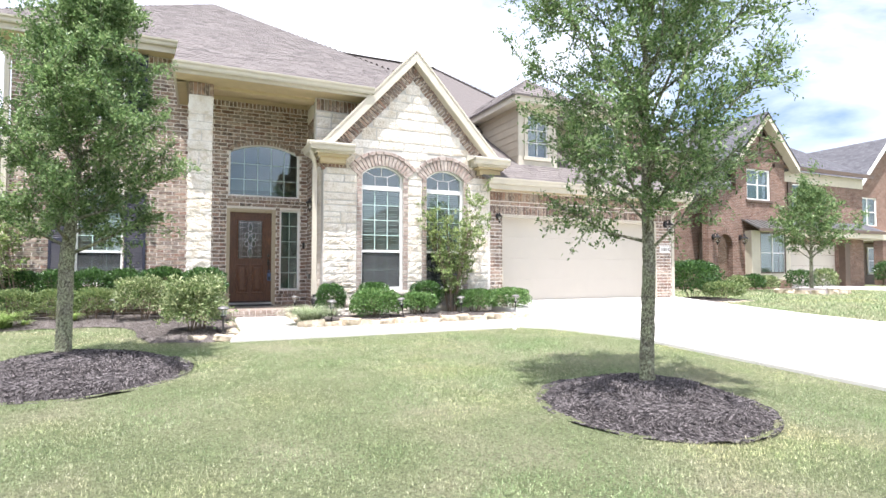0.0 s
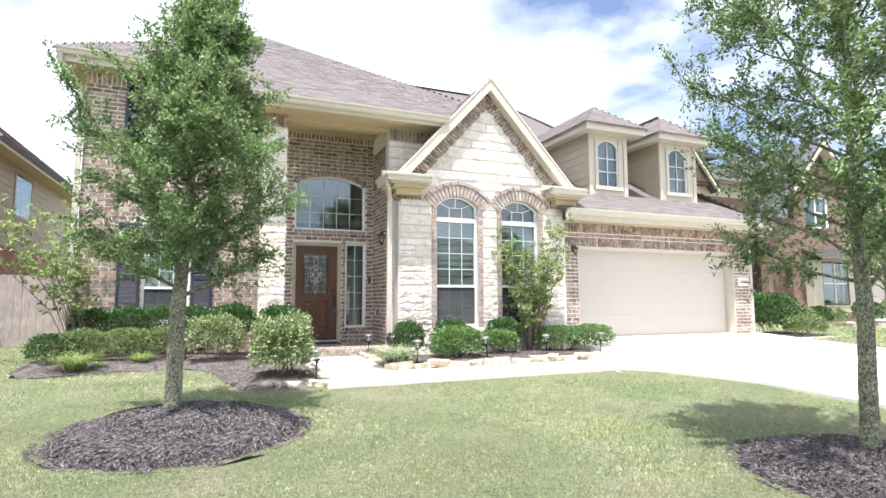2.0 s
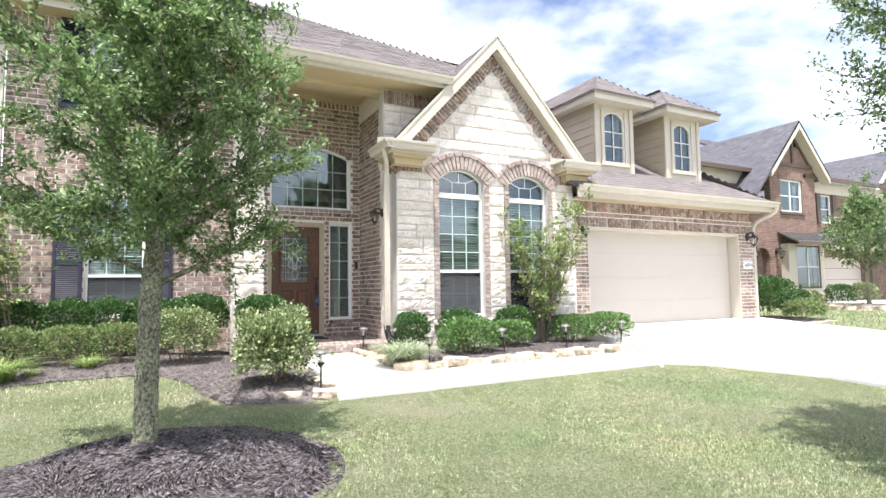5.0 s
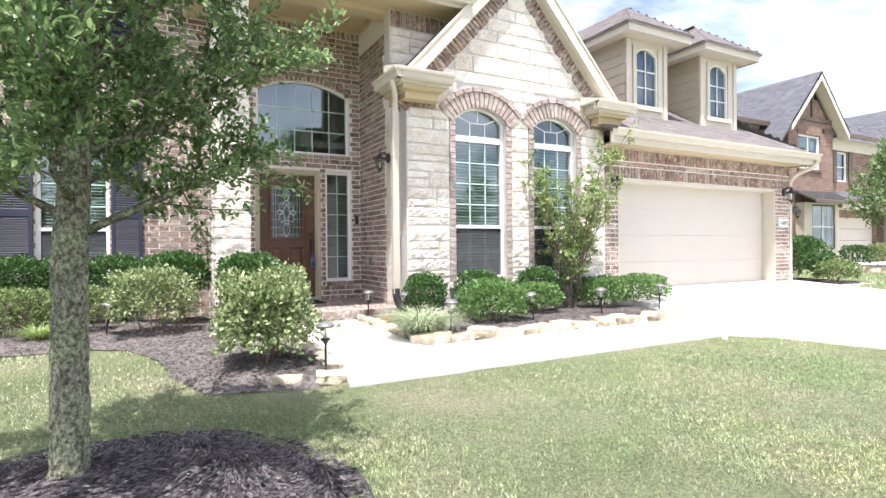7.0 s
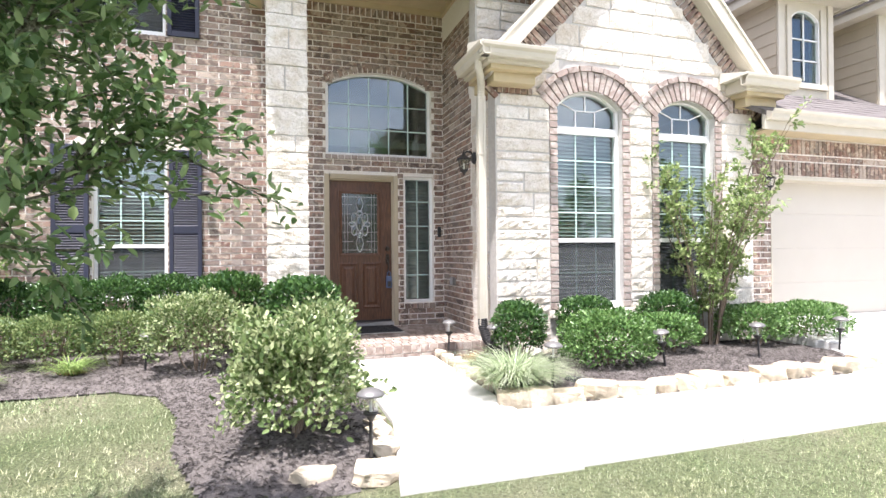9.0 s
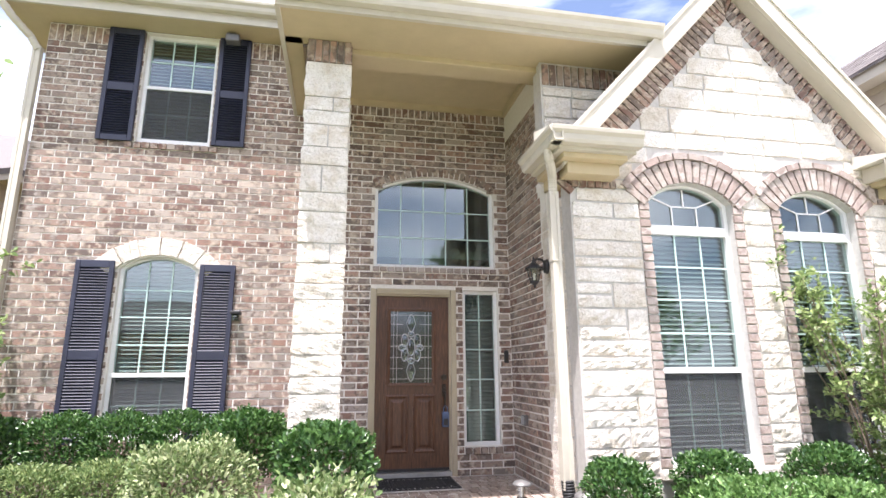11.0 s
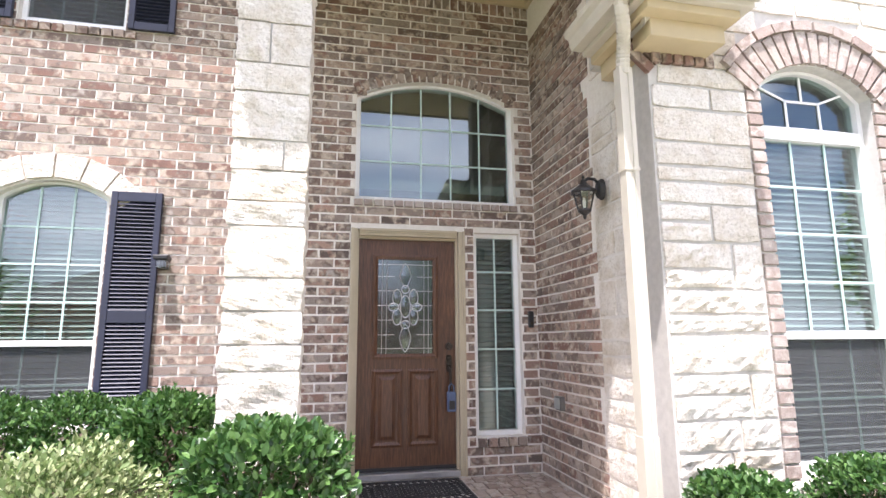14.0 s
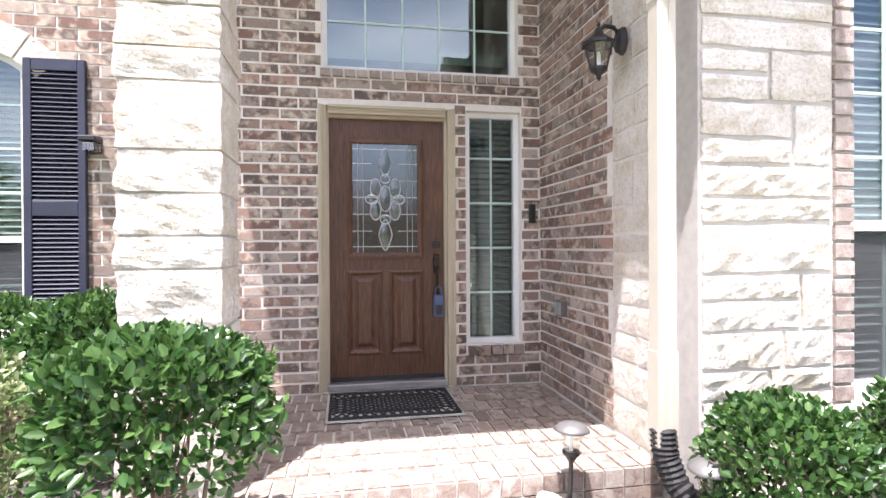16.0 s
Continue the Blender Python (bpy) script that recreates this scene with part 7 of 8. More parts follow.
def far_window(parent, x0, x1, y, z0, z1, trim, halves=2, inset=0.08):
    w = plain_part("window", parent, trim, (x0, x1, y - 0.02, y + 0.05, z0, z0 + 0.06), (x0, x1, y - 0.02, y + 0.05, z1 - 0.06, z1), (x0, x0 + 0.06, y - 0.02, y + 0.05, z0 + 0.06, z1 - 0.06), (x1 - 0.06, x1, y - 0.02, y + 0.05, z0 + 0.06, z1 - 0.06))
    for k in range(halves):
        a = x0 + 0.06 + (x1 - x0 - 0.12) * k / halves
        b = x0 + 0.06 + (x1 - x0 - 0.12) * (k + 1) / halves
        plain_part("pane", w, M_GLASS, (a + 0.02, b - 0.02, y + 0.02, y + 0.03, z0 + 0.06, z1 - 0.06))
        plain_part("sash", w, M_VINYL, (a, a + 0.035, y, y + 0.04, z0 + 0.06, z1 - 0.06), (b - 0.035, b, y, y + 0.04, z0 + 0.06, z1 - 0.06), (a + 0.035, b - 0.035, y, y + 0.04, (z0 + z1) / 2 - 0.02, (z0 + z1) / 2 + 0.02))
    # thin sheet whose dark colour stands for the unlit room
    plain_part("dark_room", w, M_INSIDE, (x0 + 0.05, x1 - 0.05, y + 0.3, y + 0.32, z0, z1))
    return w


def roof_part(parent, planes, material, name="roof"):
    bm = bmesh.new()
    for p in planes:
        roof_plane(bm, p, 0.12)
    bmesh.ops.recalc_face_normals(bm, faces=bm.faces)
    ob = part(name, bm, material, parent)
    ROOFS.append((ob, planes, material))
    return ob


def as_part(ob, parent):
    for key in list(ob.keys()):
        del ob[key]
    ob.parent = parent
    ob.matrix_parent_inverse = parent.matrix_world.inverted()
    return ob


NY = 16.0
nb = thing("neighbour_house", 22, NY, 0.1, "red-brown brick two-storey house with steep grey roof past the driveway", "house")
nf = Face(0, NY, 1, 0)
AP = (22.7, 7.95)
SL = 1.06
as_part(wall("gable_wall", nf, 21.06, 24.3, -0.2, lambda u: min(6.9, AP[1] - 0.35 - SL * abs(u - AP[0])), [(21.75, 23.3, 4.05, 5.42, 0), (22.1, 23.8, 0.8, 2.6, 0)], 0.25, M_FAR_BRICK, ""), nb)
as_part(wall("entry_wall", Face(0, NY - 0.02, 1, 0), 19.3, 21.055, -0.2, 4.4, [(19.85, 20.75, 0.1, 2.05, 0.42)], 0.3, M_FAR_BRICK, ""), nb)
as_part(wall("side_front_wall", Face(0, NY + 0.9, 1, 0), 13.6, 20.6, -0.2, 5.9, [], 0.25, M_FAR_BRICK, ""), nb)
as_part(wall("garage_wall", Face(0, NY + 0.4, 1, 0), 24.05, 31.0, -0.2, 5.6, [(25.4, 26.3, 3.75, 5.05, 0), (24.6, 28.9, 0.1, 2.2, 0)], 0.25, M_FAR_BRICK, ""), nb)
plain_part("left_side_wall", nb, M_FAR_BRICK, (13.6, 13.85, NY + 1.15, 28, -0.2, 5.9))
plain_part("door_recess", nb, M_BROWN, (19.75, 20.85, NY + 0.8, NY + 0.85, 0.1, 2.6))
ring = [(19.85, 20.75, 0.1, 2.05, 0.42)]
arch_ring(nb, Face(0, NY - 0.02, 1, 0), ring[0], 0.01, 0.26, 0.02, M_FAR_BRICK, "arch_brick", 0.12)
far_window(nb, 21.75, 23.3, NY + 0.06, 4.05, 5.42, M_VINYL)
plain_part("sill", nb, M_BROWN, (21.65, 23.4, NY - 0.06, NY, 3.94, 4.04))
plain_part("lintel", nb, M_FAR_BRICK, (21.65, 23.4, NY - 0.03, NY, 5.44, 5.72))
bay = plain_part("bay_window", nb, M_CREAM_WALL, (21.55, 22.1, NY - 0.32, NY, 0.5, 2.66), (23.8, 24.1, NY - 0.32, NY, 0.5, 2.66), (22.1, 23.8, NY - 0.32, NY, 0.5, 0.8), (22.1, 23.8, NY - 0.32, NY, 2.6, 2.66))
far_window(nb, 22.1, 23.8, NY - 0.28, 0.8, 2.6, M_BROWN)
bm = bmesh.new()
roof_plane(bm, [(21.3, NY - 0.85, 2.72), (24.3, NY - 0.85, 2.72), (24.2, NY, 3.15), (21.4, NY, 3.15)], 0.05)
for k in range(10):
    x = 21.36 + k * 0.31
    roof_plane(bm, [(x, NY - 0.86, 2.76), (x + 0.03, NY - 0.86, 2.76), (x + 0.03, NY, 3.19), (x, NY, 3.19)], 0.04)
bmesh.ops.recalc_face_normals(bm, faces=bm.faces)
part("awning", bm, M_LAMP_GREY, nb, "standing-seam metal awning")
plain_part("awning_face", nb, M_BROWN, (21.3, 24.3, NY - 0.87, NY - 0.84, 2.6, 2.72))
plain_part("bay_brick_base", nb, M_FAR_BRICK, (21.5, 24.1, NY - 0.34, NY, -0.1, 0.5))
plain_part("gable_beam", nb, M_BROWN, (21.3, 24.1, NY - 0.06, NY, 6.0, 6.16), (22.63, 22.77, NY - 0.06, NY, 6.16, 7.4))
for s in (-1, 1):
    bm = bmesh.new()
    prism(bm, [(AP[0], AP[1] - 0.02), (AP[0] + s * 2.1, AP[1] - 0.02 - SL * 2.1), (AP[0] + s * 2.1, AP[1] - 0.36 - SL * 2.1), (AP[0], AP[1] - 0.36)], NY - 0.4, NY - 0.36)
    prism(bm, [(AP[0], AP[1] - 0.28), (AP[0] + s * 2.1, AP[1] - 0.28 - SL * 2.1), (AP[0] + s * 2.1, AP[1] - 0.34 - SL * 2.1), (AP[0], AP[1] - 0.34)], NY - 0.36, NY)
    part("rake_board", bm, M_CREAM_WALL, nb)
    bm = bmesh.new()
    prism(bm, [(AP[0], 7.5), (AP[0] + s * 1.35, 7.5 - 1.35 * SL), (AP[0] + s * 1.22, 7.5 - 1.35 * SL), (AP[0], 7.36)], NY - 0.05, NY)
    part("gable_brace", bm, M_BROWN, nb)
roof_part(nb, [[(AP[0], NY - 0.4, AP[1]), (AP[0] - 3.6, NY - 0.4, AP[1] - SL * 3.6), (AP[0] - 3.6, NY + 3, AP[1] - SL * 3.6), (AP[0], NY + 7, AP[1])], [(AP[0], NY - 0.4, AP[1]), (AP[0] + 2.15, NY - 0.4, AP[1] - SL * 2.15), (AP[0] + 2.15, NY + 6, AP[1] - SL * 2.15), (AP[0], NY + 7, AP[1])]], M_SHINGLE_GREY, "gable_roof")
roof_part(nb, [[(13.2, NY + 0.5, 5.85), (20.8, NY + 0.5, 5.85), (20.8, NY + 6, 8.9), (17.5, NY + 6, 8.9)], [(13.2, NY + 0.5, 5.85), (17.5, NY + 6, 8.9), (17.5, NY + 9, 8.9), (13.2, NY + 13, 5.85)]], M_SHINGLE_GREY, "main_roof")
roof_part(nb, [[(23.5, NY, 5.75), (31.3, NY, 5.75), (31.3, NY + 5.5, 8.8), (22.5, NY + 5.5, 8.8)]], M_SHINGLE_GREY, "right_roof")
roof_part(nb, [[(24.05, NY - 0.5, 2.85), (31.2, NY - 0.5, 2.85), (31.2, NY + 0.4, 3.3), (24.05, NY + 0.4, 3.3)]], M_SHINGLE_GREY, "lower_roof")
for q in ((24.06, 31.0, NY + 0.36, NY + 0.39, 5.1, 5.62), (13.7, 20.6, NY + 0.86, NY + 0.89, 5.25, 5.9), (24.06, 31.0, NY - 0.46, NY + 0.38, 2.5, 2.8)):
    plain_part("cream_frieze", nb, M_CREAM_WALL, q)
plain_part("eave_board", nb, M_BROWN, (23.6, 31.2, NY - 0.02, NY + 0.04, 5.6, 5.78), (13.2, 20.7, NY + 0.48, NY + 0.54, 5.7, 5.88), (24.05, 31.2, NY - 0.54, NY - 0.49, 2.72, 2.87))
far_window(nb, 25.4, 26.3, NY + 0.46, 3.75, 5.05, M_VINYL, 1)
for x in (25.05, 26.35):
    plain_part("shutter", nb, M_BROWN, (x, x + 0.3, NY + 0.34, NY + 0.39, 3.7, 5.1), bevel=0.01)
for k in range(4):
    plain_part("garage_panel", nb, M_GARAGE, (24.65, 28.85, NY + 0.56, NY + 0.6, 0.12 + 0.52 * k, 0.63 + 0.52 * k), bevel=0.006)
plain_part("garage_post", nb, M_BROWN, (28.9, 29.3, NY + 0.1, NY + 0.4, 0, 2.3))
dorm = plain_part("dormer", nb, M_CREAM_WALL, (17.0, 18.4, NY + 1.9, NY + 5, 6.0, 7.2))
far_window(nb, 17.35, 18.05, NY + 1.85, 6.35, 7.1, M_BROWN, 1)
roof_part(nb, [[(16.7, NY + 1.5, 7.2), (18.7, NY + 1.5, 7.2), (17.7, NY + 2.6, 7.75)], [(16.7, NY + 5, 7.2), (16.7, NY + 1.5, 7.2), (17.7, NY + 2.6, 7.75), (17.7, NY + 5, 7.75)], [(18.7, NY + 1.5, 7.2), (18.7, NY + 5, 7.2), (17.7, NY + 5, 7.75), (17.7, NY + 2.6, 7.75)]], M_SHINGLE_GREY, "dormer_roof")
bm = bmesh.new()
prism(bm, [(14.7, 5.6), (17.0, 5.6), (15.85, 7.0)], NY + 0.55, NY + 0.9)
part("cross_gable", bm, M_FAR_BRICK, nb)
for s in (-1, 1):
    bm = bmesh.new()
    prism(bm, [(15.85, 7.25), (15.85 + s * 1.5, 5.5), (15.85 + s * 1.5, 5.25), (15.85, 7.0)], NY + 0.35, NY + 0.45)
    part("rake_board", bm, M_CREAM_WALL, nb)
roof_part(nb, [[(15.85, NY + 0.35, 7.27), (14.3, NY + 0.35, 5.45), (14.3, NY + 2, 5.45), (15.85, NY + 3.5, 7.27)], [(15.85, NY + 0.35, 7.27), (17.4, NY + 0.35, 5.45), (17.4, NY + 2, 5.45), (15.85, NY + 3.5, 7.27)]], M_SHINGLE_GREY, "cross_gable_roof")
for x in (19.55, 21.2):
    lantern(x, NY - 0.03, 2.35, 0, 1.5)
for k, (x, y, r, h) in enumerate(((19.2, 14.6, 0.4, 0.6), (20.2, 14.7, 0.4, 0.65), (21.2, 14.8, 0.45, 0.6), (23.0, 14.6, 0.5, 0.85), (24.2, 14.3, 0.45, 0.9), (18.2, 15.0, 0.35, 0.55))):
    shrub("far_bush", x, y, 0.1, r, r, 0.1, 0.1 + h, 1100, 0.085, 0.03, M_BOX if k % 2 else M_PALE, 600 + k, "trimmed bush before the neighbouring house", "bush", "neighbour bushes", stems=3)


def small_tree(x, y, z0, height, width, leaves, seed, label):
    rng = np.random.default_rng(seed)
    ob = thing("street_tree", x, y, z0, label, "tree")
    part("trunk", rod(bmesh.new(), (x, y, z0 - 0.1), (x + 0.05, y, z0 + height * 0.55), 0.075, 0.03, 10), M_BARK, ob)
    bm = bmesh.new()
    tips = []
    for k in range(44):
        a, f = k * 2.4, (k + 0.5) / 44
        zb = z0 + height * (0.24 + 0.5 * f)
        r = width * (0.5 if f < 0.25 else 0.5 - 0.42 * (f - 0.25) / 0.75) * (0.75 + 0.5 * rng.random())
        b = Vector((x, y, zb))
        t = b + Vector((math.cos(a) * r, math.sin(a) * r, r * 0.5 + height * 0.06))
        tube(bm, [b, b.lerp(t, 0.5) + Vector((0, 0, 0.05)), t], [0.02, 0.013, 0.004], 5)
        tips += [b.lerp(t, s) for s in (0.45, 0.65, 0.85, 1.0)]
    for k in range(8):
        tips.append(Vector((x + rng.normal() * 0.12, y + rng.normal() * 0.12, z0 + height * (0.75 + 0.25 * k / 8))))
    tagged(part("limbs", bm, M_BARK, ob), kind="stuff")
    per = leaves // len(tips)
    n = per * len(tips)
    pos = np.repeat(np.array([t[:] for t in tips]), per, axis=0) + unit_noise(rng, n) * (np.abs(rng.normal(0, 0.16, (n, 1))))
    leaf_mesh("crown", pos, unit_noise(rng, n) + np.array([0, 0, 0.1]), unit_noise(rng, n) + np.array([0, 0, 0.8]), rng.uniform(0.07, 0.13, n), rng.uniform(0.018, 0.03, n), M_OAK, ob)
    return ob


small_tree(19.7, 12.1, 0.15, 4.6, 2.5, 9000, 700, "young oak on a stone-ringed mound on the next lawn")
for k in range(14):
    t = 2 * math.pi * k / 14
    edge_stone(19.7 + 1.25 * math.cos(t), 12.1 + 0.9 * math.sin(t), 0.13, 0.4, 0.25, 0.14, math.degrees(t) + 90, 800 + k)
tagged(part("mulch_mound", lathe(bmesh.new(), [(1.15, 0.08), (0.8, 0.2), (0.3, 0.3), (0.05, 0.32)], 19.7, 12.1, 24), M_MULCH_OLD), "mulch mound ringed with stones under the next lawn's tree", "mulch mound", kind="stuff")
structure("neighbour_driveway", boxes((24.6, 29.2, 4.0, NY + 0.5, -0.05, 0.16)), M_CONCRETE, "pale concrete driveway of the neighbouring house", "driveway")

n2 = thing("neighbour_house", 38, 19, 0.1, "far brick house with a grey roof and white rake boards", "house")
F2 = Face(0, 19.0, 1, 0)
as_part(wall("gable_wall", F2, 33.8, 40.0, -0.2, lambda u: min(8.2, 9.0 - 0.95 * abs(u - 38.2)), [(35.6, 37.4, 3.6, 5.3, 0)], 0.25, M_FAR_BRICK, ""), n2)
plain_part("side_wall", n2, M_FAR_BRICK, (33.8, 34.05, 19.25, 30, -0.2, 5.5))
far_window(n2, 35.6, 37.4, 19.06, 3.6, 5.3, M_VINYL)
plain_part("porch_roof", n2, M_CREAM_WALL, (34.4, 40, 17.2, 19.0, 2.6, 3.1), bevel=0.03)
plain_part("porch_post", n2, M_FAR_BRICK, (34.5, 34.95, 17.3, 17.75, 0, 2.6))
# brown sheet paints the shade under the porch roof
plain_part("porch_dark", n2, M_BROWN, (35.4, 39.5, 18.9, 18.98, 0.1, 2.5))
far_window(n2, 36.0, 37.6, 18.84, 0.7, 2.3, M_VINYL)
roof_part(n2, [[(38.2, 18.6, 9.05), (33.3, 18.6, 4.4), (33.3, 30, 4.4), (38.2, 30, 9.05)], [(38.2, 18.6, 9.05), (43.1, 18.6, 4.4), (43.1, 30, 4.4), (38.2, 30, 9.05)]], M_SHINGLE_GREY)
bm = bmesh.new()
prism(bm, [(38.2, 9.0), (33.3, 4.35), (33.3, 4.1), (38.2, 8.72)], 18.55, 18.6)
part("rake_board", bm, M_VINYL, n2)
shrub("far_bush", 33.9, 16.6, 0.1, 0.9, 0.7, 0.1, 1.4, 1300, 0.13, 0.045, M_BOX, 640, "rounded bush beside the far house", "bush", stems=3)
bin_ = thing("wheelie_bin", 36.2, 17.0, 0.1, "dark wheeled bin by the far porch", "bin")
plain_part("body", bin_, M_BIN, (35.8, 36.6, 16.7, 17.4, 0.1, 1.05), bevel=0.05)
plain_part("lid", bin_, M_BIN, (35.75, 36.65, 16.62, 17.45, 1.05, 1.14), bevel=0.03)

# the house past the fence
nl = thing("neighbour_house", -8, 20, 0, "tan sided house with brick base beyond the fence", "house")
LX = -6.6
plain_part("brick_base", nl, M_FAR_BRICK_WARM, (LX - 0.25, LX, 12.6, 27.0, -0.2, 2.62))
bm = bmesh.new()
prism(bm, [(12.6, 2.62), (26.6, 2.62), (26.6, 5.0), (17.6, 5.0), (12.6, 2.9)], LX - 0.25, LX - 0.02, "x")
part("upper_wall", bm, M_SIDING, nl)
for k in range(13):
    z = 2.62 + k * 0.19
    y0 = 12.6 + max(0.0, (z - 2.72) / 0.44)
    bm = bmesh.new()
    prism(bm, [(LX - 0.02, z), (LX + 0.012, z), (LX - 0.006, z + 0.2), (LX - 0.02, z + 0.2)], y0, 26.6)
    part("siding_board", bm, M_SIDING, nl)
w = plain_part("window", nl, M_SIDING, (LX, LX + 0.03, 20.0, 20.1, 3.6, 4.85), (LX, LX + 0.03, 21.5, 21.6, 3.6, 4.85), (LX, LX + 0.03, 20.1, 21.5, 3.5, 3.6))
plain_part("pane", w, M_GLASS, (LX + 0.012, LX + 0.02, 20.1, 21.5, 3.6, 4.85))
# near-black sheet on the wall paints interior shade behind half the pane
plain_part("dark_room", w, M_SHUTTER, (LX + 0.002, LX + 0.008, 20.1, 20.75, 3.6, 4.85))
bm = bmesh.new()
prism(bm, [(12.0, 2.62), (17.45, 5.02), (27.0, 5.02), (27.0, 5.22), (17.4, 5.22), (12.0, 2.85)], LX + 0.4, LX + 0.44, "x")
part("fascia_board", bm, M_TRIM, nl)
bm = bmesh.new()
prism(bm, [(12.0, 2.62), (17.45, 5.02), (27.0, 5.02), (27.0, 5.06), (17.4, 5.06), (12.0, 2.68)], LX - 0.02, LX + 0.4, "x")
part("soffit_board", bm, M_SOFFIT, nl)
roof_part(nl, [[(LX + 0.48, 17.4, 5.24), (LX + 0.48, 33.0, 5.24), (-11.0, 30.0, 9.4), (-11.0, 26.1, 9.4)], [(LX + 0.48, 17.4, 5.24), (-11.0, 26.1, 9.4), (-17, 26.1, 9.4), (-17, 12.0, 2.9), (LX + 0.48, 12.0, 2.9)]], M_SHINGLE)
part("vent_pipe", rod(bmesh.new(), (LX + 0.05, 18.0, 5.3), (LX + 0.05, 18.0, 5.85), 0.05, seg=10), M_FLASH, nl)
plain_part("wall_vent", nl, M_BLACK, (LX, LX + 0.04, 15.9, 16.1, 3.2, 3.4))

# the far side of the street, behind the walk
structure("road", boxes((-120, 120, -18, -10.5, -0.6, -0.5)), plain("asphalt", (0.06, 0.06, 0.062), 0.9, vary=0.3, scale=1.5, relief=0.4), "grey asphalt street behind the lawn", "road")
structure("pavement", boxes((-120, 5.8, -9.6, -8.2, -0.6, -0.46), (11.9, 120, -9.6, -8.2, -0.6, -0.46)), M_CONCRETE, "concrete pavement along the street", "pavement")
for k, (x0, x1, ridge, flip) in enumerate(((-24.0, -9.0, 7.8, 0), (-5.0, 9.0, 7.2, 1), (14.0, 29.0, 8.0, 0))):
    oh = thing("opposite_house", (x0 + x1) / 2, -30, -0.5, "brick house with a brown roof across the street", "house", "houses across the street")
    plain_part("wall", oh, M_FAR_BRICK_WARM, (x0, x1, -40, -30, -0.6, 4.6))
    xm = (x0 + x1) / 2
    roof_part(oh, [[(x0 - 0.5, -29.5, 4.6), (x1 + 0.5, -29.5, 4.6), (x1 - 5, -35, ridge), (x0 + 5, -35, ridge)], [(x0 - 0.5, -29.5, 4.6), (x0 + 5, -35, ridge), (x0 - 0.5, -40.5, 4.6)], [(x1 + 0.5, -29.5, 4.6), (x1 - 5, -35, ridge), (x1 + 0.5, -40.5, 4.6)], [(x0 - 0.5, -40.5, 4.6), (x1 + 0.5, -40.5, 4.6), (x1 - 5, -35, ridge), (x0 + 5, -35, ridge)]], M_SHINGLE)
    for j in range(3):
        a = x0 + 1.5 + j * 4.6
        far_window(oh, a, a + 1.6, -29.98, 0.6, 2.4, M_VINYL)
for k, (x, y) in enumerate(((-3.5, -12.0 + 5), (7.5 + 7, -7.0), (-13, -7.0))):
    small_tree(x, y, -0.5, 6.5, 3.6, 5200, 720 + k, "street tree behind the walk")

# ---- bricks of the house ----
NEAR_DOOR = lambda u, z: -0.0 < u < 2.2 and z < 2.62
rows = lay_bricks(front, -3.38, 2.2, 0.0, 4.53, [WIN_L, (WIN_U[0], WIN_U[1], WIN_U[2], 5.5, 0), (DOOR[0] - 0.002, DOOR[1] + 0.002, 0.0, 2.33, 0), (SIDE[0] - 0.002, SIDE[1] + 0.002, SIDE[2] - 0.10, 2.33, 0), (TRANSOM[0], TRANSOM[1], TRANSOM[2] - 0.08, TRANSOM[3], TRANSOM[4] + 0.11), (WIN_L[0] - 0.2, WIN_L[1] + 0.2, WIN_L[3] - 0.02, WIN_L[3] + 0.10, WIN_L[4] + 0.10)], 1)
set_bricks(wall_front, front, rows, NEAR_DOOR)
set_bricks(wall_front, front, soldier_row(0.0, 2.2, 4.54, 4.735), None)
rows = lay_bricks(front, -3.38, -0.5, 4.536, 5.19, [(WIN_U[0], WIN_U[1], WIN_U[2], 5.5, 0)], 2)
set_bricks(wall_front, front, rows + soldier_row(-3.38, WIN_U[0], 5.18, 5.405) + soldier_row(WIN_U[1], -0.5, 5.18, 5.405), None)
# lintel and sills
set_bricks(wall_front, front, soldier_row(TRANSOM[0] - 0.02, TRANSOM[1] + 0.02, TRANSOM[2] - 0.072, TRANSOM[2] - 0.002, 0.09), lambda u, z: True, 0.03, M_BRICK_HEAD, name="sill_brick")
set_bricks(wall_front, front, soldier_row(SIDE[0] - 0.0, SIDE[1] + 0.02, SIDE[2] - 0.09, SIDE[2] - 0.004, 0.085), lambda u, z: True, 0.035, name="sill_brick")
set_bricks(wall_front, front, soldier_row(WIN_U[0] - 0.1, WIN_U[1] + 0.1, WIN_U[2] - 0.085, WIN_U[2] - 0.004, 0.09), None, 0.03)
arch_ring(wall_front, front, TRANSOM, 0.004, 0.10, 0.014, M_BRICK, "arch_brick", 0.072)
arch_ring(wall_front, front, WIN_L, 0.02, 0.20, 0.028, M_STONE, "arch_stone", 0.21, 0.13)
# porch side: bricks inside, limestone at the corner
tooth = random.Random(31)
edge_of = {}
def brick_limit(z):
    k = int(z / 0.2)
    if k not in edge_of:
        edge_of[k] = 11.47 + tooth.uniform(-0.05, 0.06)
    return (-12.615, -edge_of[k])


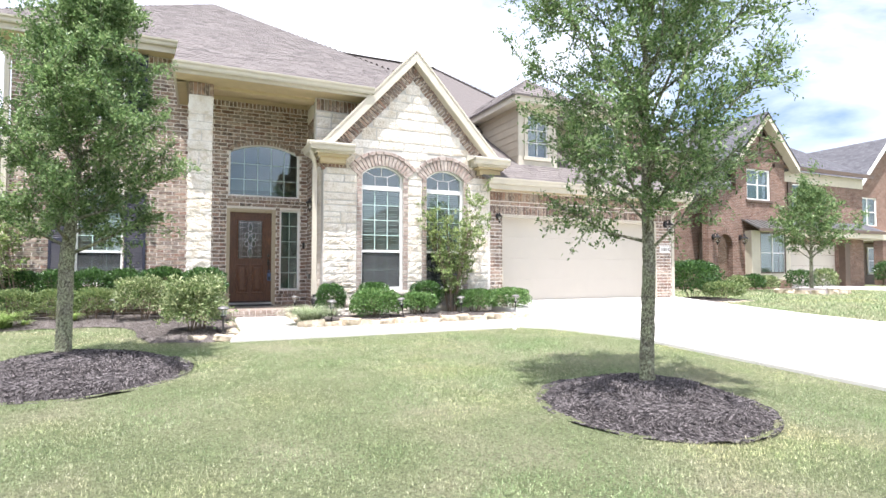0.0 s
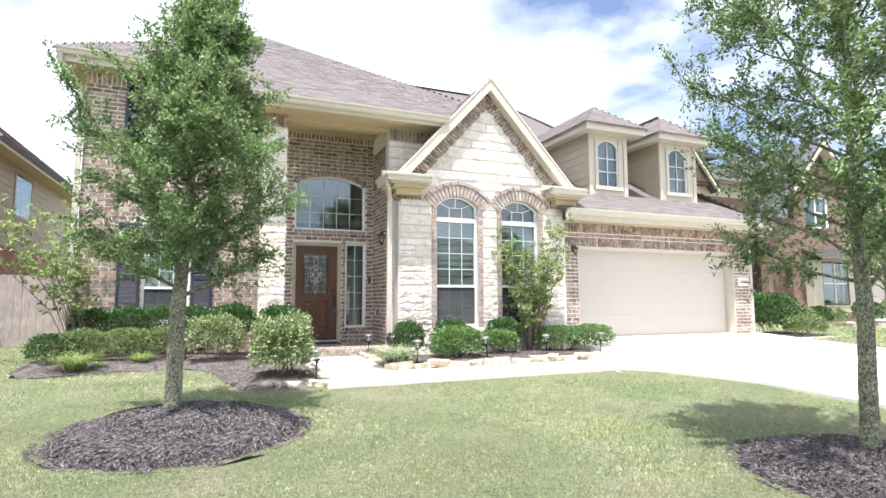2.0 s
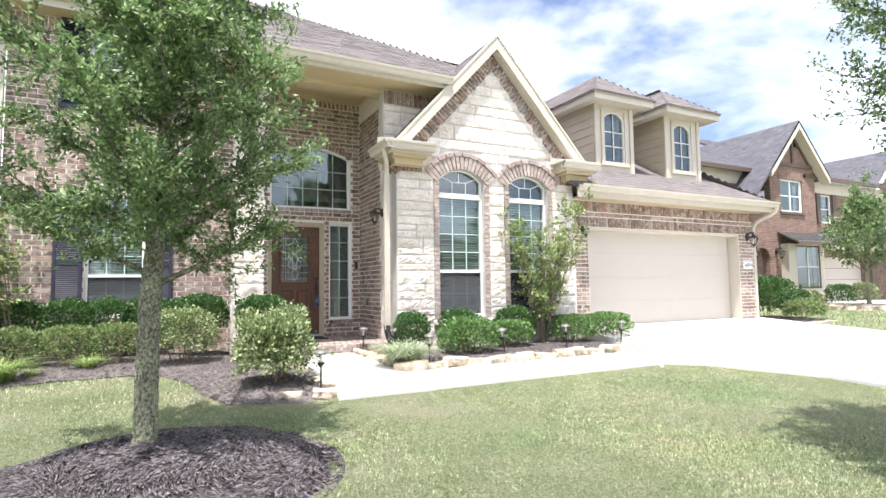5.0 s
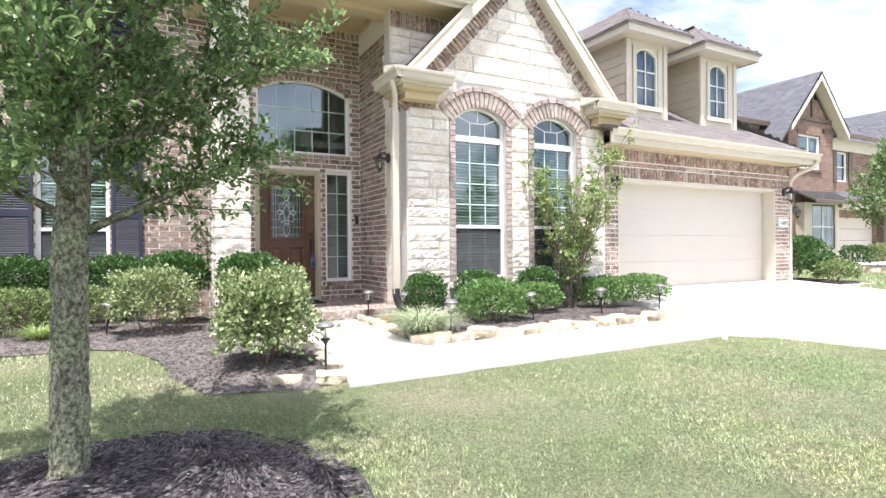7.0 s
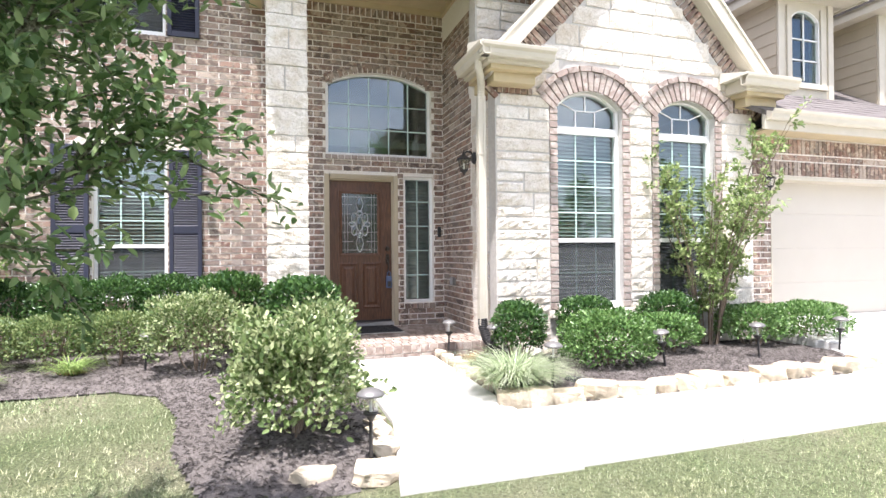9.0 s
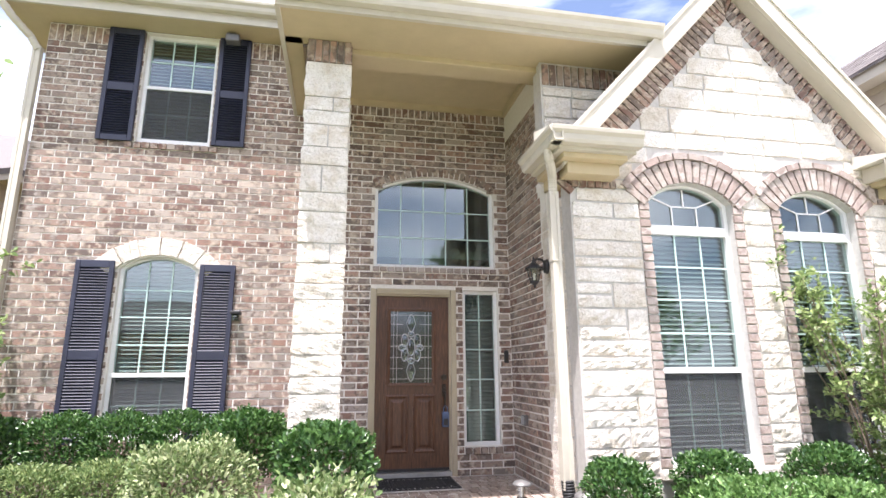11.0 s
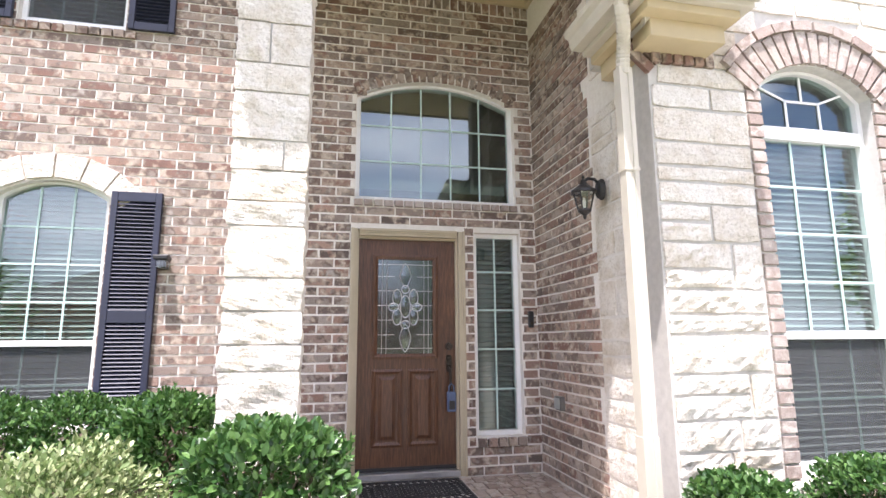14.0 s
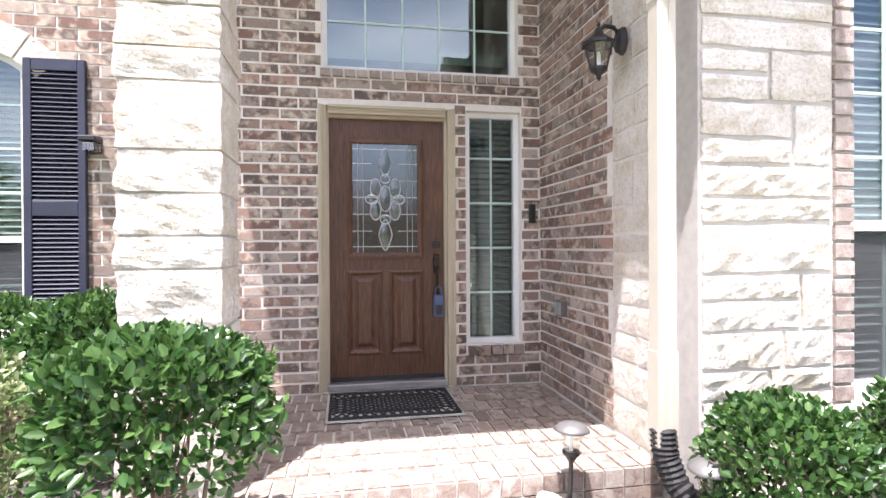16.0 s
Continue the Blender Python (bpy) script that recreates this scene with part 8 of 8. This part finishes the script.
rows = lay_bricks(porch_side, -12.615, -11.4, 0.17, 4.34, [], 3, top=brick_limit)
set_bricks(wall_porch, porch_side, rows, lambda u, z: z < 2.9, 0.009)
set_bricks(wall_porch, porch_side, soldier_row(-11.4, -10.96, 4.18, 4.40), None, 0.012)
for k, (a, b, c, d) in enumerate(lay_stones(-11.44, -10.635, 0.0, 2.98, 41, lo_h=0.14, hi_h=0.26, lo_l=0.22, hi_l=0.5)):
    stone_block(wall_porch, porch_side, a, b, c, d, 0.012, 1000 + k, 0.003)
set_bricks(wall_porch, porch_side, soldier_row(-11.0, -10.635, 2.985, 3.2), lambda u, z: True, 0.018)
for k, (a, b, c, d) in enumerate(lay_stones(-11.40, -10.955, 3.25, 4.17, 43, lo_h=0.16, hi_h=0.26, lo_l=0.2, hi_l=0.45)):
    stone_block(wall_porch, porch_side, a, b, c, d, 0.024, 1100 + k, 0.01)

# ---- limestone of the gable ----
def stone_holes(z0, z1):
    out = []
    for o in (WIN_A, WIN_B):
        if z1 > o[2] - 0.16 and z0 < o[3] + 0.02:
            out.append((o[0] - 0.105, o[1] + 0.105))
        elif o[3] + 0.02 <= z0 < o[3] + o[4] + 0.335:
            m, zz = (o[0] + o[1]) / 2, (z0 + z1) / 2 - o[3]
            half = 0.62 * math.sqrt(max(0.03, 1 - (zz / 0.56) ** 2)) + 0.03
            out.append((m - half, m + half))
    return out


def gable_limit(z):
    half = (GZ - 0.20 - z) / GS
    lo = max(2.165, GX - half)
    hi = min(5.855, GX + half)
    return (lo, hi) if hi - lo > 0.2 else (GX - 0.001, GX + 0.001)


for k, (a, b, c, d) in enumerate(lay_stones(2.165, 5.855, 0.0, 4.90, 44, stone_holes, 0.14, 0.28, 0.28, 0.78, gable_limit)):
    if b - a > 0.05:
        stone_block(wall_gable, stone, a, b, c, d, 0.018, 1200 + k, 0.016 if d < 2.0 else 0.007)
def hood_ring(parent, fc, o):
    """Thin proud bricks round the outside of a brick arch."""
    h, half = o[4], (o[1] - o[0]) / 2
    rad = (half * half + h * h) / (2 * h)
    grow = 0.235
    arch_ring(parent, fc, (o[0] - grow * half / rad, o[1] + grow * half / rad, o[2], o[3] + grow * (rad - h) / rad, h * (rad + grow) / rad), 0.0, 0.062, 0.048, M_BRICK_HEAD, "hood_brick", 0.17, 0.1)


for o in (WIN_A, WIN_B):
    for u in (o[0] - 0.10, o[1] + 0.002):
        z, rws = 0.45, []
        while z < o[3] + 0.03:
            rws.append((u, u + 0.098, z + 0.0065, z + COURSE - 0.0065))
            z += COURSE
        set_bricks(wall_gable, stone, rws, lambda u, z: True, 0.02, M_BRICK_HEAD, name="jamb_brick")
    arch_ring(wall_gable, stone, o, 0.005, 0.22, 0.03, M_BRICK_HEAD, "arch_brick", 0.082, 0.085)
    hood_ring(wall_gable, stone, o)
    part("window_ledge", boxes((o[0] - 0.12, o[1] + 0.12, SY - 0.06, SY + 0.02, o[2] - 0.085, o[2] - 0.004), bevel=0.012), M_STONE, wall_gable)
# soldier bricks that follow the gable's slope
for s in (-1, 1):
    L = 2.06 * math.sqrt(1 + GS * GS)
    k = int(L / 0.074)
    c_, s_ = 1 / math.sqrt(1 + GS * GS), GS / math.sqrt(1 + GS * GS)
    for i in range(k):
        t0, t1 = (i + 0.11) * L / k, (i + 0.89) * L / k
        verts = []
        for d in (-0.02, 0.016):
            for t, q in ((t0, 0.0), (t1, 0.0), (t1, 0.225), (t0, 0.225)):
                x = GX + s * (t * c_ - q * s_)
                z = GZ + 0.115 - t * s_ - q * c_
                if s * (x - GX) < 0.004:
                    x = GX + s * 0.004
                verts.append(stone.at(x, z, d)[:])
        raw_part("rake_brick", verts, [(3, 2, 1, 0), (4, 5, 6, 7), (0, 1, 5, 4), (1, 2, 6, 5), (2, 3, 7, 6), (3, 0, 4, 7)] if s > 0 else [(0, 1, 2, 3), (7, 6, 5, 4), (4, 5, 1, 0), (5, 6, 2, 1), (6, 7, 3, 2), (7, 4, 0, 3)], M_BRICK, wall_gable)
for a, b in ((2.17, 2.62), (5.45, 5.85)):
    set_bricks(wall_gable, stone, soldier_row(a, b, 2.985, 3.2), lambda u, z: True, 0.034, name="frieze_brick")
# upper wall beside the gable
set_bricks(wall_upper, upper, soldier_row(2.07, 3.6, 4.2, 4.44), lambda u, z: True, 0.02)
for k, (a, b, c, d) in enumerate(lay_stones(2.07, 3.4, 3.3, 4.18, 45, lo_h=0.17, hi_h=0.26)):
    stone_block(wall_upper, upper, a, b, c, d, 0.026, 1500 + k, 0.012)

# ---- garage bricks ----
rows = lay_bricks(garage, 5.95, GARAGE[0] - 0.002, 0.2, 2.22, [], 5) + lay_bricks(garage, GARAGE[1] + 0.002, 11.5, 0.2, 2.22, [], 6)
set_bricks(wall_garage, garage, rows, lambda u, z: u < 6.4 or z > 0.9)
set_bricks(wall_garage, garage, soldier_row(5.95, 11.5, 2.225, 2.43), lambda u, z: u < 9.0, 0.016)
set_bricks(wall_garage, garage, soldier_row(5.95, 11.5, 2.53, 2.745), None, 0.016)
set_bricks(wall_garage, garage, lay_bricks(garage, 5.95, 11.5, 2.435, 2.52, [], 7, course=0.09), None, 0.006)

# ---- porch pavers ----
prow = random.Random(61)
top = Face(0, 0, 1, 0)
py = 10.945
for r in range(8):
    deep = 0.2 if r else 0.195
    k = 20
    w = (2.185 - 0.125) / k
    off = 0.5 * w if r % 2 else 0
    for i in range(k + (1 if r % 2 else 0)):
        a, b = 0.125 + i * w - off, 0.125 + (i + 1) * w - off
        a, b = max(a, 0.125), min(b, 2.185)
        if b - a < 0.03:
            continue
        bm = boxes((a + 0.008, b - 0.008, py + 0.008, min(py + deep - 0.008, 12.59), 0.12, 0.17 + prow.uniform(-0.002, 0.002)))
        ob = part("paver", bm, M_PAVER, porch)
    py += deep + 0.006
for i in range(20):
    a = 0.125 + i * 0.103
    part("riser_brick", boxes((a + 0.005, a + 0.098, 10.925, 10.944, 0.085, 0.168)), M_PAVER, porch)
for i in range(10):
    a = 0.125 + i * 0.206
    part("riser_brick", boxes((a + 0.005, a + 0.20, 10.925, 10.944, 0.018, 0.076)), M_PAVER, porch)

# ---- shingles ----
def shingles(parent, pts, seed, expose=0.14, name="shingles", material=None):
    """Courses of uneven tabs over one roof plane, joined."""
    P = [Vector(p) for p in pts]
    nrm = Vector((0, 0, 0))
    for i in range(len(P)):
        a, b = P[i], P[(i + 1) % len(P)]
        nrm += a.cross(b)
    nrm.normalize()
    if nrm.z < 0:
        nrm = -nrm
    if nrm.z > 0.999:
        return
    upw = (Vector((0, 0, 1)) - nrm * nrm.z).normalized()
    side = upw.cross(nrm).normalized()
    o = P[0]
    q = [((p - o).dot(side), (p - o).dot(upw)) for p in P]
    v0, v1 = min(t[1] for t in q), max(t[1] for t in q)
    rnd = random.Random(seed)
    verts, faces = [], []
    v = v0
    while v < v1 - 0.02:
        mid = v + expose * 0.5
        xs = []
        for (ax, ay), (bx, by) in zip(q, q[1:] + q[:1]):
            if (ay > mid) != (by > mid):
                xs.append(ax + (bx - ax) * (mid - ay) / (by - ay))
        xs.sort()
        for a, b in zip(xs[::2], xs[1::2]):
            u = a
            while u < b - 0.01:
                w = rnd.uniform(0.12, 0.34)
                e = min(u + w, b)
                lift = rnd.choice((0.005, 0.007, 0.009))
                k = len(verts)
                drop = rnd.uniform(0, 0.006)
                for (uu, vv, hh) in ((u + 0.002, v - drop, lift), (e - 0.002, v - drop, lift), (e - 0.002, v + expose, 0.002), (u + 0.002, v + expose, 0.002), (u + 0.002, v - drop, 0.0), (e - 0.002, v - drop, 0.0)):
                    verts.append((o + side * uu + upw * vv + nrm * hh)[:])
                faces += [(k, k + 1, k + 2, k + 3), (k + 4, k + 5, k + 1, k), (k + 4, k, k + 3), (k + 5, k + 2, k + 1)]
                u = e
        v += expose
    if verts:
        tagged(raw_part(name, verts, faces, material or M_SHINGLE, parent), kind="stuff")


for k, (ob, planes, mat_k) in enumerate(ROOFS):
    if ob.parent is not None and ob.parent.name.startswith("opposite"):
        continue
    for j, p in enumerate(planes):
        shingles(ob, p, 900 + 10 * k + j, material=mat_k)
# ridge and hip caps
def ridge_caps(parent, a, b, seed):
    a, b = Vector(a), Vector(b)
    n = max(2, int((b - a).length / 0.2))
    d = (b - a).normalized()
    s = d.cross(Vector((0, 0, 1))).normalized()
    verts, faces = [], []
    for i in range(n):
        p, q = a.lerp(b, i / n), a.lerp(b, (i + 1) / n)
        k = len(verts)
        for c, h in ((p, 0.014), (q, 0.008)):
            verts += [(c - s * 0.13 + Vector((0, 0, h - 0.07)))[:], (c + Vector((0, 0, h)))[:], (c + s * 0.13 + Vector((0, 0, h - 0.07)))[:]]
        faces += [(k, k + 1, k + 4, k + 3), (k + 1, k + 2, k + 5, k + 4)]
    tagged(raw_part("ridge_caps", verts, faces, M_SHINGLE, parent), kind="stuff")


ridge_caps(main_roof, (-3.78, 12.22, rz(12.22)), PEAK, 1)
ridge_caps(main_roof, K1, PEAK, 2)
ridge_caps(ridge_roof, (2.2, 16.0, 7.58), (6.8, 16.0, 7.58), 3)
ridge_caps(ridge_roof, (11.6, 13.0, 4.55), (6.8, 16.0, 7.58), 4)
ridge_caps(garage_roof, (11.82, 10.28, 2.97), (9.2, 12.9, 4.6), 5)
